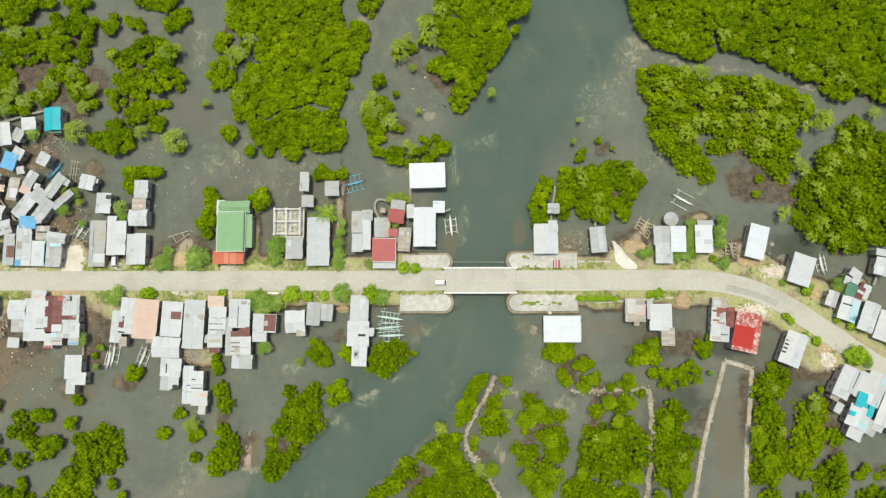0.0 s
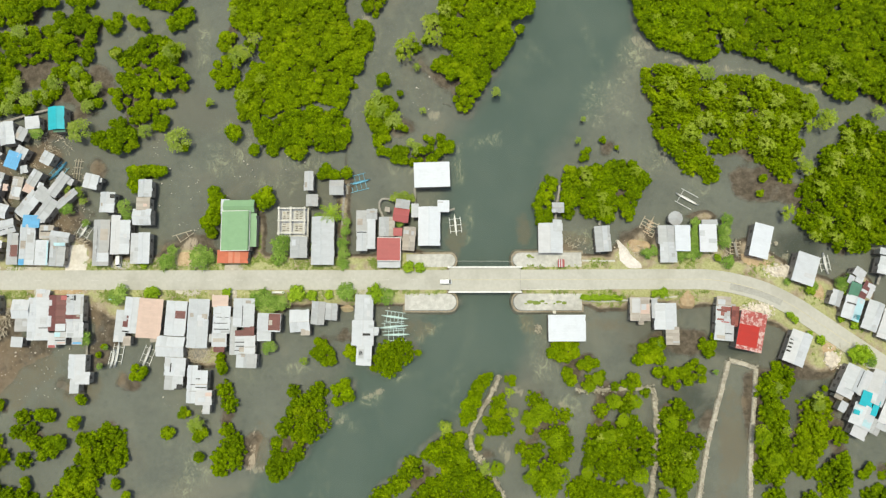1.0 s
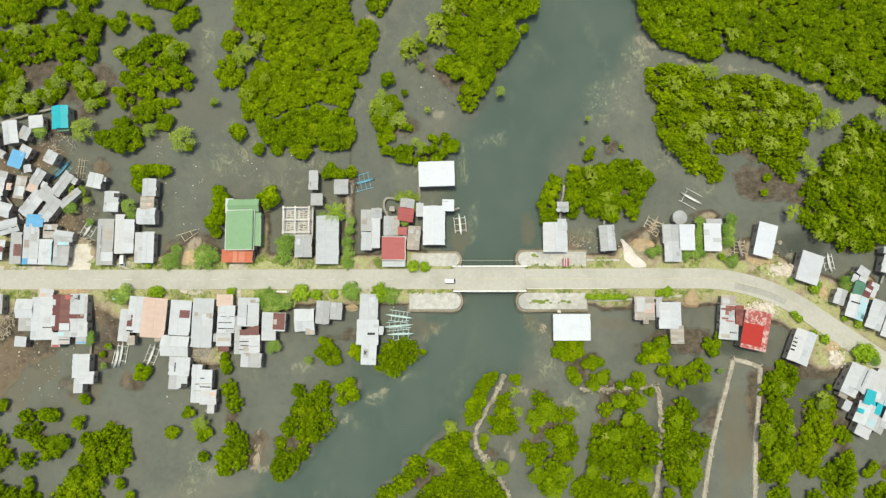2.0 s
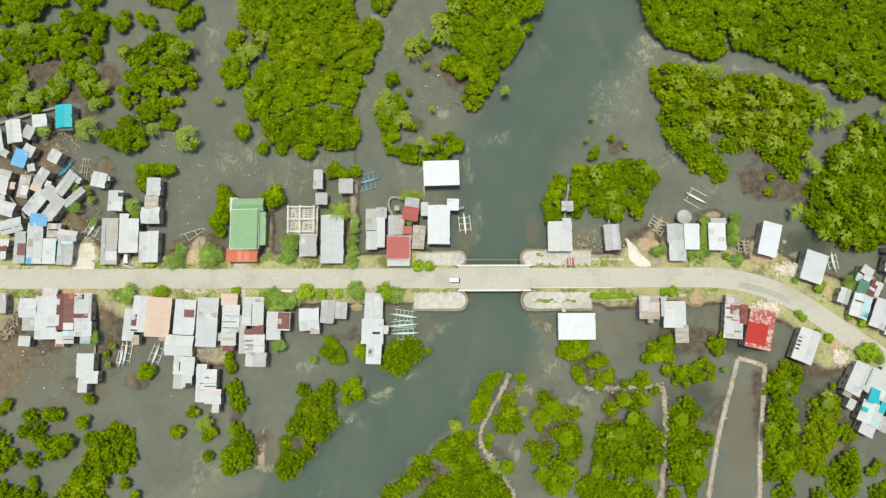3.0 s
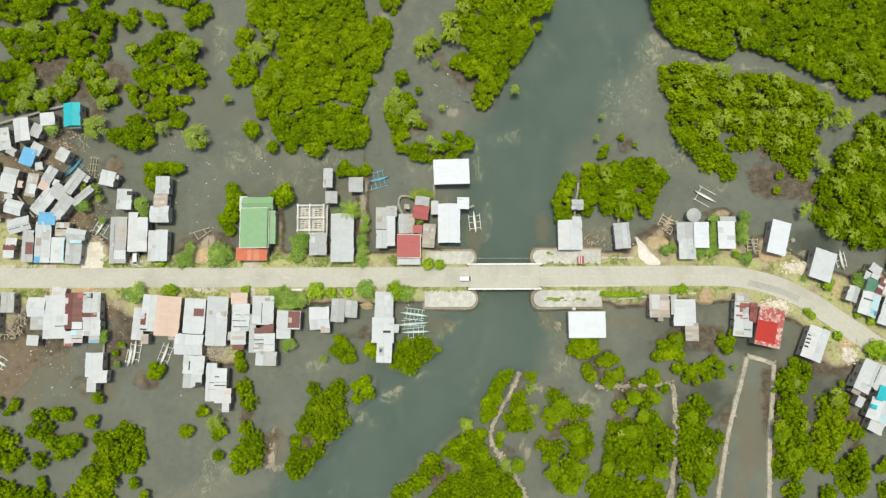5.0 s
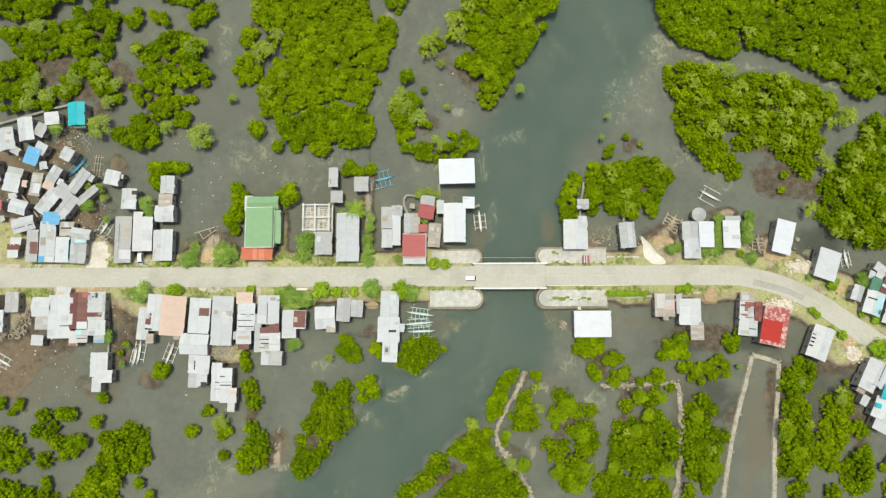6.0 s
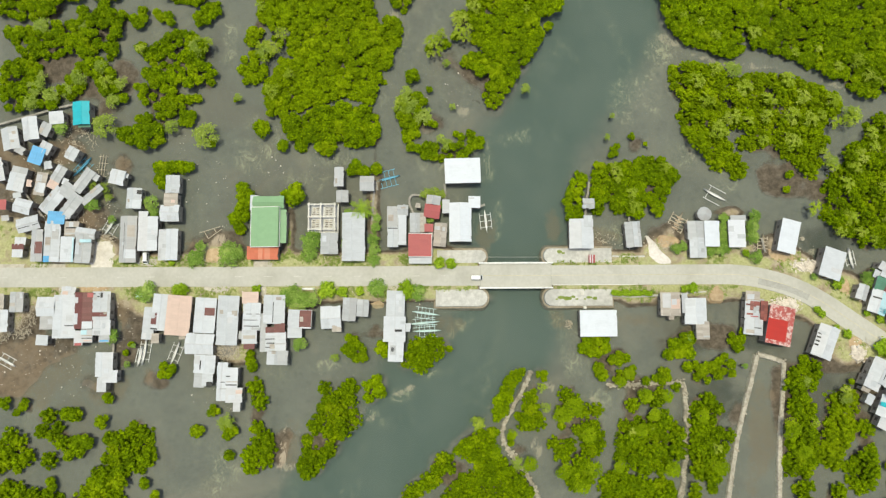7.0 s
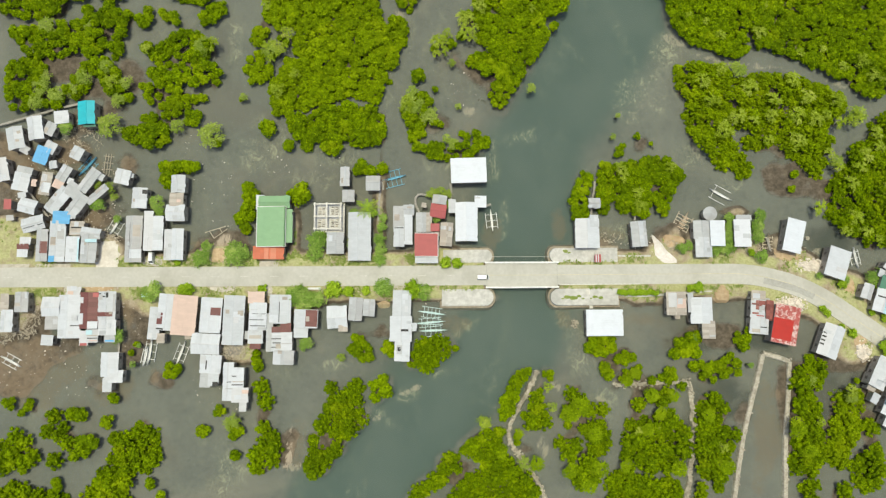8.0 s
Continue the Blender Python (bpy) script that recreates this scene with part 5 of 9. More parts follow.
def trunk_mesh():
    """A short trunk that flares into five prop roots below and forks into five limbs above, as one skin."""
    v, f, n = [], [], 10
    for z, tip, valley in ((-1.2, 0.80, 0.14), (-0.5, 0.50, 0.12), (0.1, 0.20, 0.13), (0.6, 0.12, 0.11), (1.0, 0.24, 0.09), (1.4, 0.62, 0.06)):
        for k in range(n):
            w, r = 6.2832 * k / n, valley if k % 2 else tip
            v.append((r * math.cos(w) + 0.02 * z, r * math.sin(w), z))
    for i in range(5):
        f += [(i * n + k, i * n + (k + 1) % n, (i + 1) * n + (k + 1) % n, (i + 1) * n + k) for k in range(n)]
    f += [tuple(reversed(range(n))), tuple(range(5 * n, 6 * n))]
    return mesh_from("trunk", v, f, M_BARK)


TRUNK = trunk_mesh()
TREE_WORDS = {
    "mangrove": ("mangrove_tree", "bright green low mangrove tree standing in shallow water"),
    "pale": ("pale_mangrove_tree", "pale grey-green feathery mangrove tree at the water's edge"),
    "starry": ("branching_mangrove", "pale yellow-green mangrove tree with an open branching crown"),
    "broad": ("mangrove_tree", "rounded bright green mangrove tree standing in shallow water"),
    "feathery": ("feathery_mangrove", "yellow-green feathery mangrove tree rising out of the thicket"),
    "lime": ("lime_bush", "bright lime-green bush beside the road"),
    "village": ("shade_tree", "light green bushy tree beside the village road"),
}
CROWN_MESH = {(kind, i): mesh_arrays("crown", *shape, LEAF["mangrove" if kind == "broad" else kind]) for kind in TREE_WORDS for i, shape in enumerate({"pale": PLUMED, "village": SHADY, "lime": BUSHY, "starry": STARRY, "feathery": FEATHERY, "broad": BROAD}.get(kind, DOMES))}


def tree(x, y, r, kind="mangrove", ground=-0.2):
    """One tree with a crown of radius r."""
    name, label = TREE_WORDS[kind]
    t = empty(name, pose(x, y, ground), label, "tree", "mangrove trees" if kind not in ("village", "lime") else "village trees")
    s = r / 1.7
    part("trunk", TRUNK, t, m=Matrix.Diagonal((s, s, 1.7 if kind in ("starry", "feathery") else 1.0, 1)))
    n = int(rng.integers(0, {"pale": 4, "starry": 4, "feathery": 4, "broad": 10, "mangrove": 12}.get(kind, 6)))
    turn = Matrix.Rotation(rng.uniform(0, 6.28), 4, "Z")
    part("crown", CROWN_MESH[(kind, n)], t, m=Matrix.Translation((0, 0, {"starry": 3.0, "feathery": 2.9, "pale": 1.9}.get(kind, 1.3) + 0.25 * r)) @ turn @ Matrix.Diagonal((r, r, r * rng.uniform(0.8, 1.05), 1)))


CLEAR_LINES, CLEAR_PLOTS = [], []
OPENINGS = [(-54.2, -44.0, 2.7), (-45.9, 80.5, 1.0), (-116.8, -50.8, 0.7), (-37.5, -27.6, 0.9), (-2.3, 89.3, 1.6), (3.5, 81.9, 1.0), (47.3, 32.6, 1.4), (120.0, 37.1, 1.2), (107.9, 32.8, 1.0), (-47.9, 72.7, 0.7), (-41.9, 71.3, 0.7), (24.3, 88.5, 0.2), (62.5, -44.5, 0.9), (79.0, 81.5, 0.5), (116.0, 79.2, 0.7), (100.4, 84.9, 0.5), (88.1, 81.4, 0.5), (101.8, 49.0, 1.0), (94.3, 50.8, 0.7), (4.3, -50.3, 0.5)]


def blocked(x, y, room):
    """True where a path or a house leaves no room for a tree."""
    for pts, half in CLEAR_LINES:
        for a, b in zip(pts[:-1], pts[1:]):
            dx, dy = b[0] - a[0], b[1] - a[1]
            k = min(1.0, max(0.0, ((x - a[0]) * dx + (y - a[1]) * dy) / (dx * dx + dy * dy)))
            if math.hypot(x - a[0] - k * dx, y - a[1] - k * dy) < half + room * 1.5 + 0.1:
                return True
    if any(math.hypot(x - hx, y - hy) < hr + room for hx, hy, hr in OPENINGS):
        return True
    for hx, hy, w, l, c, s in CLEAR_PLOTS:
        u, q = (x - hx) * c + (y - hy) * s, -(x - hx) * s + (y - hy) * c
        if abs(u) < w / 2 + room and abs(q) < l / 2 + room:
            return True
    return False


def scatter(areas, gap):
    """Random places within a set of ellipses, no two nearer than gap."""
    spots = []
    cells = {}
    for e in areas:
        tries = int(6 * math.pi * e[2] * e[3] / (gap * gap)) + 12
        for _ in range(tries):
            w, d = rng.uniform(0, 6.2832), math.sqrt(rng.uniform(0, 1))
            c, s = math.cos(math.radians(e[4])), math.sin(math.radians(e[4]))
            u, q = e[2] * d * math.cos(w), e[3] * d * math.sin(w)
            x, y = e[0] + u * c - q * s, e[1] + u * s + q * c
            i, j = int(math.floor(x / gap)), int(math.floor(y / gap))
            near = [p for a in (-1, 0, 1) for b in (-1, 0, 1) for p in cells.get((i + a, j + b), ())]
            if blocked(x, y, gap * 0.6):
                continue
            if all((x - p[0]) ** 2 + (y - p[1]) ** 2 > gap * gap for p in near):
                cells.setdefault((i, j), []).append((x, y))
                spots.append((x, y))
    return spots


def shrink(e, by):
    return (e[0], e[1], max(0.4, e[2] - by), max(0.4, e[3] - by), e[4] if len(e) > 4 else 0.0)


def copse(*areas, kind="mangrove", gap=1.7, size=1.9):
    """A small stand whose trees can be told apart: each is a thing."""
    for x, y in scatter([shrink(e, size * 0.62) for e in areas], gap):
        tree(x, y, size * rng.uniform(0.72, 1.15), kind)


def spots_within(pts, r, filled):
    """Places for crowns of about radius r inside an outline: a row along its edge, the middle, then low ones in the gaps left."""
    gap = (1.12 if filled else 1.3) * r
    px, py = [p[0] for p in pts], [p[1] for p in pts]
    n = int(14 * (max(px) - min(px)) * (max(py) - min(py)) / (gap * gap)) + 80
    x, y = rng.uniform(min(px), max(px), n), rng.uniform(min(py), max(py), n)
    d = in_outline(x, y, pts)
    spots, cells = [], {}
    rows = ((d > 0.55 * r) & (d < 0.9 * r), d >= 0.9 * r, (d > 0.25 * r) & (d <= 0.55 * r))
    if r > 1.9:
        rows = ((d > 0.66 * r) & (d < 0.9 * r), d >= 0.9 * r)
    for keep in rows:
        for a, b in zip(x[keep], y[keep]):
            i, j = int(math.floor(a / gap)), int(math.floor(b / gap))
            near = [p for u in (-1, 0, 1) for w in (-1, 0, 1) for p in cells.get((i + u, j + w), ())]
            if all((a - p[0]) ** 2 + (b - p[1]) ** 2 > gap * gap for p in near) and not blocked(a, b, 0.25 * r):
                cells.setdefault((i, j), []).append((a, b))
                spots.append((float(a), float(b), r))
    if not filled:
        return spots
    low = 0.64 * r
    keep = d > 0.6 * low
    for a, b in zip(x[keep], y[keep]):
        i, j = int(math.floor(a / gap)), int(math.floor(b / gap))
        near = [p for u in (-1, 0, 1) for w in (-1, 0, 1) for p in cells.get((i + u, j + w), ())]
        if all((a - p[0]) ** 2 + (b - p[1]) ** 2 > (0.82 * r) ** 2 for p in near) and not blocked(a, b, 0.25 * r):
            cells.setdefault((i, j), []).append((a, b))
            spots.append((float(a), float(b), low))
    return spots


def grove(r, spots):
    """A dense stand of trees beyond counting, joined."""
    lift = noise_field(np.array([p[0] for p in spots]), np.array([p[1] for p in spots]), 0.10, 43)
    vs, ts, base = [], [], 0
    for (x, y, own), h in zip(spots, lift):
        shapes = BROAD if own > 1.9 else DOMES
        v, t, _ = shapes[int(rng.integers(0, len(shapes)))]
        k, w = own * rng.choice((0.78, 0.9, 1.0, 1.1, 1.28)), rng.uniform(0, 6.28)
        c, s = math.cos(w), math.sin(w)
        up = 1.5 + 2.6 * h + (rng.uniform(-0.45, 0.7) * r if own == r else -0.45 * r - 0.3)
        vs.append(np.stack([x + k * (v[:, 0] * c - v[:, 1] * s), y + k * (v[:, 0] * s + v[:, 1] * c), up + k * v[:, 2]], 1))
        ts.append(t + base)
        base += len(v)
    b = Build()
    for x, y, own in spots[::2]:
        b.bar((x, y, -1.0), (x + rng.uniform(-0.3, 0.3), y + rng.uniform(-0.3, 0.3), 1.5), 0.12, 5, 0.07)
    g = empty("mangrove_grove", pose(0, 0, 0), "dense bright green mangrove thicket growing out of the mud", "mangroves")
    g["kind"] = "stuff"
    part("trunks", b.data(M_BARK), g)["kind"] = "stuff"
    part("crowns", mesh_arrays("crowns", np.concatenate(vs), np.concatenate(ts), np.zeros((0, 4), int), LEAF["mangrove"]), g)["kind"] = "stuff"


def plant_stands():
    for kind, r, pts in STANDS:
        spots = spots_within(pts, r, kind == "grove")
        if kind == "grove" or len(spots) > 9:
            grove(r, spots)
            continue
        for x, y, own in spots:
            tree(x, y, own * rng.uniform(0.92, 1.3), "starry" if kind == "branching" and rng.uniform() < 0.6 else "broad" if own > 1.9 else "mangrove")


# ---- houses ----


def slope(width, length, z_top, z_low, sheet=0.85, ragged=0.2, top_x=0.0):
    """One roof slope from x = top_x down to x = width: lapped sheets side by side along y, one connected skin."""
    n = max(2, round(length / sheet))
    rows = 1 if abs(width - top_x) < 2.6 else 2
    cols = []
    reach = max(1.0, abs(width - top_x))
    for i in range(n):
        end = 1.0 + (rng.uniform(-ragged, ragged) if rng.uniform() < 0.18 else rng.uniform(-0.03, 0.03)) / reach
        lift = 0.03 * (i % 2) + rng.uniform(0, 0.015)
        for y in (-length / 2 + i * length / n + 0.005, -length / 2 + (i + 1) * length / n):
            col = []
            for k in range(rows):
                for kk in (k / rows, (k + 1) / rows if k < rows - 1 else end):
                    col.append((top_x + (width - top_x) * kk, y, z_top + (z_low - z_top) * kk + lift + 0.035 * (rows - 1 - k)))
            cols.append(col)
    m = len(cols[0])
    top = [p for col in cols for p in col]
    v = top + [(x, y, z - 0.05) for x, y, z in top]
    h, nc = len(top), len(cols)
    f = []
    for i in range(nc - 1):
        for k in range(m - 1):
            q = (i * m + k, i * m + k + 1, (i + 1) * m + k + 1, (i + 1) * m + k)
            f += [q, tuple(h + j for j in reversed(q))]
    rim = [i * m for i in range(nc)] + [(nc - 1) * m + k for k in range(1, m)] + [i * m + m - 1 for i in reversed(range(nc - 1))] + [k for k in reversed(range(1, m - 1))]
    for a, b in zip(rim, rim[1:] + rim[:1]):
        f.append((b, a, h + a, h + b))
    if width < top_x:
        f = [tuple(reversed(q)) for q in f]
    s = Build()
    s.v, s.f = v, f
    return s


HOUSE_WORDS = {
    "white": "white-painted corrugated metal roof", "bright": "clean white metal roof", "pale": "pale weathered metal roof", "grey": "grey weathered metal roof", "tan": "brown-grey patched old roof",
    "faded": "peeling faded red metal roof", "rusty": "rusted patched metal roof", "maroon": "maroon metal roof", "rose": "faded red metal roof", "red": "bright red metal roof", "orange": "orange metal roof", "green": "green metal roof",
    "dgreen": "dark green metal roof", "teal": "turquoise metal roof", "sky": "pale blue metal roof", "blue": "blue tarpaulin roof", "salmon": "salmon-pink metal roof", "ember": "faded orange metal roof", "dark": "near-black roof patch painting the shade of gaps and laps",
}


def house(x, y, w, l, rot=0.0, roof="grey", form="gable", eave=3.9, rise=0.9, base=-0.9, patches=(), kind="stilt_house", label="", ridge=None, trim=False):
    """A stilt house, w by l across the roof. form: gable (ridge along its length) or mono (one slope)."""
    turned = form == "cross"
    if turned:
        w, l, rot, form = l, w, rot + 90.0, "gable"
    words = label or f"{'small' if w * l < 20 else 'simple'} wooden stilt house with a {HOUSE_WORDS[roof]}"
    h = empty(kind, pose(x, y, base, 0, 0, rot), words, "house", "village houses")
    eave, mat = eave - base, ROOF[roof]
    CLEAR_PLOTS.append((x, y, w, l, math.cos(math.radians(rot)), math.sin(math.radians(rot))))
    if form == "gable":
        ridge = (rng.uniform(-0.06, 0.06) if ridge is None else ridge) * w
        sides = ((ridge, w / 2), (ridge, -w / 2))
    else:
        sides = ((-w / 2, w / 2),)
    for top, low in sides:
        s = slope(low, l, eave + rise, eave, top_x=top)
        part("roof_panel", s.data(mat), h)
    if form == "gable":
        cap = Build()
        cap.hexa([(sides[0][0] - 0.22, -l / 2, eave + rise - 0.02), (sides[0][0] + 0.22, -l / 2, eave + rise - 0.02), (sides[0][0] + 0.22, l / 2, eave + rise - 0.02), (sides[0][0] - 0.22, l / 2, eave + rise - 0.02),
                  (sides[0][0] - 0.05, -l / 2, eave + rise + 0.09), (sides[0][0] + 0.05, -l / 2, eave + rise + 0.09), (sides[0][0] + 0.05, l / 2, eave + rise + 0.09), (sides[0][0] - 0.05, l / 2, eave + rise + 0.09)])
        part("ridge_cap", cap.data(mat), h)

    if trim:
        for yy in (-l / 2, l / 2):
            for top, low in sides:
                b = Build()
                b.bar((top, yy, eave + rise + 0.06), (low, yy, eave + 0.06), 0.11, 4)
                part("roof_trim", b.data(M_WHITE), h, "white roof edge trim")
        for top, low in sides:
            b = Build()
            b.bar((low, -l / 2, eave + 0.05), (low, l / 2, eave + 0.05), 0.11, 4)
            part("roof_trim", b.data(M_WHITE), h, "white roof edge trim")

    def height(px):
        for top, low in sides:
            if (px - top) * (low - top) >= 0:
                return eave + rise * (1 - (px - top) / (low - top))
        return eave

    # dark patches lie on the sheets as painted shade; no gap is cut
    for u0, u1, v0, v1, colour in patches:
        p = Build()
        x0, x1 = (u0 - 0.5) * w, (u1 - 0.5) * w
        y0, y1 = (v0 - 0.5) * l, (v1 - 0.5) * l
        cuts = [x0] + ([sides[0][0]] if form == "gable" and x0 < sides[0][0] < x1 else []) + [x1]
        for a, b in zip(cuts[:-1], cuts[1:]):
            za, zb = height(a + 1e-4) + 0.09, height(b - 1e-4) + 0.09
            p.hexa([(a, y0, za - 0.03), (b, y0, zb - 0.03), (b, y1, zb - 0.03), (a, y1, za - 0.03), (a, y0, za + 0.01), (b, y0, zb + 0.01), (b, y1, zb + 0.01), (a, y1, za + 0.01)])
        part("roof_patch", p.data(ROOF[colour]), h, HOUSE_WORDS[colour])
    if w > 2.6 and l > 2.6 and not trim and not label:
        tones = {"white": ("white", "white", "pale"), "pale": ("white", "pale", "grey", "tan"), "grey": ("pale", "tan", "grey", "white"), "tan": ("grey", "tan", "pale")}.get(roof, ())
        for _ in range(int(rng.integers(0, 2 + min(3, int(w * l / 22)))) if tones else 0):
            top, low = sides[int(rng.integers(0, len(sides)))]
            a = top + (low - top) * rng.uniform(0.0, 0.55)
            b = a + (low - top) * rng.uniform(0.28, 0.5)
            y0 = rng.uniform(-l / 2, l / 2 - 1.0)
            y1 = min(l / 2 + 0.15, y0 + rng.uniform(0.7, 1.9))
            za, zb, k = height(a + 1e-4) + 0.10, height(b - 1e-4) + 0.10, rng.uniform(0.06, 0.22)
            corners = [(a, y0, za), (b, y0, zb), (b, y1, zb + k), (a, y1, za + k)]
            if b < a:
                corners = [corners[1], corners[0], corners[3], corners[2]]
            p = Build()
            p.hexa([(x_, y_, z_ - 0.025) for x_, y_, z_ in corners] + corners)
            part("loose_sheet", p.data(ROOF[str(rng.choice(tones))]), h, "loose lapped roofing sheet")
    floor_z = 1.0 - base
    ix, iy = w / 2 - 0.35, l / 2 - 0.35
    wall_top = eave - 0.12
    walls = Build()
    for a in ((-ix, ix, -iy, -iy + 0.1), (-ix, ix, iy - 0.1, iy), (-ix, -ix + 0.1, -iy + 0.1, iy - 0.1), (ix - 0.1, ix, -iy + 0.1, iy - 0.1)):
        walls.box(*a, floor_z, wall_top)
    part("wall", walls.data(M_WALL), h)
    if w > 2.6 and l > 2.6:
        side = 1 if rng.uniform() < 0.5 else -1
        d = Build()
        d.box(-0.42, 0.42, *sorted((side * (iy - 0.03), side * (iy + 0.05))), floor_z, floor_z + 1.95)
        part("door", d.data(M_PLANKDOOR), h, "plank door")
        for sx in (-1, 1):
            for yy in ((0.0,) if l < 6 else (-l / 4, l / 4)):
                g = Build()
                g.box(*sorted((sx * (ix - 0.02), sx * (ix + 0.03))), yy - 0.45, yy + 0.45, floor_z + 0.85, min(wall_top - 0.15, floor_z + 1.75))
                pane = part("window", g.data(M_SHUTTER), h, "closed plank window shutter")
                f_ = Build()
                f_.box(*sorted((sx * (ix + 0.0), sx * (ix + 0.08))), yy - 0.55, yy + 0.55, floor_z + 0.74, floor_z + 0.84)
                part("sill", f_.data(M_POST), pane)
    fl = Build()
    fl.box(-ix - 0.1, ix + 0.1, -iy - 0.1, iy + 0.1, floor_z - 0.12, floor_z)
    part("floor_deck", fl.data(M_POST), h)
    post = bar_mesh("stilt", (0, 0, -0.4), (0, 0, floor_z - 0.1), 0.09, M_POST)
    for px in (-ix, ix):
        for py in ((-iy, iy) if l < 6 else (-iy, 0, iy)):
            part("stilt", post, h, m=pose(px, py, 0))
    return h


# ---- boats ----


M_REDWOOD = plain_material("red_brown_plank", (0.46, 0.34, 0.23), (0.60, 0.48, 0.35), 1.6)
OUTRIG = {"white": M_WHITE, "aqua": M_AQUA, "blue": M_BLUEP, "bamboo": M_BAMBOO}


def boat(x, y, length, rot, paint="white", span=2.4, beams=3, platform=False):
    """An outrigger boat afloat, bow along its local x."""
    paints = OUTRIG
    words = {"white": "white", "aqua": "pale aqua", "blue": "blue", "bamboo": "unpainted wooden"}[paint]
    z = max(0.0, ground_at(x, y))
    b = empty("outrigger_boat", pose(x, y, z, 0, 0, rot), f"narrow {words} outrigger boat {'beached on mud' if z > 0.05 else 'afloat'} with bamboo floats", "boat", "outrigger boats")
    CLEAR_PLOTS.append((x, y, length, 2 * span, math.cos(math.radians(rot)), math.sin(math.radians(rot))))
    n = 9
    v, f = [], []
    for i in range(n):
        t = -1 + 2 * i / (n - 1)
        half = 0.33 * (1 - abs(t) ** 2.6) + 0.02
        up = 0.5 + 0.35 * abs(t) ** 3
        px = t * length / 2
        v += [(px, -half, up), (px, -half * 0.55, -0.12 + 0.3 * t * t), (px, half * 0.55, -0.12 + 0.3 * t * t), (px, half, up), (px, half * 0.8, up - 0.03), (px, half * 0.45, 0.05 + 0.3 * t * t), (px, -half * 0.45, 0.05 + 0.3 * t * t), (px, -half * 0.8, up - 0.03)]
    for i in range(n - 1):
        for k in range(8):
            j = (k + 1) % 8
            f.append((i * 8 + k, i * 8 + j, (i + 1) * 8 + j, (i + 1) * 8 + k))
    part("hull", (v, f, paints[paint]), b)
    for s in (-1, 1):
        part("float", bar_mesh("float", (-length * 0.36, s * span, 0.06), (length * 0.36, s * span, 0.08), 0.15 if paint == "bamboo" else 0.095, OUTRIG[paint]), b)
    for k in range(beams):
        px = length * 0.27 * (2 * k / max(1, beams - 1) - 1)
        part("crossbeam", bar_mesh("crossbeam", (px, -span, 0.16), (px, span, 0.16), 0.13 if paint == "bamboo" else 0.075, OUTRIG[paint]), b)
    if platform:
        d = Build()
        for k in range(4):
            px = length * 0.22 * (k / 1.5 - 1)
            d.box(px - 0.2, px + 0.2, -span * 0.4, span * 0.4, 0.50, 0.56)
        part("platform", d.data(M_REDWOOD), b, "red-brown plank platform")
    return b


def raft(x, y, w, l, rot):
    """A bamboo raft of long poles on cross poles."""
    b = empty("bamboo_raft", pose(x, y, 0, 0, 0, rot), "bleached bamboo pole raft lying on the mud", "raft")
    for k in range(3):
        px = -w / 2 + k * w / 2
        part("pole", bar_mesh("pole", (px, -l / 2 * rng.uniform(0.8, 1), 0.25), (px, l / 2, 0.25), 0.11, M_BAMBOO), b)
    for k in range(4):
        py = -l / 2 * 0.8 + k * l * 0.27
        part("cross_pole", bar_mesh("cross_pole", (-w * 0.95, py, 0.05), (w * 0.95, py, 0.05), 0.10, M_BAMBOO), b)


def heap(x, y, rx, ry, high, mat, name, label, lumps=40, lump=0.35, rot=0.0, z=None):
    """A heap of rubble or sand: a mound with lumps on it."""
    v, f = [], []
    rings, around = 5, 18
    for i in range(rings):
        d = i / (rings - 1)
        for k in range(around):
            w = 2 * math.pi * k / around
            wob = 1 + 0.07 * math.sin(3 * w + x) + 0.05 * math.sin(5 * w + y)
            v.append((rx * d * wob * math.cos(w), ry * d * wob * math.sin(w), high * (1 - d) ** 1.2 * (1 + rng.uniform(-0.1, 0.1)) - (0.8 if i == rings - 1 else 0.0)))
    for i in range(rings - 1):
        for k in range(around):
            j = (k + 1) % around
            f.append((i * around + k, (i + 1) * around + k, (i + 1) * around + j, i * around + j))
    b = Build()
    b.v, b.f = v, f
    for _ in range(lumps):
        w, d = rng.uniform(0, 6.28), math.sqrt(rng.uniform(0, 1))
        s = lump * rng.uniform(0.4, 1.3)
        p = Vector((rx * d * math.cos(w), ry * d * math.sin(w), high * (1 - d) ** 1.2))
        base = len(b.v)
        q = Euler((rng.uniform(0, 3), rng.uniform(0, 3), rng.uniform(0, 3))).to_matrix()
        b.v += [tuple(p + q @ Vector(c) * s) for c in CORE_V * rng.uniform(0.7, 1.2, (len(CORE_V), 1))]
        b.f += [tuple(base + i for i in t) for t in CORE_F.tolist()]
    ob = new(name, mesh_from(name, b.v, b.f, mat))
    ob.matrix_basis = pose(x, y, ground_at(x, y) - 0.05 if z is None else z, 0, 0, rot)
    tagged(ob, label, name.split("_")[-1], kind="stuff")


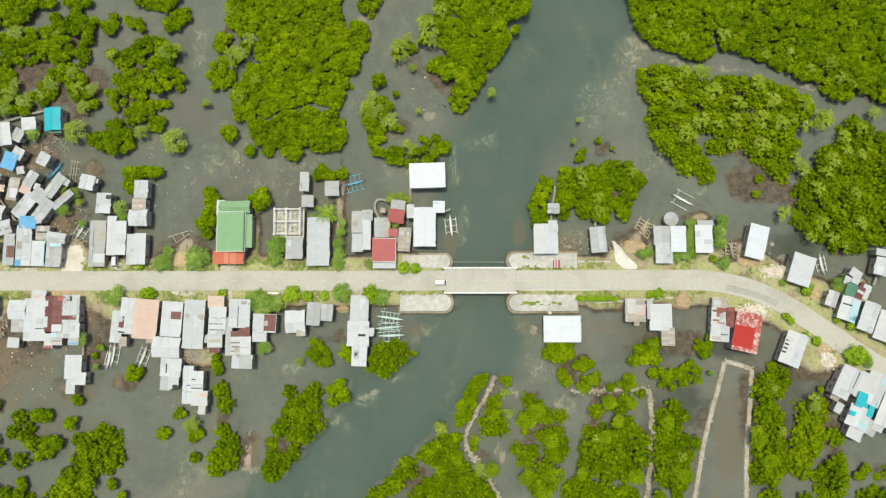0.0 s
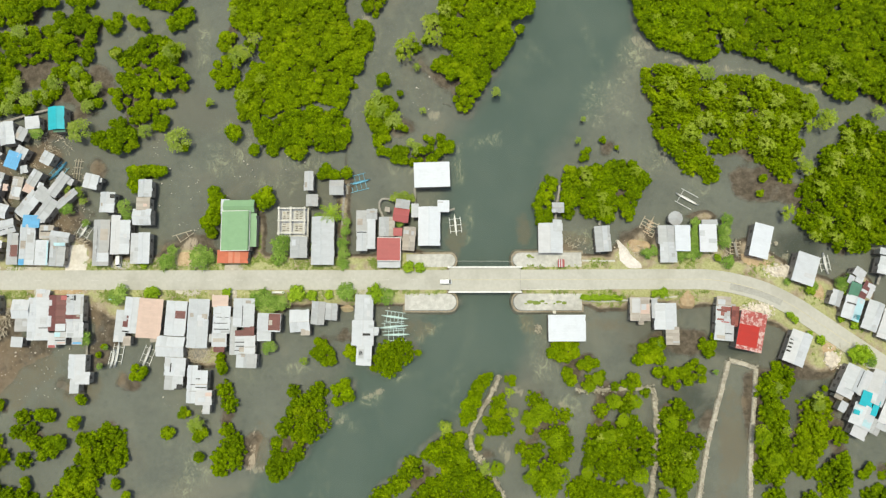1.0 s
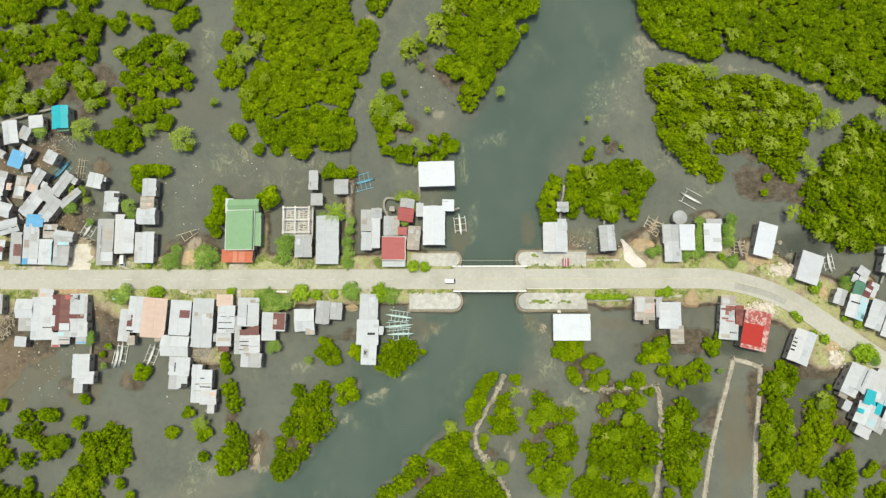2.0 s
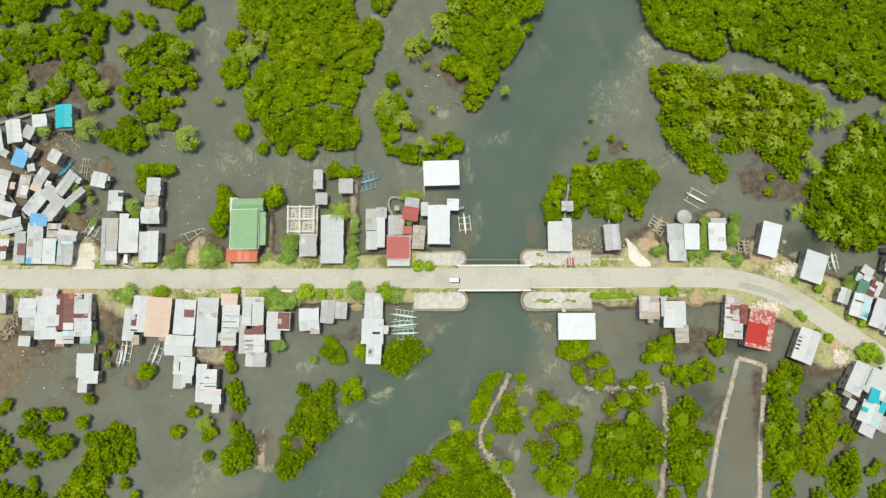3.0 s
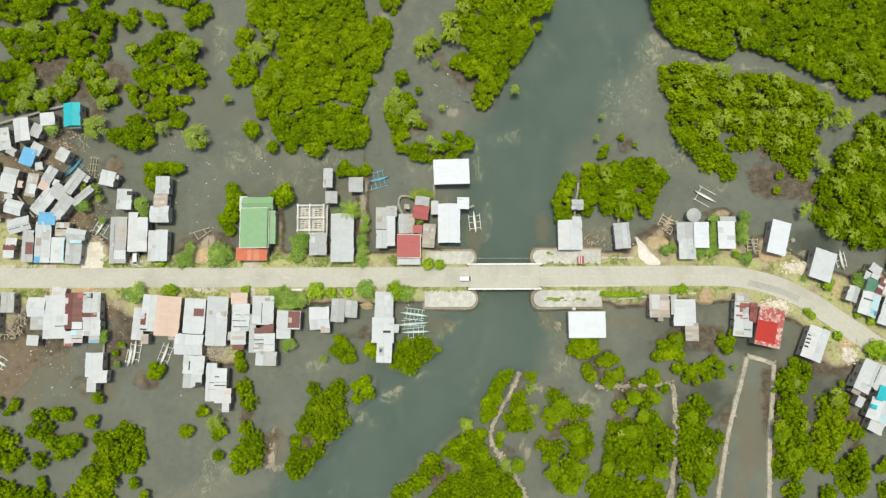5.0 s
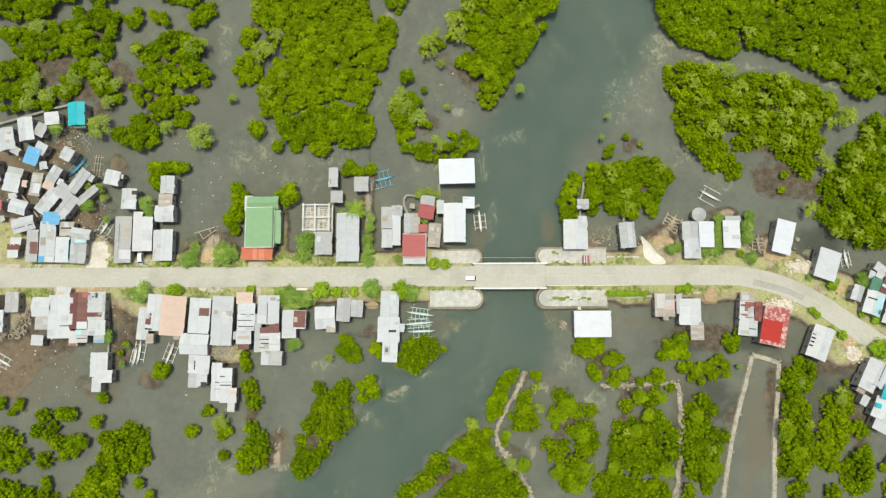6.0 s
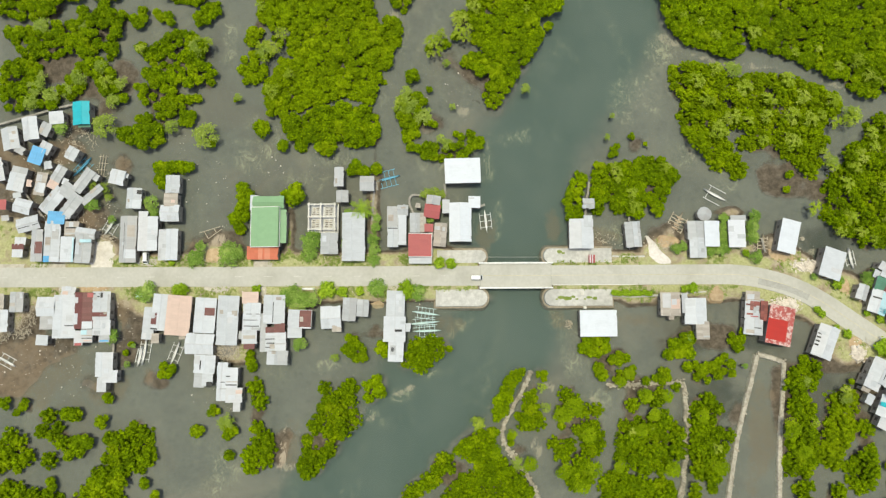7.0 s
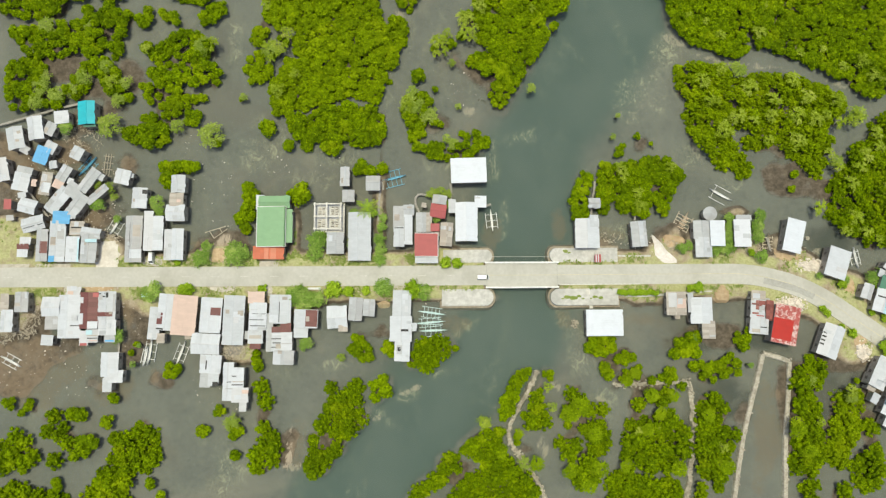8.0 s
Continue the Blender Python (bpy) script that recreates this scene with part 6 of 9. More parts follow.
def dyke(pts, half, high, label, name="dyke", mat=None, wobble=0.06):
    CLEAR_LINES.append((pts, half))
    line = smooth_line(pts, 1.5)
    line = [p + Vector((rng.uniform(-wobble, wobble), rng.uniform(-wobble, wobble))) for p in line]
    v, f = ribbon(line, [(half * 2.0, -1.2), (half, high), (half * 0.3, high + 0.08), (-half * 0.4, high + 0.05), (-half, high), (-half * 2.0, -1.2)])
    if mat is None:
        for p in line:
            for _ in range(3 if wobble < 0.1 else 6):
                k, s = len(v), rng.uniform(0.12, 0.34 + wobble)
                o = Vector((p.x + rng.uniform(-1.1, 1.1) * half, p.y + rng.uniform(-1.1, 1.1) * half + rng.uniform(-0.7, 0.7), high - 0.08))
                v += [tuple(o + Vector(c) * s) for c in CORE_V * rng.uniform(0.7, 1.2, (len(CORE_V), 1))]
                f += [tuple(k + i for i in t) for t in CORE_F.tolist()]
    tagged(new(name, mesh_from(name, v, f, mat or (M_DYKE if wobble < 0.1 else M_BANK))), label, "dyke", kind="structure")

# ---- footbridges, piles, frame building, vehicles ----


def footbridge(pts, half=0.32, z=1.1):
    """A narrow plank walkway on posts."""
    line = smooth_line(pts, 1.4)
    mid = sum(line, Vector((0, 0))) / len(line)
    h = empty("footbridge", pose(mid.x, mid.y, 0), "narrow grey plank footbridge on thin posts over the water", "footbridge")
    v, f = ribbon([p - mid for p in line], [(half, z - 0.06), (half, z), (-half, z), (-half, z - 0.06)])
    part("deck", (v, f, M_PLANK), h)
    post = bar_mesh("post", (0, 0, -1.4), (0, 0, z - 0.02), 0.07, M_POST)
    for p in line[::2]:
        for s in (-half, half):
            part("post", post, h, m=pose(p.x - mid.x + s * 0.7, p.y - mid.y, 0))


def sticks(x, y, rx, ry, n, label, long=1.6, spread=3.14):
    """A loose pile of poles and driftwood."""
    b = Build()
    for _ in range(n):
        w, d, t = rng.uniform(0, 6.28), math.sqrt(rng.uniform(0, 1)), rng.uniform(-spread, spread)
        px, py = rx * d * math.cos(w), ry * d * math.sin(w)
        k = long * rng.uniform(0.3, 1.0) / 2
        zz = rng.uniform(0.0, 0.25)
        b.bar((px - k * math.cos(t), py - k * math.sin(t), zz), (px + k * math.cos(t), py + k * math.sin(t), zz + rng.uniform(-0.1, 0.2)), rng.uniform(0.04, 0.09), 4)
    ob = new("driftwood_pile", mesh_from("driftwood_pile", *b.data(M_BAMBOO)))
    ob.matrix_basis = pose(x, y, max(0.0, ground_at(x, y)))
    tagged(ob, label, "driftwood", kind="stuff")


def litter(x, y, rx, ry, n):
    """Small pale scraps scattered on the mud."""
    b = Build()
    for _ in range(n):
        w, d = rng.uniform(0, 6.28), math.sqrt(rng.uniform(0, 1))
        px, py, s = x + rx * d * math.cos(w), y + ry * d * math.sin(w), rng.choice((0.06, 0.09, 0.12, 0.16, 0.32))
        base = len(b.v)
        q = Euler((rng.uniform(0, 3), rng.uniform(0, 3), rng.uniform(0, 3))).to_matrix()
        z = max(0.0, ground_at(px, py)) + 0.03
        b.v += [tuple(Vector((px, py, z)) + q @ Vector((c[0], c[1], c[2] * 0.5)) * s) for c in CORE_V]
        b.f += [tuple(base + i for i in t) for t in CORE_F.tolist()]
    tagged(new("litter", mesh_from("litter", b.v, b.f, M_RUBBLE)), "small pale scraps scattered over the mud", "litter", kind="stuff")


def stakes(pts, step=0.8):
    """A row of short dark stakes standing in the shallows."""
    line = smooth_line(pts, step)
    mid = sum(line, Vector((0, 0))) / len(line)
    h = empty("stake_row", pose(mid.x, mid.y, 0), "row of short dark wooden stakes in the shallows", "stakes")
    mesh = bar_mesh("stake", (0, 0, -0.8), (0.05, 0.03, 0.75), 0.13, M_BARK, 5, 0.10)
    for p in line:
        part("stake", mesh, h, m=pose(p.x - mid.x + rng.uniform(-0.25, 0.25), p.y - mid.y + rng.uniform(-0.25, 0.25), 0))


def pole_frame(bars):
    """A few long pale poles lashed across each other on the mud."""
    x, y = bars[0][0], bars[0][1]
    z = max(0.0, ground_at(x, y))
    h = empty("pole_frame", pose(x, y, z), "bleached bamboo poles lashed into an open frame on the mud", "poles")
    for k, (ax, ay, bx, by) in enumerate(bars):
        part("pole", bar_mesh("pole", (ax - x, ay - y, 0.12 + 0.1 * k), (bx - x, by - y, 0.15 + 0.1 * k), 0.14, M_BAMBOO), h)


def frame_building(x, y, w, l):
    """An unfinished two-bay concrete frame without a roof."""
    h = empty("unfinished_building", pose(x, y, -0.8), "unfinished roofless white concrete frame with cross beams", "building")
    top = 4.8
    xs, ys = (-w / 2, -0.04 * w, w / 2), (-l / 2, 0.0, l / 2)
    for px in xs:
        for py in ys:
            p = Build()
            p.box(px - 0.2, px + 0.2, py - 0.2, py + 0.2, -0.6, top - 0.25)
            part("column", p.data(M_CREAM), h)
    for px in xs:
        p = Build()
        p.box(px - 0.22, px + 0.22, -l / 2 - 0.5, l / 2 + 0.5, top - 0.25, top)
        part("beam", p.data(M_CREAM), h)
    for py in ys:
        p = Build()
        p.box(-w / 2 - 0.4, w / 2 + 0.4, py - 0.2, py + 0.2, top - 0.27, top - 0.03)
        part("cross_beam", p.data(M_CREAM), h)
    fl = Build()
    fl.box(-w / 2 - 0.6, w / 2 + 0.9, -l / 2 - 1.0, l / 2, 2.6, 2.75)
    part("floor_slab", fl.data(M_BLOCK), h)
    curb = Build()
    curb.box(w / 2 + 0.55, w / 2 + 0.85, -l / 2 - 0.9, l / 2 + 0.3, 2.75, 3.0)
    curb.box(-w / 2, w / 2 + 0.55, -l / 2 - 0.9, -l / 2 - 0.6, 2.75, 3.0)
    part("kerb", curb.data(M_CREAM), h)
    for bx in (-0.27 * w, 0.23 * w):
        for by in (-0.25 * l, 0.25 * l):
            for row in (-0.95, -0.3, 0.35, 0.95):
                for side in (-0.62, 0.62):
                    a, b, t = bx + side + rng.uniform(-0.15, 0.15), by + row + rng.uniform(-0.12, 0.12), rng.uniform(-0.2, 0.2)
                    reach = rng.uniform(0.3, 0.5)
                    part("timber", bar_mesh("timber", (a - reach * math.cos(t), b - reach * math.sin(t), 2.9), (a + reach * math.cos(t), b + reach * math.sin(t), 2.95), 0.12, M_POST if rng.uniform() < 0.75 else M_BAMBOO), h)


def van(x, y, rot, label, z):
    """A small white van."""
    h = empty("van", pose(x, y, z, 0, 0, rot), label, "van")
    sec = [(-1.75, 0.62, 0.35, 1.55), (-1.68, 0.68, 0.32, 1.72), (-0.9, 0.70, 0.32, 1.80), (0.7, 0.70, 0.32, 1.78), (0.95, 0.68, 0.32, 1.70), (1.45, 0.66, 0.32, 1.02), (1.72, 0.60, 0.36, 0.90), (1.76, 0.52, 0.42, 0.75)]
    v, f = [], []
    for px, half, lo, hi in sec:
        v += [(px, -half, lo), (px, -half, (lo + hi) / 2), (px, -half * 0.9, hi - 0.08), (px, -half * 0.75, hi), (px, half * 0.75, hi), (px, half * 0.9, hi - 0.08), (px, half, (lo + hi) / 2), (px, half, lo)]
    for i in range(len(sec) - 1):
        for k in range(8):
            j = (k + 1) % 8
            f.append((i * 8 + k, (i + 1) * 8 + k, (i + 1) * 8 + j, i * 8 + j))
    f += [tuple(range(8)), tuple(reversed(range((len(sec) - 1) * 8, len(sec) * 8)))]
    part("body", (v, f, M_CARWHITE), h)
    g = Build()
    g.hexa([(1.0, -0.55, 1.66), (1.42, -0.58, 1.08), (1.42, 0.58, 1.08), (1.0, 0.55, 1.66), (1.03, -0.55, 1.70), (1.45, -0.58, 1.12), (1.45, 0.58, 1.12), (1.03, 0.55, 1.70)])
    part("windscreen", g.data(M_GLASS), h)
    for s in (-1, 1):
        g = Build()
        g.box(-1.3, 0.8, *sorted((s * 0.66, s * 0.715)), 1.15, 1.55)
        part("side_window", g.data(M_GLASS), h)
        for px in (-1.1, 1.15):
            wheel = part("wheel", bar_mesh("wheel", (px, s * 0.52, 0.28), (px, s * 0.70, 0.28), 0.28, M_RUBBER, 14), h)
            part("rim", bar_mesh("rim", (px, s * 0.69, 0.28), (px, s * 0.72, 0.28), 0.16, M_WHITE, 10), wheel)


def pavilion(x, y, r):
    """A small round-roofed hut."""
    h = empty("round_hut", pose(x, y, -0.9), "small round hut with a grey conical metal roof", "hut")
    n = 12
    for k in range(n):
        a, b = 2 * math.pi * k / n, 2 * math.pi * (k + 1) / n
        v = [(0, 0, 5.2), (r * math.cos(a), r * math.sin(a), 4.2), (r * math.cos(b), r * math.sin(b), 4.2), (0, 0, 5.14), (r * math.cos(a), r * math.sin(a), 4.14), (r * math.cos(b), r * math.sin(b), 4.14)]
        part("roof_panel", (v, [(0, 1, 2), (5, 4, 3), (1, 4, 5, 2), (0, 3, 4, 1), (0, 2, 5, 3)], ROOF["grey"]), h)
    part("wall", bar_mesh("wall", (0, 0, 1.8), (0, 0, 4.2), r * 0.85, M_WALL, 12), h)
    for k in range(5):
        w = 1.2566 * k
        part("stilt", bar_mesh("stilt", (r * 0.7 * math.cos(w), r * 0.7 * math.sin(w), -0.4), (r * 0.7 * math.cos(w), r * 0.7 * math.sin(w), 1.8), 0.1, M_POST), h)


def tub(x, y, r):
    """A round float in the water."""
    h = empty("fish_float", pose(x, y, 0), "round weathered tan float lying in the water", "float")
    part("drum", bar_mesh("drum", (0, 0, -0.3), (0, 0, 0.45), r, M_GRAVEL, 16, r * 0.92), h)
    part("rim", bar_mesh("rim", (0, 0, 0.40), (0, 0, 0.52), r * 1.05, M_BANK, 16), h)


M_CREAM = plain_material("cream_concrete", (0.56, 0.54, 0.48), (0.68, 0.66, 0.61), 1.2)
M_CARWHITE = plain_material("white_car_paint", (0.72, 0.73, 0.74), (0.76, 0.77, 0.78), 3.0, 0.3, 0.0, 0.5)
M_GLASS = plain_material("dark_window_glass", (0.02, 0.025, 0.03), (0.03, 0.035, 0.04), 3.0, 0.08, 0.0, 0.5)


def spread(pts, mat, name, label):
    """Gravel, sand or packed earth lying on the ground inside a ragged outline."""
    ring = smooth_line(pts + pts[:1], 1.0)[:-1]
    mid = sum(ring, Vector((0, 0))) / len(ring)
    n, rings = len(ring), 6
    wob = [rng.uniform(-0.10, 0.07) for _ in ring]
    v, f = [], []
    for i in range(rings):
        d = i / (rings - 1)
        for p, w in zip(ring, wob):
            q = mid + (p - mid) * d * (1 + w * d)
            v.append((q.x, q.y, ground_at(q.x, q.y) + (0.10 if i < rings - 1 else -0.15)))
    for i in range(rings - 1):
        for k in range(n):
            j = (k + 1) % n
            f.append((i * n + k, (i + 1) * n + k, (i + 1) * n + j, i * n + j))
    tagged(new(name, mesh_from(name, v, f, mat)), label, name.split("_")[-1], kind="stuff")


def palm(x, y, r):
    """A coconut palm seen by its star of drooping fronds."""
    z = ground_at(x, y)
    t = empty("coconut_palm", pose(x, y, z), "light yellow-green coconut palm among the houses", "palm tree")
    b = Build()
    for k in range(6):
        b.bar((0.05 * k * k * 0.3, 0, 0.9 * k - 0.4), (0.05 * (k + 1) ** 2 * 0.3, 0, 0.9 * (k + 1) - 0.4), 0.17 - 0.012 * k, 7, 0.165 - 0.012 * k)
    part("trunk", b.data(M_BARK), t)
    v, f = [], []
    for i in range(13):
        d = (i + 1) / 13
        px, pz, s = r * d, 0.75 * d - 1.5 * d * d, 0.6 * math.sin(math.pi * min(1.0, 0.15 + 0.85 * d)) + 0.12
        for side in (-1, 1):
            q = len(v)
            v += [(px, 0, pz), (px + 0.09, 0, pz), (px + s * 0.55 + 0.05, side * s, pz - 0.35 * s), (px + s * 0.5 - 0.05, side * s * 0.95, pz - 0.35 * s)]
            f.append((q, q + 1, q + 2, q + 3) if side > 0 else (q + 3, q + 2, q + 1, q))
    q = len(v)
    for i in range(8):
        d = i / 7
        v += [(r * d, -0.05, 0.75 * d - 1.5 * d * d + 0.02), (r * d, 0.05, 0.75 * d - 1.5 * d * d + 0.02)]
    f += [(q + 2 * i, q + 2 * i + 2, q + 2 * i + 3, q + 2 * i + 1) for i in range(7)]
    frond = mesh_from("frond", v, f, LEAF["lime"])
    for k in range(13):
        s = rng.uniform(0.8, 1.08)
        part("frond", frond, t, m=Matrix.Translation((0.54, 0, 4.9)) @ Matrix.Rotation(0.483 * k + rng.uniform(-0.15, 0.15), 4, "Z") @ Matrix.Rotation(rng.uniform(-0.35, 0.3), 4, "Y") @ Matrix.Diagonal((s, s, s, 1)))


def grass(n):
    """Tufts of grass along the causeway and on the banks."""
    v, f = [], []
    count = 0
    while count < n:
        if rng.uniform() < 0.6:
            x, y = rng.uniform(-172, 75), ROAD_Y + (1 if rng.uniform() < 0.5 else -1) * rng.uniform(3.2, 6.2)
        else:
            e = LAND[int(rng.integers(0, len(LAND)))]
            x, y = e[0] + e[2] * rng.uniform(-0.9, 0.9), e[1] + e[3] * rng.uniform(-0.9, 0.9)
        spot = float(noise_field(np.array([x]), np.array([y]), 0.16, 31)[0])
        z = ground_at(x, y)
        count += 1
        if z < 0.7 or spot < -0.08 + 0.2 * rng.uniform() or (abs(y - ROAD_Y) < 3.1 and x < 78) or abs(x - BRIDGE_X) < 11 or (abs(x - BRIDGE_X) < 32 and abs(y - ROAD_Y) > 4.3):
            continue
        if min(math.hypot(x - p.x, y - p.y) for p in road_line) < 3.1:
            continue
        for _ in range(7):
            a, s, t = rng.uniform(0, 6.28), rng.uniform(0.15, 0.42), rng.uniform(0.2, 1.0)
            cx, cy = x + rng.uniform(-0.45, 0.45), y + rng.uniform(-0.45, 0.45)
            ux, uy = math.cos(a) * s, math.sin(a) * s
            b = len(v)
            v += [(cx - ux, cy - uy, z + 0.02), (cx + uy * 0.4, cy - ux * 0.4, z + 0.1 * t), (cx + ux, cy + uy, z + 0.35 * t), (cx - uy * 0.4, cy + ux * 0.4, z + 0.1 * t)]
            f.append((b, b + 1, b + 2, b + 3))
    tagged(new("grass", mesh_from("grass", v, f, LEAF["grass"])), "short light green grass and weeds along the road verge", "grass", kind="stuff")


grass(5200)
apron(-18.3, -3.4, 9.7, 13.6, True, "pale concrete bank apron beside the bridge")
apron(14.2, 34.8, 9.7, 14.0, False, "pale concrete bank apron beside the bridge")
apron(-18.7, -3.1, -3.4, 1.6, True, "pale concrete bank apron below the bridge")
apron(14.2, 34.7, -3.4, 1.6, False, "pale concrete bank apron below the bridge")
steps = Build()
for k in range(8):
    steps.box(25.5 + 0.15 * k - 0.5, 25.5 + 0.15 * k + 0.5, 1.2 - 0.7 * k - 0.7, 1.2 - 0.7 * k, 0.3, 1.62 - 0.12 * k)
tagged(new("bank_steps", mesh_from("bank_steps", *steps.data(M_CREAM))), "narrow pale concrete steps down the bank apron", "steps", kind="structure")
dyke([(67.4, -60.6), (70.9, -42.9), (75.2, -28.2), (78.1, -18.4)], 0.6, 0.5, "pale narrow earth dyke round a fish pond")
dyke([(78.1, -18.4), (81.7, -19.1), (85.9, -20.6)], 0.6, 0.5, "pale narrow earth dyke round a fish pond")
dyke([(85.9, -20.6), (84.9, -31.4), (83.4, -44.4), (82.5, -60.4)], 0.6, 0.5, "pale narrow earth dyke round a fish pond")
dyke([(9.7, -23.5), (6.8, -29.4), (2.9, -36.0), (1.0, -41.0), (2.3, -45.1), (5.7, -49.9), (9.0, -54.8), (11.9, -61.2)], 0.52, 0.4, "tan footpath bank through the mangroves", wobble=0.25)
dyke([(35.1, -0.4), (41.2, -0.7), (48.0, -0.4), (55.5, 0.1), (63.1, 0.8)], 0.28, 1.25, "low grey concrete retaining wall below the road", "retaining_wall", M_BLOCK, 0.02)
dyke([(68.5, 1.1), (73.1, 0.8), (78.9, 0.1), (83.1, -1.0)], 0.28, 1.25, "low grey concrete retaining wall below the road", "retaining_wall", M_BLOCK, 0.02)
dyke([(35.0, 11.6), (39.8, 11.4), (44.9, 11.5)], 0.25, 1.3, "low grey concrete retaining wall below the road", "retaining_wall", M_BLOCK, 0.02)
dyke([(33.2, -27.3), (40.8, -27.1), (47.4, -26.7), (55.1, -26.7)], 0.5, 0.3, "low tan earth dyke among mangroves", wobble=0.25)
dyke([(55.4, -26.6), (56.0, -34.9), (56.2, -41.4), (55.1, -49.5), (53.6, -60.8)], 0.6, 0.3, "low ragged brown earth dyke among mangroves", wobble=0.38)
heap(93.2, 8.1, 4.7, 2.3, 0.6, M_RUBBLE, "rubble_heap", "pale broken rubble dumped beside the road", 90, 0.4, 0)
heap(86.4, -3.6, 5.6, 2.7, 0.7, M_RUBBLE, "rubble_heap", "pale broken rubble dumped beside the road", 110, 0.4, 0)
heap(107.9, -17.3, 2.9, 3.6, 0.6, M_RUBBLE, "rubble_heap", "pale broken rubble dumped beside the road", 70, 0.4, 0)
heap(66.2, -0.0, 2.8, 3.2, 1.2, M_SAND, "sand_heap", "brown sand heap beside the road", 6, 0.2, 0)
heap(104.8, 1.8, 2.6, 3.3, 0.6, M_SAND, "sand_heap", "brown sand heap beside the road", 6, 0.2, 0)
heap(-81.6, -16.6, 3.3, 1.8, 0.3, M_PLANK, "debris_heap", "pale driftwood and bamboo debris between houses", 120, 0.3, 0)
heap(19.2, -0.9, 1.4, 0.7, 0.1, LEAF["grass"], "grass_patch", "thin grass growing on the concrete apron", 0, 0.1, 0, 1.4)
heap(21.1, -1.2, 1.7, 0.8, 0.1, LEAF["grass"], "grass_patch", "thin grass growing on the concrete apron", 0, 0.1, 0, 1.4)
heap(22.8, -0.7, 1.0, 0.5, 0.1, LEAF["grass"], "grass_patch", "thin grass growing on the concrete apron", 0, 0.1, 0, 1.4)
heap(24.0, -1.4, 0.7, 0.3, 0.1, LEAF["grass"], "grass_patch", "thin grass growing on the concrete apron", 0, 0.1, 0, 1.4)
heap(17.9, -1.4, 0.7, 0.3, 0.1, LEAF["grass"], "grass_patch", "thin grass growing on the concrete apron", 0, 0.1, 0, 1.4)
heap(27.7, -0.9, 1.2, 0.5, 0.1, LEAF["grass"], "grass_patch", "thin grass growing on the concrete apron", 0, 0.1, 0, 1.4)
heap(29.4, -1.2, 1.0, 0.6, 0.1, LEAF["grass"], "grass_patch", "thin grass growing on the concrete apron", 0, 0.1, 0, 1.4)
heap(26.4, -1.4, 0.5, 0.3, 0.1, LEAF["grass"], "grass_patch", "thin grass growing on the concrete apron", 0, 0.1, 0, 1.4)
heap(19.0, 13.0, 1.0, 0.7, 0.1, LEAF["grass"], "grass_patch", "thin grass growing on the concrete apron", 0, 0.1, 0, 1.4)
heap(20.1, 12.6, 0.7, 0.4, 0.1, LEAF["grass"], "grass_patch", "thin grass growing on the concrete apron", 0, 0.1, 0, 1.4)
heap(52.2, 16.2, 4.1, 2.0, 0.3, M_SAND, "sand_heap", "orange sand spread along the shore", 8, 0.2, 0)
heap(88.4, 11.6, 4.3, 1.5, 0.3, M_SAND, "sand_heap", "orange sand spread along the shore", 8, 0.2, -25)
heap(107.4, -18.1, 1.6, 1.6, 0.3, M_SAND, "sand_heap", "brown sand heap beside the road", 4, 0.2, 0)
spread([(45.6, 18.9), (47.9, 16.7), (50.0, 13.4), (53.4, 9.8), (52.2, 8.4), (48.9, 9.0), (46.2, 11.5), (45.8, 15.0)], M_CHALK, "gravel_spread", "white spread gravel running down to the shore")
spread([(48.9, 16.7), (52.1, 16.5), (53.1, 14.8), (50.3, 13.9)], M_SAND, "sand_spread", "orange sand spread along the shore")
spread([(-124.7, 16.7), (-121.5, 17.5), (-118.0, 16.6), (-117.4, 8.5), (-124.6, 8.5)], M_GRAVEL, "sandy_yard", "pale sandy yard between two houses")
spread([(-74.5, 10.6), (-69.0, 10.7), (-68.4, 8.6), (-74.9, 8.6)], M_DRIVE, "driveway", "pale packed earth driveway up to the porch")
spread([(-134.0, 3.3), (-129.7, 3.3), (-129.5, -0.2), (-133.4, -0.2)], M_DRIVE, "driveway", "pale packed earth driveway beside the road")
spread([(-72.8, 2.9), (-70.3, 2.9), (-70.3, -0.0), (-72.4, -0.0)], M_DRIVE, "driveway", "pale packed earth driveway beside the road")
spread([(-90.1, 2.9), (-80.9, 2.9), (-81.2, 1.5), (-84.7, 0.8), (-89.3, 1.7)], M_DRIVE, "driveway", "pale packed earth driveway beside the road")
spread([(-33.7, 3.1), (-29.5, 3.1), (-29.5, 1.2), (-33.7, 1.2)], M_DRIVE, "driveway", "pale packed earth driveway beside the road")
spread([(-128.6, 3.1), (-118.9, 3.1), (-119.2, 1.5), (-127.8, 1.5)], M_SAND, "sand_spread", "brown earth strip between road and houses")
spread([(-110.4, 12.0), (-104.4, 12.0), (-104.2, 9.2), (-109.9, 9.2)], M_DRIVE, "driveway", "pale packed earth driveway beside the road")
spread([(-88.8, 14.8), (-84.5, 14.4), (-85.1, 10.6), (-88.2, 9.5), (-89.7, 11.3)], M_SAND, "sand_spread", "tan sand path down to the water")
spread([(82.3, 14.0), (86.9, 12.8), (89.3, 10.8), (86.8, 9.2), (82.9, 10.9)], M_SAND, "sand_spread", "orange sand spread along the shore")
spread([(105.5, -12.8), (108.5, -12.8), (109.3, -15.1), (106.9, -16.8), (104.7, -15.2)], M_SAND, "sand_spread", "brown sand dumped beside the road")
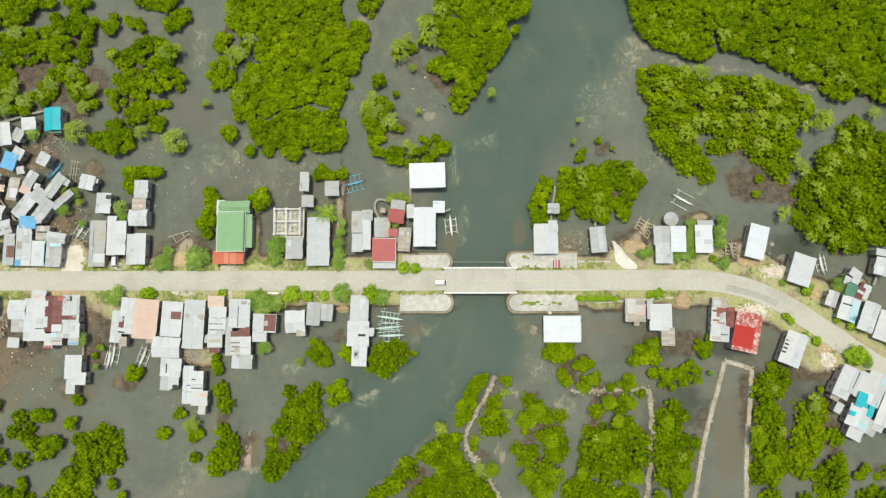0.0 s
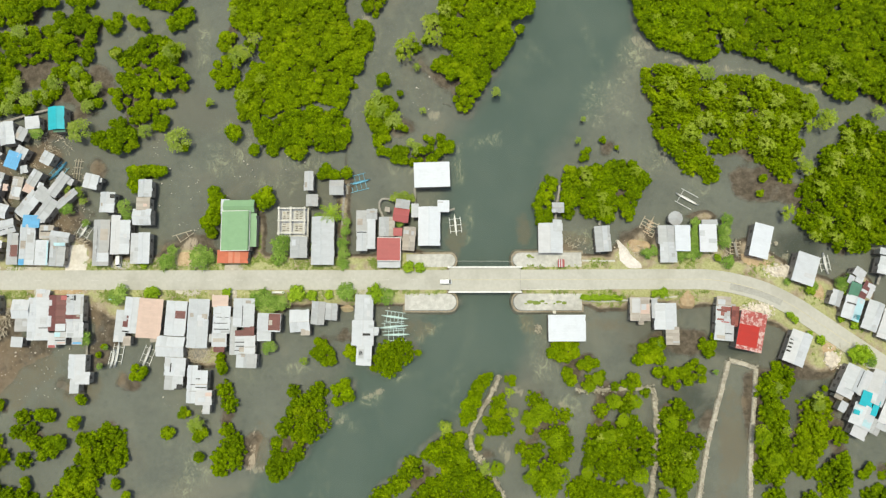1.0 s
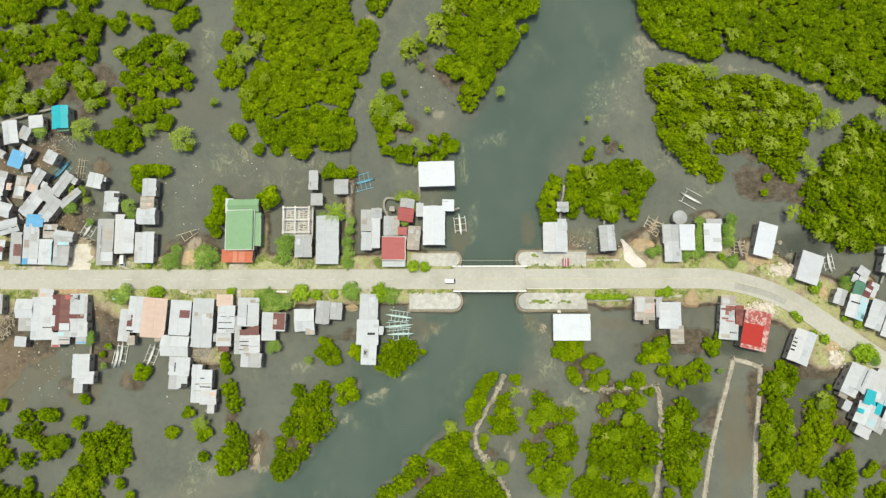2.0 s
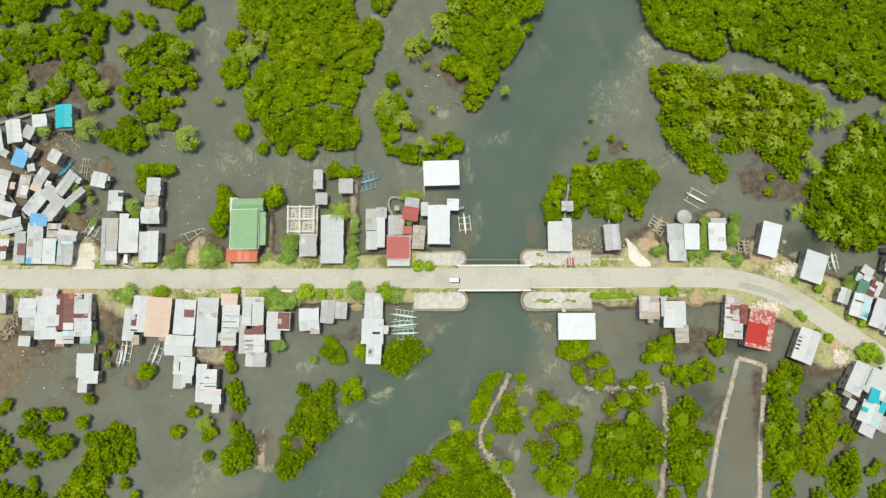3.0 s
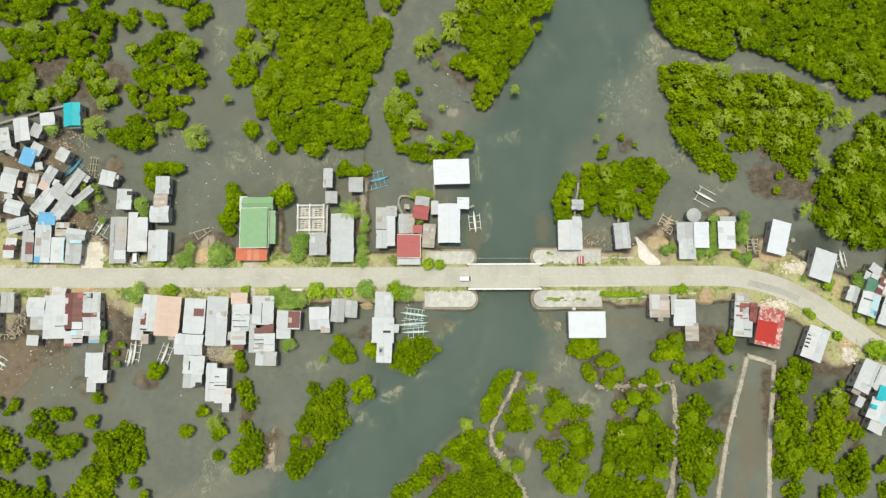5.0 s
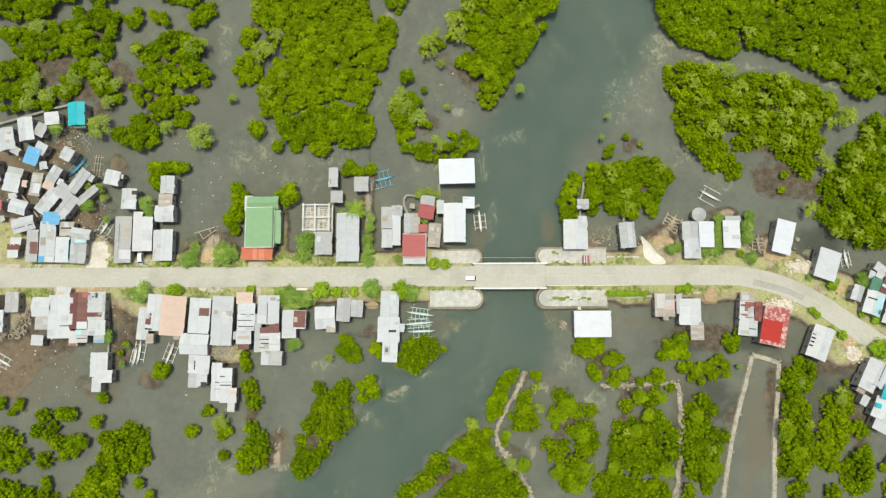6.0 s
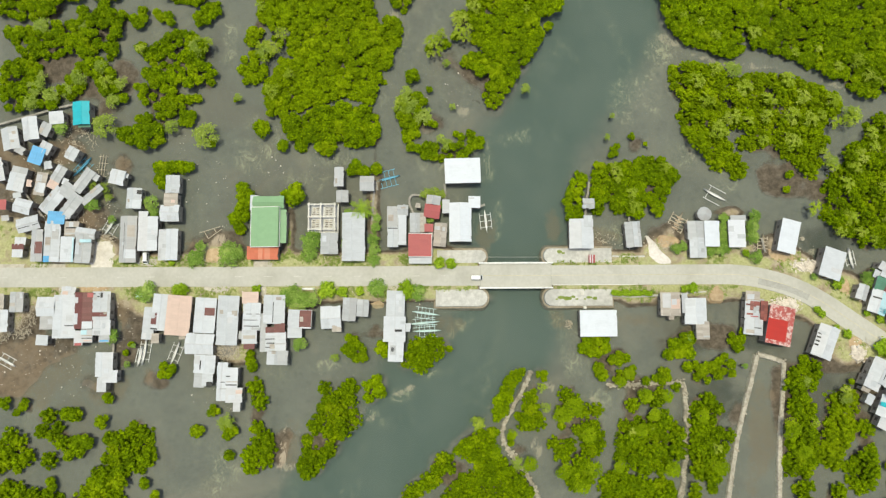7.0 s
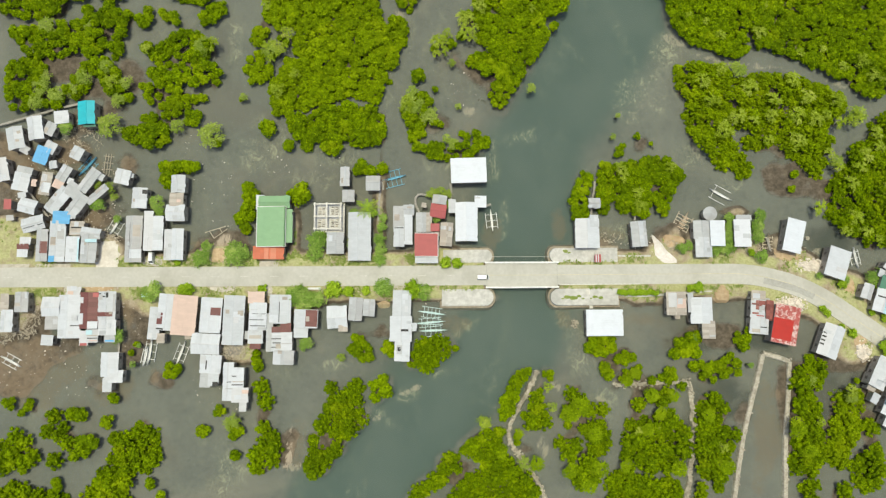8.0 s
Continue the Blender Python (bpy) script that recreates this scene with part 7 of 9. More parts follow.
spread([(-39.2, -2.4), (-35.4, -1.6), (-34.3, -3.6), (-37.4, -4.3)], M_SAND, "sand_spread", "brown earth bank below the road")
spread([(-144.1, 10.0), (-131.5, 10.0), (-131.4, 8.7), (-144.1, 8.7)], M_DRIVE, "driveway", "pale packed earth shoulder beside the road")
spread([(-155.0, 10.0), (-144.1, 10.0), (-144.1, 8.7), (-154.9, 8.8)], M_DRIVE, "driveway", "pale packed earth shoulder beside the road")
dyke([(91.6, -3.6), (94.5, -4.9), (97.3, -6.9)], 0.5, 1.2, "low grey concrete retaining wall below the road", "retaining_wall", M_BLOCK, 0.03)
dyke([(-59.3, 2.0), (-55.5, 2.0)], 0.3, 1.9, "short white concrete wall beside the road", "low_wall", M_WHITE, 0.0)
palm(-41.7, 26.3, 4.0)
footbridge([(-158.2, 53.2), (-143.7, 57.3), (-137.3, 59.1), (-132.4, 60.2)])
footbridge([(-147.1, 33.2), (-143.7, 29.1), (-139.5, 23.8)])
footbridge([(28.6, 34.7), (28.4, 32.0), (27.8, 29.4)])
footbridge([(27.4, 26.3), (27.2, 23.5)])
footbridge([(41.0, 25.3), (40.5, 22.4)])
footbridge([(-25.2, 24.4), (-26.8, 28.3), (-26.0, 30.8), (-22.1, 30.4)])
footbridge([(-16.0, 34.2), (-15.7, 31.4), (-15.8, 28.8)])
footbridge([(-5.2, 27.1), (-3.5, 27.7)])
footbridge([(122.3, 4.3), (123.5, 7.2), (124.4, 8.8)])
footbridge([(-36.7, 32.4), (-37.5, 35.1), (-38.2, 22.7)])
footbridge([(-116.4, -14.1), (-116.2, -22.3)])
footbridge([(-117.9, 0.5), (-117.2, -6.8), (-116.5, -13.7)])
footbridge([(-49.3, 23.6), (-48.8, 17.5)])
footbridge([(81.6, 12.8), (80.8, 16.8)])
sticks(-120.0, 17.8, 2.6, 1.3, 46, "brown timber offcuts stacked at the yard", 2.2, spread=0.5)
sticks(-81.7, -16.6, 4.4, 2.9, 330, "pale driftwood and bamboo heaped between houses", 1.6)
sticks(-145.3, -6.8, 4.8, 5.9, 330, "pale scrap timber heaped behind the houses", 1.6)
sticks(-151.6, -11.0, 3.4, 3.4, 130, "pale scrap timber heaped on the mud", 1.6)
sticks(-127.4, 52.5, 2.9, 2.9, 40, "thin branches strewn on the mud", 1.6)
sticks(-121.5, 17.8, 1.4, 2.2, 20, "thin branches strewn on the mud", 1.6)
sticks(76.3, 13.4, 3.0, 2.0, 50, "driftwood poles heaped by the shore", 1.6)
sticks(51.5, 14.6, 3.4, 1.7, 50, "driftwood poles heaped by the shore", 1.6)
stakes([(-20.0, 55.1), (-18.4, 54.5), (-15.4, 55.2)])
stakes([(-6.7, 61.1), (-4.7, 60.4)])
stakes([(44.8, 47.8), (46.2, 46.7), (47.2, 44.9)])
stakes([(43.5, 32.1), (44.8, 30.0)])
stakes([(-8.6, 66.6), (-7.5, 66.3)])
pole_frame([(-91.7, 19.5, -85.4, 21.4), (-89.0, 17.6, -84.8, 20.6), (-90.3, 19.9, -88.8, 17.6), (-87.3, 20.9, -86.4, 19.5)])
sticks(21.7, -9.2, 1.0, 1.5, 40, "loose brown timber floating by the bank", 1.2)
sticks(-126.2, -10.3, 2.5, 2.5, 40, "scrap timber by the house wall", 1.6)
litter(-132.2, -20.7, 14.3, 10.7, 90)
litter(-114.2, -7.7, 3.6, 8.0, 30)
litter(-97.9, 47.5, 4.0, 3.6, 10)
litter(-135.6, 34.1, 16.5, 14.7, 260)
litter(-124.1, 25.0, 7.3, 5.5, 90)
litter(-127.6, 54.1, 7.4, 5.5, 40)
litter(-150.6, -28.0, 5.1, 6.8, 30)
litter(-88.0, 32.0, 9.0, 12.0, 34)
litter(-63.0, 42.0, 14.0, 5.0, 24)
litter(-14.0, 62.0, 9.0, 9.0, 26)
litter(-82.0, -28.0, 14.0, 7.0, 26)
litter(42.0, 16.0, 9.0, 5.0, 30)
litter(-22.0, -2.4, 15.6, 1.4, 30)
litter(-83.5, 1.5, 19.5, 1.1, 60)
litter(-44.7, 1.2, 15.8, 1.2, 50)
litter(-128.2, 2.2, 16.2, 0.9, 40)
litter(-85.6, 10.6, 10.7, 2.1, 30)
litter(-44.9, 10.9, 10.6, 1.4, 30)
litter(89.2, 13.7, 8.4, 5.0, 20)
sticks(-136.3, 52.2, 5.5, 3.7, 60, "scrap timber and branches between the huts", 1.6)
sticks(-138.9, 35.8, 7.3, 7.3, 110, "scrap timber and branches between the huts", 1.6)
sticks(-132.8, 24.9, 5.5, 3.6, 60, "scrap timber and branches between the huts", 1.6)
sticks(-129.5, 47.6, 4.6, 2.8, 40, "scrap timber and branches between the huts", 1.6)
sticks(-141.1, 13.4, 3.6, 1.8, 30, "scrap timber beside the road", 1.6)
sticks(-73.1, -11.9, 1.4, 2.5, 25, "scrap timber beside the houses", 1.6)
sticks(-89.5, -16.8, 1.4, 1.1, 16, "scrap timber beside the houses", 1.6)
sticks(-20.4, 22.7, 4.2, 3.5, 50, "scrap timber among the huts", 1.6)
sticks(-45.6, 11.4, 3.5, 1.4, 30, "scrap timber beside the road", 1.6)
sticks(113.9, -14.8, 4.9, 2.0, 40, "scrap timber beside the road", 1.6)
sticks(33.2, 17.3, 3.4, 1.7, 30, "driftwood on the mud", 1.6)
frame_building(-53.2, 23.8, 7.9, 7.6)
van(-6.2, 5.2, 0.0, "small white van driving on the concrete road", ROAD_Z + 0.03)
van(-107.1, 11.5, -88.0, "small white van parked between two houses", ground_at(-107.1, 11.5))
pavilion(62.7, 24.1, 2.2)
tub(93.5, 16.7, 0.62)
tagged(new("pipe", bar_mesh("pipe", (-3.7, 11.5, 1.0), (15.2, 11.4, 1.0), 0.05, M_BLOCK)), "thin grey pipe spanning the channel beside the bridge", "pipe")

# ---- houses and boats of the village ----
house(-65.0, 20.9, 2.4, 10.2, 0, "green", "mono", eave=4.00, rise=0.4)
house(-70.0, 20.6, 8.7, 12.1, 0, "green", eave=4.80, label="large house with a green metal roof and orange porch roof", kind="green_roof_house", trim=True, ridge=0.46)
house(-69.3, 28.2, 9.5, 3.8, 0, "green", "cross", eave=4.20, rise=0.8)
house(-73.7, 28.1, 2.3, 4.6, 0, "white", "mono", eave=4.00, rise=0.4)
house(-70.8, 12.8, 9.2, 4.0, 0, "orange", "mono", eave=3.80, rise=0.7, patches=((0.36, 0.5, 0.0, 0.9, "ember"), (0.56, 0.74, 0.0, 0.9, "ember")))
house(-50.8, 15.6, 5.2, 6.5, 0, "grey", rise=0.8)
house(-43.5, 17.6, 6.9, 14.7, 0, "pale", rise=1.0)
house(-48.1, 36.0, 2.8, 6.0, 0, "pale", rise=0.5)
house(-47.0, 30.0, 3.7, 3.7, 0, "grey", rise=0.5)
house(-39.5, 33.9, 4.4, 4.6, 0, "grey", "cross", rise=0.6)
house(-23.3, 14.9, 7.0, 7.0, 0, "rose", "mono", eave=4.40, trim=True)
house(-23.3, 10.5, 6.9, 2.2, 0, "pale", "mono", eave=3.80, rise=0.3, patches=((0.02, 0.46, 0.51, 0.62, "white"),))
house(-19.3, 28.7, 4.3, 2.8, -8, "grey", rise=0.7)
house(-19.7, 25.3, 4.8, 4.2, -8, "rose", "cross", rise=0.8)
house(-20.7, 20.2, 2.7, 2.4, 0, "rose", "mono", rise=0.4)
house(-24.9, 21.8, 3.1, 6.0, 0, "grey", rise=0.4)
house(-22.5, 21.8, 1.7, 6.0, 0, "tan", "mono", rise=0.3)
house(-17.3, 18.1, 3.8, 7.2, -4, "tan", rise=0.5, patches=((0.02, 0.46, 0.7, 0.85, "grey"),))
house(-11.2, 21.9, 6.7, 11.9, 0, "bright")
house(-15.5, 26.7, 2.2, 4.2, 0, "pale", "mono", rise=0.3)
house(-10.4, 37.7, 10.9, 7.7, 2, "bright", "mono", eave=3.80, rise=0.5, label="large white flat-roofed stilt house standing in the water")
house(-6.9, 28.0, 3.6, 3.6, 0, "bright", "mono", rise=0.3, patches=((0.02, 0.48, 0.76, 0.88, "pale"),))
house(-101.2, 15.4, 2.3, 9.4, 0, "pale", "mono", rise=0.4, patches=((0.52, 0.96, 0.41, 0.53, "grey"), (0.02, 0.32, 0.09, 0.38, "grey")))
house(-98.5, 15.5, 3.7, 9.6, 0, "white", rise=0.6)
house(-99.4, 25.1, 5.8, 5.1, 0, "white", "cross", rise=0.7, patches=((0.52, 0.82, 0.33, 0.51, "pale"), (0.02, 0.32, 0.14, 0.42, "pale")))
house(-98.9, 34.0, 4.3, 5.5, 0, "pale", rise=0.7, patches=((0.52, 0.82, 0.08, 0.2, "grey"),))
house(-99.2, 29.2, 4.1, 4.1, 0, "tan", "mono", rise=0.3, patches=((0.52, 0.82, 0.28, 0.5, "salmon"),))
house(-150.6, 28.0, 2.1, 3.1, 0, "rose", "mono", rise=0.2)
house(-152.9, 38.7, 3.5, 7.4, 14, "white", rise=0.6)
house(-148.8, -7.2, 3.7, 6.7, 0, "white", rise=0.6, patches=((0.02, 0.46, 0.51, 0.77, "pale"),))
house(-144.6, -1.6, 4.1, 6.1, 0, "grey", rise=0.5, patches=((0.02, 0.48, 0.29, 0.46, "tan"),))
house(-149.6, -1.6, 2.4, 5.1, 0, "tan", "mono", rise=0.3)
house(-117.3, -20.2, 5.2, 7.2, 0, "white", rise=0.7)
house(-116.0, -23.7, 5.2, 3.7, 0, "white", "mono", eave=3.70, rise=0.4)
house(-117.7, -26.1, 2.6, 4.2, 0, "pale", "mono", rise=0.3)
house(-95.5, -5.8, 7.0, 11.9, -4, "salmon", "mono", rise=0.8)
house(-87.7, -5.8, 6.4, 10.5, -3, "white", rise=0.8, patches=((0.52, 0.95, 0.5, 0.72, "maroon"),))
house(-80.9, -7.3, 6.4, 14.7, -2, "pale", patches=((0.52, 0.98, 0.56, 0.67, "white"),))
house(-89.0, -14.3, 8.5, 6.1, -3, "white", "cross", rise=0.7, patches=((0.52, 0.96, 0.63, 0.84, "pale"),))
house(-50.0, -6.5, 6.0, 6.7, 3, "white", "cross", rise=0.7, patches=((0.02, 0.46, 0.6, 0.86, "pale"),))
house(-48.2, -9.9, 2.7, 1.9, 0, "tan", "mono", rise=0.2)
house(-44.5, -4.2, 4.1, 6.9, -4, "grey", rise=0.6)
house(-40.5, -3.8, 3.6, 5.1, -4, "grey", rise=0.5, patches=((0.02, 0.48, 0.8, 0.98, "pale"),))
house(-30.7, -2.6, 5.5, 7.8, -2, "pale", rise=0.5, patches=((0.52, 0.82, 0.65, 0.87, "white"),))
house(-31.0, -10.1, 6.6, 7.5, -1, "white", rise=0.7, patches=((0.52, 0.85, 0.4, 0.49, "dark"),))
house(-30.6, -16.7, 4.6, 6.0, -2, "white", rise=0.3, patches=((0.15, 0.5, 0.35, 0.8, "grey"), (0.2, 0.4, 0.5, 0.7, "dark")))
house(-26.9, -9.6, 1.5, 2.5, 0, "pale", "mono", rise=0.2)
house(25.2, 18.2, 7.3, 9.0, 0, "white", rise=0.8)
house(27.2, 21.9, 2.7, 3.6, 0, "pale", "mono", eave=4.30, rise=0.3)
house(27.6, 27.4, 3.6, 3.1, 0, "grey", "cross", rise=0.5)
house(40.8, 17.9, 4.7, 7.8, 4, "grey", rise=0.7, patches=((0.45, 0.8, 0.02, 0.98, "pale"),))
house(59.9, 19.1, 5.5, 5.6, 0, "grey", rise=0.5)
house(64.3, 18.0, 4.7, 7.8, 0, "bright", "mono", rise=0.6)
house(60.1, 13.8, 5.0, 6.1, 0, "pale", rise=0.7, patches=((0.52, 0.82, 0.71, 0.79, "white"),))
house(71.8, 18.0, 5.3, 8.3, 0, "bright", "mono", rise=0.5, patches=((0.52, 0.98, 0.32, 0.48, "pale"), (0.02, 0.32, 0.57, 0.78, "pale")))
house(72.4, 22.7, 4.7, 1.7, 0, "grey", "mono", rise=0.2)
house(87.3, 17.1, 5.9, 10.1, -14, "bright", "mono", rise=0.6)
house(99.8, 8.8, 6.9, 9.0, -18, "white", "mono", rise=0.7)
house(51.2, -3.0, 6.0, 7.0, 0, "tan", rise=0.5, patches=((0.1, 0.5, 0.35, 0.95, "pale"), (0.5, 0.95, 0.3, 0.7, "salmon")))
house(58.5, -5.1, 6.6, 7.8, 0, "white", rise=0.7, patches=((0.02, 0.46, 0.7, 0.94, "pale"),))
house(55.4, -2.8, 1.8, 5.8, 0, "grey", "mono", rise=0.2)
house(60.4, -10.8, 4.1, 5.3, 0, "tan", "mono", rise=0.4, patches=((0.52, 0.98, 0.11, 0.2, "grey"),))
house(29.6, -8.6, 11.1, 7.8, 0, "bright", "mono", eave=4.00, rise=0.5, label="large white flat-roofed stilt house at the channel bank")
house(83.0, -9.4, 7.8, 11.5, -12, "faded", "mono", eave=4.40, rise=0.5, patches=((0.0, 0.78, 0.1, 0.64, "red"),))
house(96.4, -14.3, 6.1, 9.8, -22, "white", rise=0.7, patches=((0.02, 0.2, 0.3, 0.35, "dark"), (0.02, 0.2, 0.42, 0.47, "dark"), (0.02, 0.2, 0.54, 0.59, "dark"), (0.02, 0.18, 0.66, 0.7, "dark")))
house(115.4, 7.6, 3.6, 2.7, -35, "pale", "mono", rise=0.3)
house(123.3, 9.6, 4.5, 5.3, -16, "pale", rise=0.5, patches=((0.1, 0.6, 0.1, 0.5, "white"),))
house(123.5, 13.8, 3.9, 2.0, -10, "pale", "mono", rise=0.2)
house(-108.5, 0.4, 1.8, 1.5, 0, "sky", "mono", eave=2.4, rise=0.2)
house(-135.6, -3.0, 5.5, 5.8, 0, "white", "cross", rise=0.6)
house(-130.0, -6.0, 6.7, 12.9, 0, "white", rise=0.7, patches=((0.6, 0.95, 0.28, 0.3, 'dark'), (0.05, 0.3, 0.05, 0.2, 'pale'),))
house(-129.3, 1.2, 4.0, 3.4, -4, "white", "mono", eave=3.5, rise=0.3, patches=((0.1, 0.5, 0.3, 0.6, 'salmon'),))
house(-135.1, -7.8, 4.4, 4.1, 0, "grey", "mono", eave=3.5, rise=0.3)
house(-136.6, -13.0, 3.4, 3.1, -4, "pale", "mono", eave=3.3, rise=0.3)
house(-124.2, -4.2, 5.8, 10.9, 0, "maroon", rise=0.6, patches=((0.0, 0.22, 0.7, 0.86, 'white'), (0.0, 0.24, 0.12, 0.42, 'white'), (0.5, 0.98, 0.0, 0.2, 'white'), (0.7, 0.98, 0.86, 0.98, 'rose'),))
house(-125.5, -12.4, 2.4, 4.4, 0, "white", "mono", eave=3.6, rise=0.3, patches=((0.1, 0.9, 0.0, 0.16, 'rose'),))
house(-123.1, -11.8, 3.4, 3.9, 0, "pale", "mono", eave=3.5, rise=0.3, patches=((0.0, 0.5, 0.6, 0.95, 'sky'), (0.1, 0.95, 0.3, 0.36, 'dark'), (0.1, 0.95, 0.5, 0.56, 'tan'), (0.3, 0.95, 0.1, 0.2, 'salmon'),))
house(-119.0, -2.8, 5.5, 8.5, 0, "pale", rise=0.6, patches=((0.06, 0.45, 0.8, 0.84, 'dark'), (0.06, 0.45, 0.9, 0.94, 'dark'), (0.5, 0.62, 0.78, 0.96, 'dark'), (0.02, 0.86, 0.12, 0.27, 'maroon'), (0.86, 0.98, 0.3, 0.9, 'grey'),))
house(-118.6, -9.3, 5.3, 4.6, 0, "white", rise=0.5, patches=((0.02, 0.5, 0.4, 0.46, 'pale'), (0.1, 0.5, 0.05, 0.3, 'grey'),))
house(-117.8, -12.5, 3.1, 2.5, 0, "grey", "mono", eave=3.5, rise=0.3, patches=((0.1, 0.9, 0.1, 0.3, 'blue'),))
house(-101.3, -4.8, 4.7, 10.9, -4, "white", rise=0.6, patches=((0.02, 0.5, 0.02, 0.06, 'dark'), (0.0, 0.38, 0.4, 0.48, 'maroon'), (0.0, 0.38, 0.16, 0.38, 'maroon'),))
house(-104.7, -8.1, 3.2, 9.7, -4, "pale", "mono", eave=3.4, rise=0.4, patches=((0.72, 1.0, 0.35, 0.6, 'maroon'), (0.1, 0.9, 0.05, 0.2, 'white'),))
house(-102.7, -12.6, 2.3, 2.9, 0, "tan", "mono", eave=3.3, rise=0.2)
house(-74.2, -0.6, 4.8, 3.5, 0, "salmon", "mono", eave=3.9, rise=0.4)
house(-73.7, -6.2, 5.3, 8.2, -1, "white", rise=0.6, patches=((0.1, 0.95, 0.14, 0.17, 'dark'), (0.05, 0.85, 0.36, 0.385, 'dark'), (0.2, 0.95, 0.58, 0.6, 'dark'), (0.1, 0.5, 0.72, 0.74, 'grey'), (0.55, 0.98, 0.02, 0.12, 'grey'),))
house(-74.3, -12.2, 4.4, 4.2, 0, "pale", "mono", eave=3.6, rise=0.4, patches=((0.1, 0.9, 0.35, 0.6, 'tan'),))
house(-74.4, -14.8, 3.2, 2.2, 0, "maroon", "mono", eave=3.4, rise=0.2)
house(-67.0, -4.1, 6.5, 8.6, -1, "pale", rise=0.7, patches=((0.47, 0.5, 0.05, 0.75, 'dark'), (0.02, 0.45, 0.05, 0.3, 'white'),))
house(-65.2, -9.6, 3.1, 2.8, 0, "maroon", "mono", eave=4.0, rise=0.3)
house(-68.0, -10.2, 2.8, 1.7, 0, "maroon", "mono", eave=3.8, rise=0.3)
house(-64.9, -13.6, 3.2, 5.5, 0, "white", "mono", eave=3.8, rise=0.4, patches=((0.05, 0.95, 0.34, 0.4, 'grey'),))
house(-67.8, -13.8, 3.2, 5.5, 0, "pale", "mono", eave=3.7, rise=0.3, patches=((0.0, 0.95, 0.2, 0.24, 'dark'), (0.1, 1.0, 0.42, 0.47, 'dark'), (0.0, 0.9, 0.64, 0.69, 'dark'), (0.1, 0.95, 0.85, 0.95, 'white'),))
house(-65.8, -18.4, 6.2, 4.2, -2, "grey", rise=0.4, patches=((0.0, 0.38, 0.0, 0.9, 'pale'),))
house(-70.2, -11.0, 1.9, 11.4, 0, "grey", "mono", eave=3.3, rise=0.3)
house(-59.3, -7.0, 7.1, 5.5, -2, "pale", rise=0.5, patches=((0.5, 0.98, 0.08, 0.98, 'maroon'), (0.55, 0.95, 0.0, 0.07, 'white'),))
house(-60.8, -11.1, 4.2, 3.0, 0, "pale", "mono", eave=3.5, rise=0.3)
house(-87.4, -20.2, 6.4, 5.4, -3, "white", rise=0.5, patches=((0.3, 0.36, 0.2, 0.7, 'dark'), (0.02, 0.3, 0.5, 0.95, 'pale'),))
house(-88.9, -24.9, 3.0, 4.3, -3, "grey", "mono", eave=3.6, rise=0.3)
house(-86.4, -24.5, 3.0, 4.3, -3, "pale", "mono", eave=3.7, rise=0.4, patches=((0.45, 1.0, 0.0, 0.3, 'dark'),))
house(-82.0, -25.3, 3.1, 11.2, -1, "white", rise=0.4, patches=((0.4, 1.0, 0.48, 0.5, 'dark'), (0.3, 1.0, 0.3, 0.33, 'grey'),))
house(-79.2, -24.2, 3.6, 5.9, -1, "white", "mono", eave=3.8, rise=0.3, patches=((0.05, 0.95, 0.12, 0.17, 'dark'), (0.1, 1.0, 0.28, 0.32, 'tan'), (0.05, 0.4, 0.55, 0.6, 'dark'),))
house(-78.4, -29.3, 4.9, 4.3, 0, "white", "mono", eave=3.7, rise=0.3, patches=((0.6, 1.0, 0.6, 0.85, 'salmon'),))
house(-77.6, -32.6, 2.1, 3.0, -2, "pale", "mono", eave=3.5, rise=0.2)
house(-31.7, 23.6, 3.2, 6.4, 0, "grey", "mono", eave=3.9, rise=0.4, patches=((0.1, 0.6, 0.3, 0.6, 'tan'),))
house(-31.6, 17.5, 3.3, 6.2, 0, "pale", rise=0.4, patches=((0.05, 0.95, 0.9, 0.94, 'dark'),))
house(-28.6, 25.6, 3.3, 3.2, 0, "grey", "cross", eave=3.9, rise=0.5)
house(-28.8, 19.6, 2.6, 9.1, 0, "white", "mono", eave=3.9, rise=0.5, patches=((0.02, 0.1, 0.1, 0.9, 'grey'),))
house(75.7, -0.8, 4.4, 3.1, -5, "tan", "mono", eave=3.8, rise=0.3, patches=((0.1, 0.6, 0.2, 0.7, 'pale'),))
house(75.4, -4.7, 4.4, 5.5, -5, "pale", rise=0.5, patches=((0.3, 0.98, 0.45, 0.95, 'rusty'), (0.05, 0.45, 0.7, 0.8, 'maroon'), (0.1, 0.5, 0.2, 0.3, 'rusty'), (0.35, 0.9, 0.1, 0.16, 'rose'),))
house(78.8, -5.2, 2.5, 6.0, -5, "rusty", "mono", eave=3.8, rise=0.5, patches=((0.1, 0.5, 0.5, 0.8, 'maroon'),))
house(75.5, -9.7, 5.5, 5.0, -5, "pale", rise=0.5, patches=((0.1, 0.5, 0.1, 0.3, 'tan'), (0.5, 0.9, 0.4, 0.45, 'dark'),))
house(-143.4, 51.6, 4.7, 7.4, 10, "white", eave=4.15, rise=0.61, patches=((0.02, 0.4, 0.02, 0.3, 'pale'),))
house(-142.9, 49.7, 3.0, 2.5, 12, "pale", "mono", eave=3.4, rise=0.33)
house(-139.3, 51.6, 3.4, 4.2, -25, "grey", eave=3.5, rise=0.44, patches=((0.1, 0.5, 0.1, 0.5, 'tan'),))
house(-135.7, 55.1, 4.2, 4.1, 8, "white", "mono", eave=3.6, rise=0.53, patches=((0.6, 0.95, 0.0, 0.2, 'pale'),))
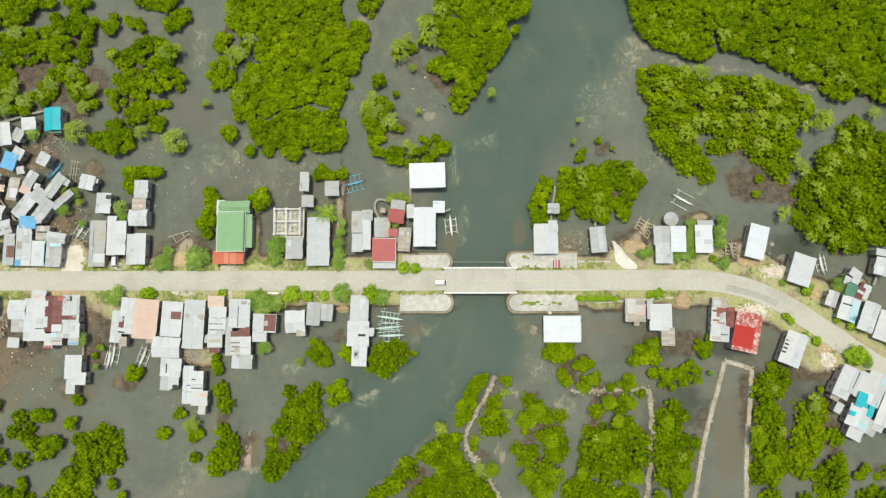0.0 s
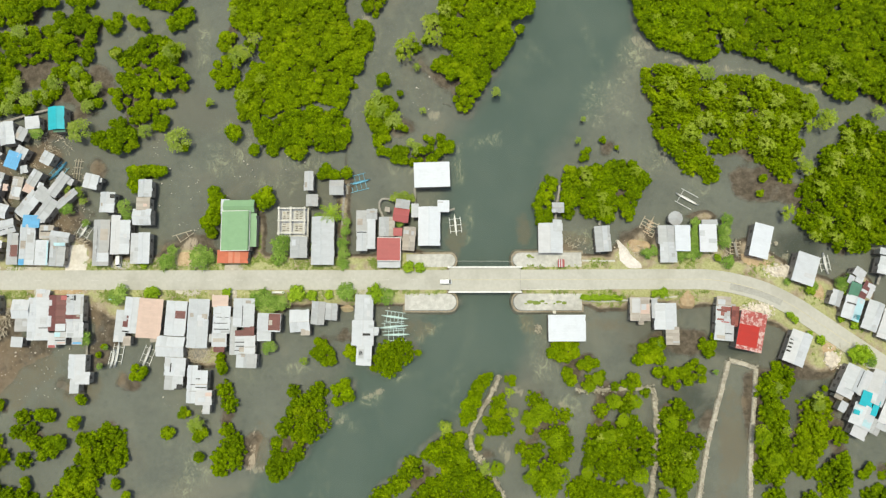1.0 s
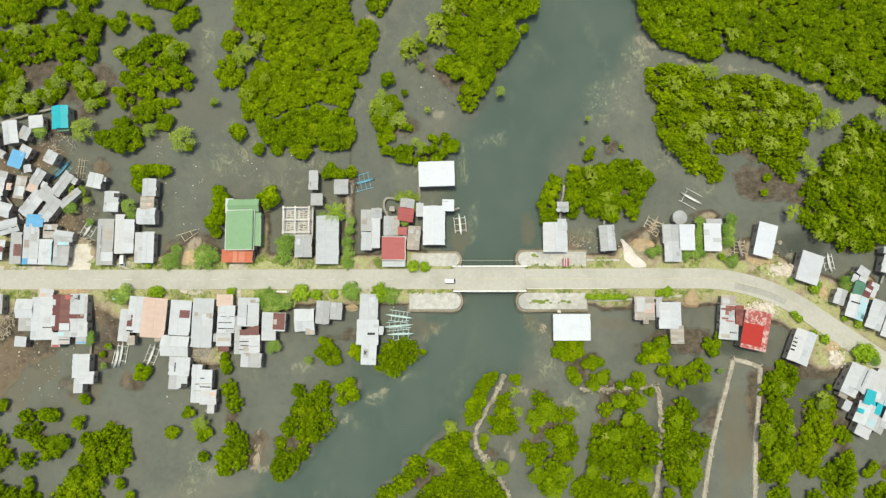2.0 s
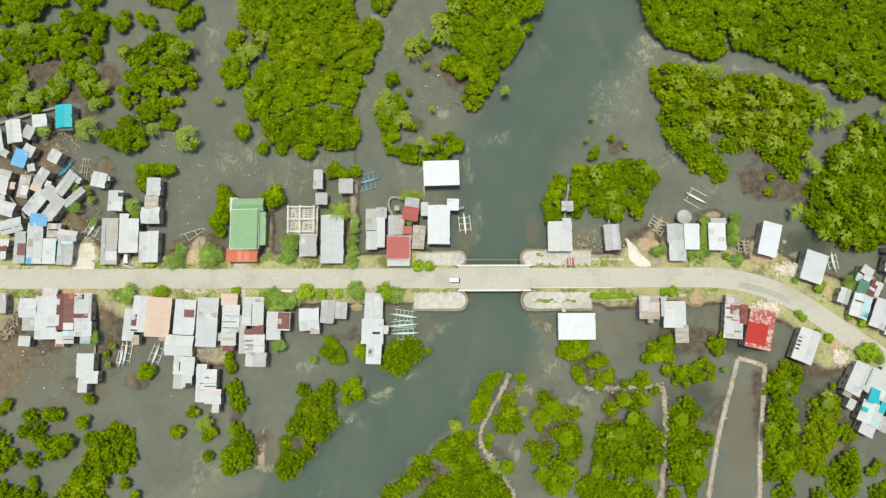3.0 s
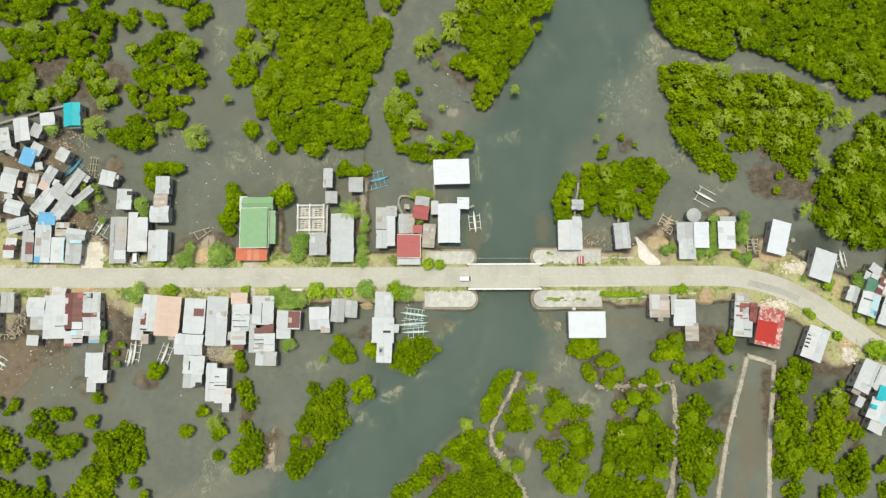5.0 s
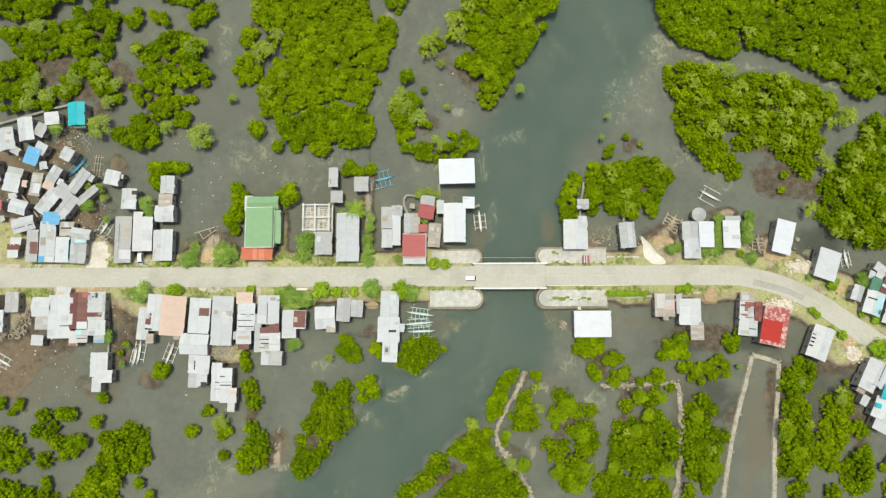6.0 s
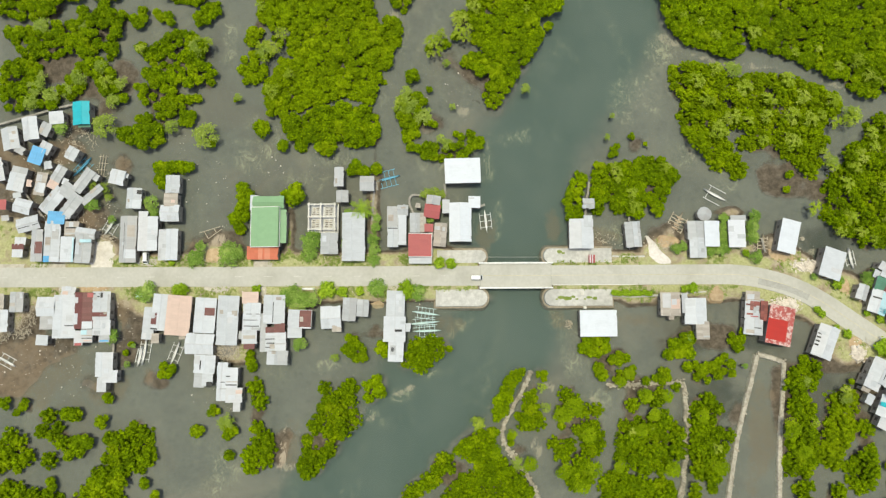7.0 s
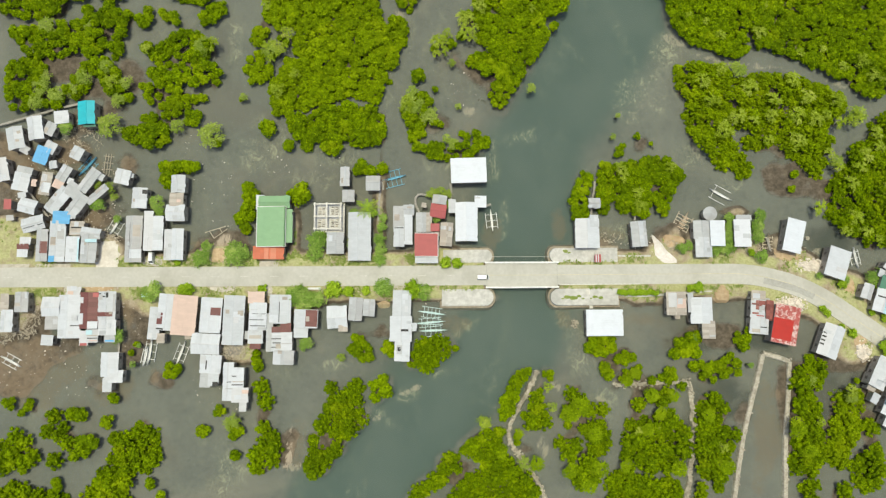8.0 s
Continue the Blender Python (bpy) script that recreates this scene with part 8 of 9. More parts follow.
house(-127.8, 56.3, 5.2, 7.4, 4, "teal", eave=4.3, rise=0.68)
house(-127.0, 52.7, 3.7, 1.4, 4, "dgreen", "mono", eave=3.6, rise=0.2)
house(-149.7, 48.6, 5.1, 7.1, 12, "pale", eave=3.7, rise=0.66, patches=((0.52, 0.98, 0.44, 0.71, 'white'),))
house(-146.7, 45.1, 2.7, 2.4, -30, "grey", "mono", eave=3.4, rise=0.31)
house(-138.8, 45.7, 3.7, 3.7, -27, "pale", eave=3.7, rise=0.48)
house(-140.8, 43.1, 4.0, 5.4, -18, "blue", "mono", eave=4.1, rise=0.53)
house(-130.2, 43.7, 3.7, 4.0, -27, "pale", eave=4.15, rise=0.48, patches=((0.02, 0.5, 0.2, 0.5, 'grey'),))
house(-137.9, 40.3, 2.4, 2.5, 10, "pale", eave=3.3, rise=0.31)
house(-133.9, 37.5, 3.4, 5.1, -30, "grey", eave=4.0, rise=0.44, patches=((0.05, 0.5, 0.5, 0.95, 'pale'),))
house(-135.6, 34.2, 3.0, 2.9, -25, "salmon", "mono", eave=3.6, rise=0.37)
house(-132.2, 35.1, 1.7, 2.0, -20, "white", "mono", eave=3.3, rise=0.22)
house(-146.2, 38.5, 4.7, 2.4, -12, "grey", "mono", eave=3.5, rise=0.31)
house(-147.1, 35.0, 5.1, 5.7, -12, "white", eave=3.7, rise=0.66, patches=((0.5, 0.98, 0.75, 0.98, 'pale'),))
house(-139.3, 34.3, 3.4, 7.1, -8, "tan", eave=4.0, rise=0.44, patches=((0.3, 0.95, 0.12, 0.55, 'white'), (0.05, 0.6, 0.6, 0.9, 'pale'),))
house(-143.4, 34.7, 1.5, 2.2, -6, "salmon", "mono", eave=3.2, rise=0.2)
house(-126.2, 35.3, 3.4, 8.1, -35, "grey", eave=3.9, rise=0.44, patches=((0.02, 0.45, 0.1, 0.5, 'pale'),))
house(-123.1, 36.5, 2.4, 2.2, -30, "grey", "mono", eave=3.4, rise=0.29)
house(-123.8, 31.0, 2.4, 7.8, -48, "grey", eave=3.5, rise=0.31, patches=((0.05, 0.5, 0.5, 0.8, 'tan'),))
house(-131.1, 32.4, 4.1, 4.4, -38, "grey", "mono", eave=3.7, rise=0.53)
house(-135.5, 29.3, 4.4, 8.8, -38, "pale", eave=3.6, rise=0.57, patches=((0.5, 0.98, 0.55, 0.9, 'white'), (0.05, 0.4, 0.1, 0.4, 'grey'),))
house(-129.5, 27.7, 4.1, 7.8, -35, "grey", eave=3.9, rise=0.53, patches=((0.5, 0.95, 0.05, 0.4, 'pale'),))
house(-144.3, 27.4, 5.4, 4.4, -15, "white", "cross", eave=4.15, rise=0.57, patches=((0.8, 0.98, 0.1, 0.9, 'pale'),))
house(-146.8, 31.0, 2.4, 1.7, 10, "pale", "mono", eave=3.3, rise=0.22)
house(-142.4, 22.0, 6.8, 4.4, 15, "pale", "cross", eave=4.0, rise=0.57, patches=((0.3, 0.34, 0.05, 0.95, 'dark'),))
house(-133.6, 23.8, 4.9, 3.9, -2, "blue", "mono", eave=4.3, rise=0.5)
house(-131.3, 24.4, 1.4, 1.9, -10, "white", "mono", eave=4.0, rise=0.2)
house(-134.7, 16.6, 4.9, 12.5, 0, "pale", eave=4.15, rise=0.64, patches=((0.0, 0.45, 0.0, 0.15, 'blue'), (0.5, 0.98, 0.0, 0.12, 'white'), (0.1, 0.5, 0.4, 0.6, 'tan'), (0.55, 0.9, 0.55, 0.8, 'grey'),))
house(-129.3, 20.6, 4.1, 4.4, 0, "tan", "mono", eave=3.3, rise=0.53, patches=((0.1, 0.9, 0.1, 0.2, 'grey'), (0.1, 0.9, 0.5, 0.6, 'dark'), (0.3, 0.6, 0.6, 0.95, 'pale'),))
house(-130.1, 14.2, 3.7, 7.8, 0, "white", "mono", eave=3.9, rise=0.48, patches=((0.88, 1.0, 0.0, 0.95, 'sky'),))
house(-125.5, 14.4, 4.9, 8.8, -2, "grey", eave=3.6, rise=0.64, patches=((0.02, 0.3, 0.3, 0.7, 'pale'),))
house(-125.0, 19.2, 6.1, 3.0, -8, "pale", "cross", eave=3.6, rise=0.4)
house(-124.3, 16.7, 3.4, 1.0, 0, "sky", "mono", eave=4.5, rise=0.2)
house(-111.9, 17.2, 5.1, 14.2, 0, "grey", eave=3.7, rise=0.66, patches=((0.32, 0.98, 0.09, 0.28, 'white'), (0.3, 0.32, 0.1, 0.85, 'dark'), (0.5, 0.9, 0.55, 0.8, 'tan'),))
house(-107.2, 19.6, 2.7, 12.1, 0, "white", "mono", eave=4.1, rise=0.4)
house(-104.3, 18.9, 2.9, 10.5, 0, "white", "mono", eave=4.0, rise=0.4, patches=((0.02, 0.9, 0.3, 0.5, 'pale'),))
house(-110.5, 29.7, 4.6, 6.4, -2, "pale", eave=3.9, rise=0.59, patches=((0.25, 0.98, 0.02, 0.42, 'white'), (0.7, 1.0, 0.7, 0.9, 'dark'),))
house(-139.3, 15.4, 3.5, 9.8, 0, "grey", eave=4.15, rise=0.46, patches=((0.4, 0.98, 0.25, 0.62, 'maroon'),))
house(-144.5, 16.8, 3.2, 2.4, 0, "white", "mono", eave=3.8, rise=0.31)
house(-145.2, 15.1, 3.4, 1.7, 0, "maroon", "mono", eave=3.9, rise=0.22)
house(-145.3, 13.1, 3.0, 2.5, 0, "white", "mono", eave=3.7, rise=0.33)
house(-116.0, 36.3, 4.6, 4.6, -13, "white", eave=3.9, rise=0.59, patches=((0.7, 0.98, 0.6, 0.95, 'pale'),))
house(-113.6, 36.8, 1.5, 1.4, -13, "pale", "mono", eave=3.3, rise=0.2)
house(108.1, 0.3, 3.2, 4.7, -20, "pale", eave=4.15, rise=0.42, patches=((0.5, 0.98, 0.02, 0.98, 'grey'),))
house(113.1, 5.7, 1.9, 2.5, -25, "pale", "mono", eave=3.5, rise=0.24)
house(115.4, 5.6, 2.4, 1.9, -25, "white", "mono", eave=3.6, rise=0.24)
house(113.7, 2.7, 3.4, 4.2, -20, "dgreen", "mono", eave=4.0, rise=0.44)
house(116.5, 2.3, 2.2, 6.1, -28, "maroon", "mono", eave=3.9, rise=0.29, patches=((0.0, 0.9, 0.42, 0.55, 'white'), (0.5, 1.0, 0.75, 0.95, 'white'),))
house(118.5, 2.1, 1.5, 4.4, -28, "white", "mono", eave=3.6, rise=0.2)
house(112.7, -2.7, 5.4, 7.1, -20, "white", eave=4.1, rise=0.7, patches=((0.55, 1.0, 0.0, 0.95, 'sky'), (0.1, 0.55, 0.62, 0.68, 'dark'), (0.6, 0.98, 0.1, 0.3, 'teal'),))
house(118.4, -5.0, 4.7, 8.8, -22, "pale", eave=4.0, rise=0.61, patches=((0.5, 0.98, 0.2, 0.5, 'white'),))
house(123.0, -7.7, 4.7, 8.8, -22, "white", eave=3.6, rise=0.62, patches=((0.02, 0.48, 0.15, 0.32, 'pale'),))
house(127.3, -10.2, 4.7, 8.1, -25, "grey", eave=3.9, rise=0.61)
house(111.8, -22.9, 6.1, 7.1, -27, "pale", eave=4.15, rise=0.79, patches=((0.72, 0.76, 0.2, 0.95, 'dark'),))
house(109.2, -26.1, 5.1, 4.0, -27, "white", "mono", eave=4.2, rise=0.53)
house(107.7, -28.2, 2.7, 1.5, -27, "tan", "mono", eave=3.3, rise=0.2)
house(115.0, -24.4, 2.4, 7.8, -25, "white", "mono", eave=4.0, rise=0.31)
house(118.8, -25.6, 5.7, 9.8, -25, "pale", eave=3.9, rise=0.75, patches=((0.6, 0.95, 0.7, 0.9, 'sky'), (0.1, 0.5, 0.1, 0.3, 'white'),))
house(113.9, -33.7, 6.4, 6.4, -25, "white", eave=3.8, rise=0.83, patches=((0.05, 0.35, 0.55, 0.75, 'sky'), (0.5, 0.95, 0.1, 0.4, 'sky'),))
house(115.0, -28.8, 4.0, 4.4, -22, "teal", "mono", eave=4.3, rise=0.53)
house(117.3, -31.3, 1.9, 4.7, -22, "teal", "mono", eave=4.2, rise=0.24)
house(111.8, -32.4, 1.9, 1.3, -20, "teal", "mono", eave=4.4, rise=0.2)
house(112.7, -37.8, 4.7, 4.4, -27, "white", "mono", eave=3.6, rise=0.57)
house(117.3, -36.7, 3.4, 4.4, -30, "grey", eave=3.5, rise=0.44)
house(119.8, -35.2, 3.4, 5.1, -28, "pale", "mono", eave=3.6, rise=0.44, patches=((0.1, 0.9, 0.5, 0.56, 'dark'),))
house(121.7, -31.5, 4.1, 9.8, -25, "white", eave=4.0, rise=0.53)
house(125.5, -35.2, 5.1, 7.8, -25, "pale", eave=3.6, rise=0.66)
house(108.7, -31.1, 2.4, 3.1, -30, "pale", "mono", eave=3.3, rise=0.31)
boat(-107.2, -16.8, 8.1, 82, "white", 1.6, 3)
boat(-108.5, -18.2, 6.0, 78, "white", 1.2, 2)
boat(-97.8, -17.2, 7.8, 70, "white", 1.6, 3)
boat(-21.9, -5.5, 8.6, -8, "aqua", 1.6, 5)
boat(-22.3, -8.4, 9.5, 5, "aqua", 1.3, 4)
boat(-21.4, -10.8, 8.6, 2, "aqua", 1.8, 4)
boat(-3.3, 22.7, 7.0, -84, "white", 1.7, 3)
boat(-33.6, 36.1, 8.1, 14, "blue", 2.5, 4)
boat(67.4, 30.4, 7.8, -30, "white", 2.2, 1)
boat(55.5, 21.7, 7.8, 62, "bamboo", 2.4, 5, platform=True)
boat(81.3, 15.3, 6.0, 88, "bamboo", 1.5, 4)
boat(107.8, 10.6, 6.6, -80, "white", 1.4, 3)
boat(-119.5, 21.5, 6.2, 60, "white", 1.8, 3)
boat(-128.9, 40.4, 7.8, 48, "blue", 1.7, 4)
boat(-149.2, -19.5, 7.2, -28, "white", 1.6, 3)
raft(-122.9, 40.5, 1.7, 7.6, -5)
house(28.5, 10.7, 2.0, 2.4, 0, "rose", "mono", eave=2.6, rise=0.2, patches=((0.15, 0.3, 0.0, 1.0, "white"), (0.5, 0.65, 0.0, 1.0, "white")))
house(-150.4, 24.0, 2.1, 1.7, 5, "grey", "mono", eave=2.8, rise=0.25)
house(-76.9, -11.8, 1.7, 2.4, -2, "grey", "mono", eave=2.9, rise=0.25)
house(-88.2, -13.8, 2.1, 1.5, 0, "pale", "mono", eave=2.9, rise=0.25)
house(-94.8, -12.2, 1.7, 1.5, 0, "tan", "mono", eave=2.9, rise=0.25)
house(-44.6, -7.0, 1.5, 1.7, 0, "grey", "mono", eave=2.9, rise=0.25)
house(-28.7, -4.9, 1.5, 1.7, 0, "pale", "mono", eave=2.9, rise=0.25)
house(78.5, -2.4, 2.0, 1.7, -5, "grey", "mono", eave=2.9, rise=0.25)
house(51.7, -6.9, 1.7, 1.5, 0, "tan", "mono", eave=2.9, rise=0.25)
house(-20.1, 18.8, 1.5, 2.4, 0, "tan", "mono", eave=2.9, rise=0.25)
house(-24.0, 27.2, 1.6, 1.5, -10, "tan", "mono", eave=2.9, rise=0.25)

# ---- trees ----
plant_stands()
copse((-123.8, 95.6, 4.6, 1.5, 0), (-134.0, 95.4, 3.7, 0.9, 0))
copse((-77.3, 30.7, 3.2, 4.2, 0), (-78.9, 23.6, 3.2, 4.6, 0))
copse((-62.1, 30.9, 2.5, 2.5, 0))
copse((-100.0, 39.7, 6.3, 1.6, 0), (-103.4, 36.2, 2.5, 3.2, 0))
copse((-43.1, 38.8, 4.2, 2.5, 0), (-36.9, 38.4, 1.8, 2.5, 0), (-32.2, 39.6, 2.5, 1.6, 0), (-34.2, 33.4, 2.1, 1.6, 0))
copse((-80.9, -40.4, 2.9, 3.0, 0))
tree(73.6, -11.5, 1.48, "mangrove", -0.2)
tree(52.8, -27.6, 1.48, "mangrove", -0.2)
tree(-25.9, 68.1, 2.66, "mangrove", -0.2)
tree(-72.4, 51.9, 2.69, "mangrove", -0.2)
tree(-66.0, 46.3, 1.96, "mangrove", -0.2)
tree(-20.5, 64.2, 1.06, "mangrove", -0.2)
tree(-85.2, -34.3, 1.9, "mangrove", -0.2)
tree(-89.8, -40.1, 2.07, "mangrove", -0.2)
tree(-80.2, -47.3, 1.71, "mangrove", -0.2)
tree(-117.0, -30.3, 1.75, "mangrove", -0.2)
tree(-118.4, -37.3, 2.27, "mangrove", -0.2)
tree(-88.2, 47.4, 1.62, "mangrove", -0.2)
tree(-62.2, 31.1, 3.89, "mangrove", -0.2)
tree(90.1, 36.5, 1.34, "mangrove", -0.2)
tree(89.0, 32.0, 1.34, "mangrove", -0.2)
tree(42.1, 48.8, 1.2, "mangrove", -0.2)
tree(46.3, 46.3, 0.86, "mangrove", -0.2)
tree(-105.0, -55.1, 1.72, "mangrove", -0.2)
tree(-101.7, -58.7, 1.72, "mangrove", -0.2)
tree(17.0, 84.3, 1.59, "mangrove", -0.2)
tree(-112.5, -17.0, 1.05, "mangrove", -0.2)
tree(-110.8, -14.5, 1.06, "mangrove", -0.2)
tree(-81.2, 61.3, 0.9, "mangrove", -0.2)
tree(105.1, -26.2, 0.97, "mangrove", -0.2)
tree(-148.2, -31.8, 2.03, "mangrove", -0.2)
tree(-144.3, -34.5, 1.18, "mangrove", -0.2)
tree(-143.0, -51.3, 1.34, "mangrove", -0.2)
tree(-21.7, 30.9, 1.74, "pale", -0.2)
tree(-18.9, 31.3, 1.74, "pale", -0.2)
tree(-17.0, 30.9, 1.39, "pale", -0.2)
tree(-49.0, -18.5, 1.37, "pale", -0.2)
tree(-124.7, 34.2, 1.45, "pale", -0.2)
tree(-121.0, 33.3, 1.81, "pale", -0.2)
tree(-119.4, 30.4, 1.26, "pale", -0.2)
tree(-27.5, 58.9, 3.54, "pale", -0.2)
tree(-22.2, 55.2, 2.82, "pale", -0.2)
tree(-27.6, 63.4, 1.77, "pale", -0.2)
tree(-89.9, 49.2, 3.78, "pale", -0.2)
tree(-80.3, 61.8, 1.26, "pale", -0.2)
tree(-100.7, 52.4, 2.17, "pale", -0.2)
tree(-71.7, 76.8, 2.9, "pale", -0.2)
tree(73.6, 69.4, 2.74, "pale", -0.2)
tree(109.5, 54.8, 3.03, "pale", -0.2)
tree(-15.2, 72.4, 1.24, "pale", -0.2)
tree(-13.4, 58.4, 1.06, "pale", -0.2)
tree(36.2, 55.2, 0.86, "pale", -0.2)
tree(34.4, 48.5, 1.03, "pale", -0.2)
tree(-6.4, -37.4, 2.01, "pale", -0.2)
tree(5.3, -49.5, 1.99, "pale", -0.2)
tree(-81.1, -37.4, 2.41, "pale", -0.2)
tree(-16.9, 48.0, 1.58, "pale", -0.2)
tree(102.4, -31.0, 1.94, "pale", -0.2)
tree(-121.6, 52.6, 3.64, "pale", -0.2)
tree(-116.8, 66.3, 2.2, "pale", -0.2)
tree(-15.1, 46.2, 1.75, "pale", -0.2)
tree(-142.7, 68.4, 2.22, "pale", -0.2)
tree(-143.4, 65.7, 2.96, "pale", -0.2)
tree(-138.6, 62.5, 2.58, "pale", -0.2)
tree(-144.6, 60.7, 2.77, "pale", -0.2)
tree(-130.7, 68.3, 2.58, "pale", -0.2)
tree(-134.1, 64.3, 2.21, "pale", -0.2)
tree(-123.5, 71.9, 2.21, "pale", -0.2)
tree(-129.8, 85.1, 2.23, "pale", -0.2)
tree(102.5, 40.1, 2.18, "pale", -0.2)
tree(124.7, 56.4, 2.01, "pale", -0.2)
tree(91.3, -26.2, 1.63, "pale", -0.2)
tree(13.7, -33.2, 1.67, "pale", -0.2)
tree(9.4, 63.9, 1.57, "pale", -0.2)
tree(-92.7, 78.0, 2.92, "pale", -0.2)
tree(-119.3, 60.8, 2.19, "pale", -0.2)
tree(-142.8, 85.3, 2.61, "pale", -0.2)
tree(58.6, 1.8, 1.47, "lime", 0.6)
tree(56.1, 1.5, 1.1, "lime", 0.6)
tree(95.6, -4.9, 1.08, "lime", 0.6)
tree(97.0, -6.2, 1.08, "lime", 0.6)
tree(104.2, -12.1, 1.25, "lime", 0.6)
tree(101.0, -10.2, 0.9, "lime", 0.6)
tree(-27.8, 1.5, 2.65, "lime", 0.6)
tree(-51.5, 1.5, 2.48, "lime", 0.6)
tree(-72.9, 1.9, 1.35, "lime", 0.6)
tree(-17.5, 9.7, 1.7, "lime", 0.6)
tree(-14.1, 9.5, 1.51, "lime", 0.6)
tree(114.9, -16.0, 3.03, "lime", 0.6)
tree(-95.4, 2.0, 1.75, "lime", 0.6)
tree(-97.0, 1.9, 1.55, "lime", 0.6)
tree(-46.8, 1.0, 1.52, "lime", 0.6)
tree(-41.6, 1.3, 1.33, "lime", 0.6)
tree(102.0, 2.8, 1.45, "lime", 0.6)
tree(-99.1, 10.2, 0.97, "lime", 0.6)
tree(75.2, 12.3, 1.1, "lime", 0.6)
tree(110.3, -5.8, 1.08, "lime", 0.6)
tree(114.2, -7.7, 1.25, "lime", 0.6)
tree(35.0, 0.5, 0.83, "lime", 0.6)
tree(36.0, 0.3, 0.92, "lime", 0.6)
tree(37.0, 0.1, 0.74, "lime", 0.6)
tree(38.0, 0.5, 0.83, "lime", 0.6)
tree(39.0, 0.3, 0.92, "lime", 0.6)
tree(40.0, 0.1, 0.74, "lime", 0.6)
tree(41.0, 0.5, 0.83, "lime", 0.6)
tree(42.0, 0.3, 0.92, "lime", 0.6)
tree(43.0, 0.1, 0.74, "lime", 0.6)
tree(44.0, 0.5, 0.83, "lime", 0.6)
tree(45.0, 0.3, 0.92, "lime", 0.6)
tree(46.0, 0.1, 0.74, "lime", 0.6)
tree(-105.8, 1.3, 3.17, "village", 0.6)
tree(-63.3, -0.2, 2.73, "village", 0.6)
tree(-59.8, -1.1, 3.31, "village", 0.6)
tree(-56.3, -1.2, 2.72, "village", 0.6)
tree(-36.1, 2.0, 2.71, "village", 0.6)
tree(-24.4, 0.6, 2.5, "village", 0.6)
tree(-56.7, 16.6, 2.94, "village", 0.6)
tree(-57.0, 12.6, 2.35, "village", 0.6)
tree(-81.2, 12.3, 3.55, "village", 0.6)
tree(-78.6, 13.1, 1.97, "village", 0.6)
tree(-91.8, 11.4, 2.77, "village", 0.6)
tree(-90.1, 14.9, 1.79, "village", 0.6)
tree(-37.5, 13.9, 1.95, "village", 0.6)
tree(-37.4, 10.4, 1.75, "village", 0.6)
tree(69.0, 22.7, 1.69, "village", 0.6)
tree(68.9, 20.1, 1.88, "village", 0.6)
tree(68.7, 17.4, 2.06, "village", 0.6)
tree(68.6, 14.3, 2.25, "village", 0.6)
tree(64.0, 12.8, 1.69, "village", 0.6)
tree(67.4, 13.3, 1.87, "village", 0.6)
tree(78.0, 23.5, 2.06, "village", 0.6)
tree(77.0, 20.4, 2.2, "village", 0.6)
tree(76.9, 17.0, 2.1, "village", 0.6)
tree(78.1, 11.1, 2.05, "village", 0.6)
tree(118.3, -18.0, 1.63, "village", 0.6)
tree(100.5, -11.5, 1.1, "village", 0.6)
tree(-116.3, -11.6, 2.37, "village", 0.6)
tree(-45.4, 25.4, 1.18, "village", 0.6)
tree(-39.0, 25.0, 0.98, "village", 0.6)
tree(54.0, 13.7, 1.69, "village", 0.6)
tree(56.2, 14.5, 1.51, "village", 0.6)
tree(-61.6, 1.9, 1.56, "village", 0.6)
tree(102.6, 3.8, 1.47, "village", 0.6)
tree(95.3, 5.1, 1.11, "village", 0.6)
tree(110.9, 5.1, 1.65, "village", 0.6)
tree(113.4, 6.0, 1.47, "village", 0.6)
tree(-46.2, 15.7, 1.37, "village", 0.6)
tree(-44.6, 24.0, 0.98, "village", 0.6)
tree(-124.0, 27.9, 2.22, "village", 0.6)
tree(-106.1, 28.7, 2.21, "village", 0.6)
tree(-105.0, 25.3, 1.6, "village", 0.6)
tree(-118.0, 23.4, 1.21, "village", 0.6)
tree(-59.6, -14.5, 2.13, "village", 0.6)
tree(-109.8, -14.8, 0.79, "village", 0.6)
tree(-111.4, -20.4, 0.98, "village", 0.6)
tree(-37.5, 17.0, 1.75, "village", 0.6)
tree(-37.1, 20.5, 1.56, "village", 0.6)
tree(-36.6, 23.5, 1.37, "village", 0.6)
tree(57.3, -13.2, 1.11, "village", 0.6)
tree(73.2, -21.4, 0.92, "village", 0.6)
tree(-17.7, 27.7, 1.56, "village", 0.6)
tree(-20.2, 22.9, 1.17, "village", 0.6)
tree(-135.3, 52.7, 2.46, "village", 0.6)
tree(-122.1, -1.6, 1.0, "village", 0.6)
tree(21.9, -33.1, 3.0, "feathery")
tree(18.4, -35.4, 2.6, "feathery")
tree(25.8, -41.0, 2.4, "feathery")
tree(26.0, -50.9, 3.2, "feathery")
tree(18.7, -51.4, 2.3, "feathery")
tree(23.9, -54.9, 2.8, "feathery")
tree(45.4, -35.2, 2.0, "feathery")
tree(41.5, -39.6, 2.2, "feathery")
tree(50.2, -50.8, 2.4, "feathery")
tree(85.3, -39.5, 2.8, "feathery")
tree(34.7, -50.0, 1.9, "feathery")
tree(49.4, -30.2, 1.8, "feathery")
tree(43.0, -29.8, 2.2, "feathery")
tree(38.5, -23.4, 1.8, "feathery")
tree(36.0, -26.0, 1.6, "feathery")
tree(59.5, -36.0, 2.0, "feathery")
tree(64.0, -50.5, 2.4, "feathery")
tree(88.5, -46.0, 2.2, "feathery")
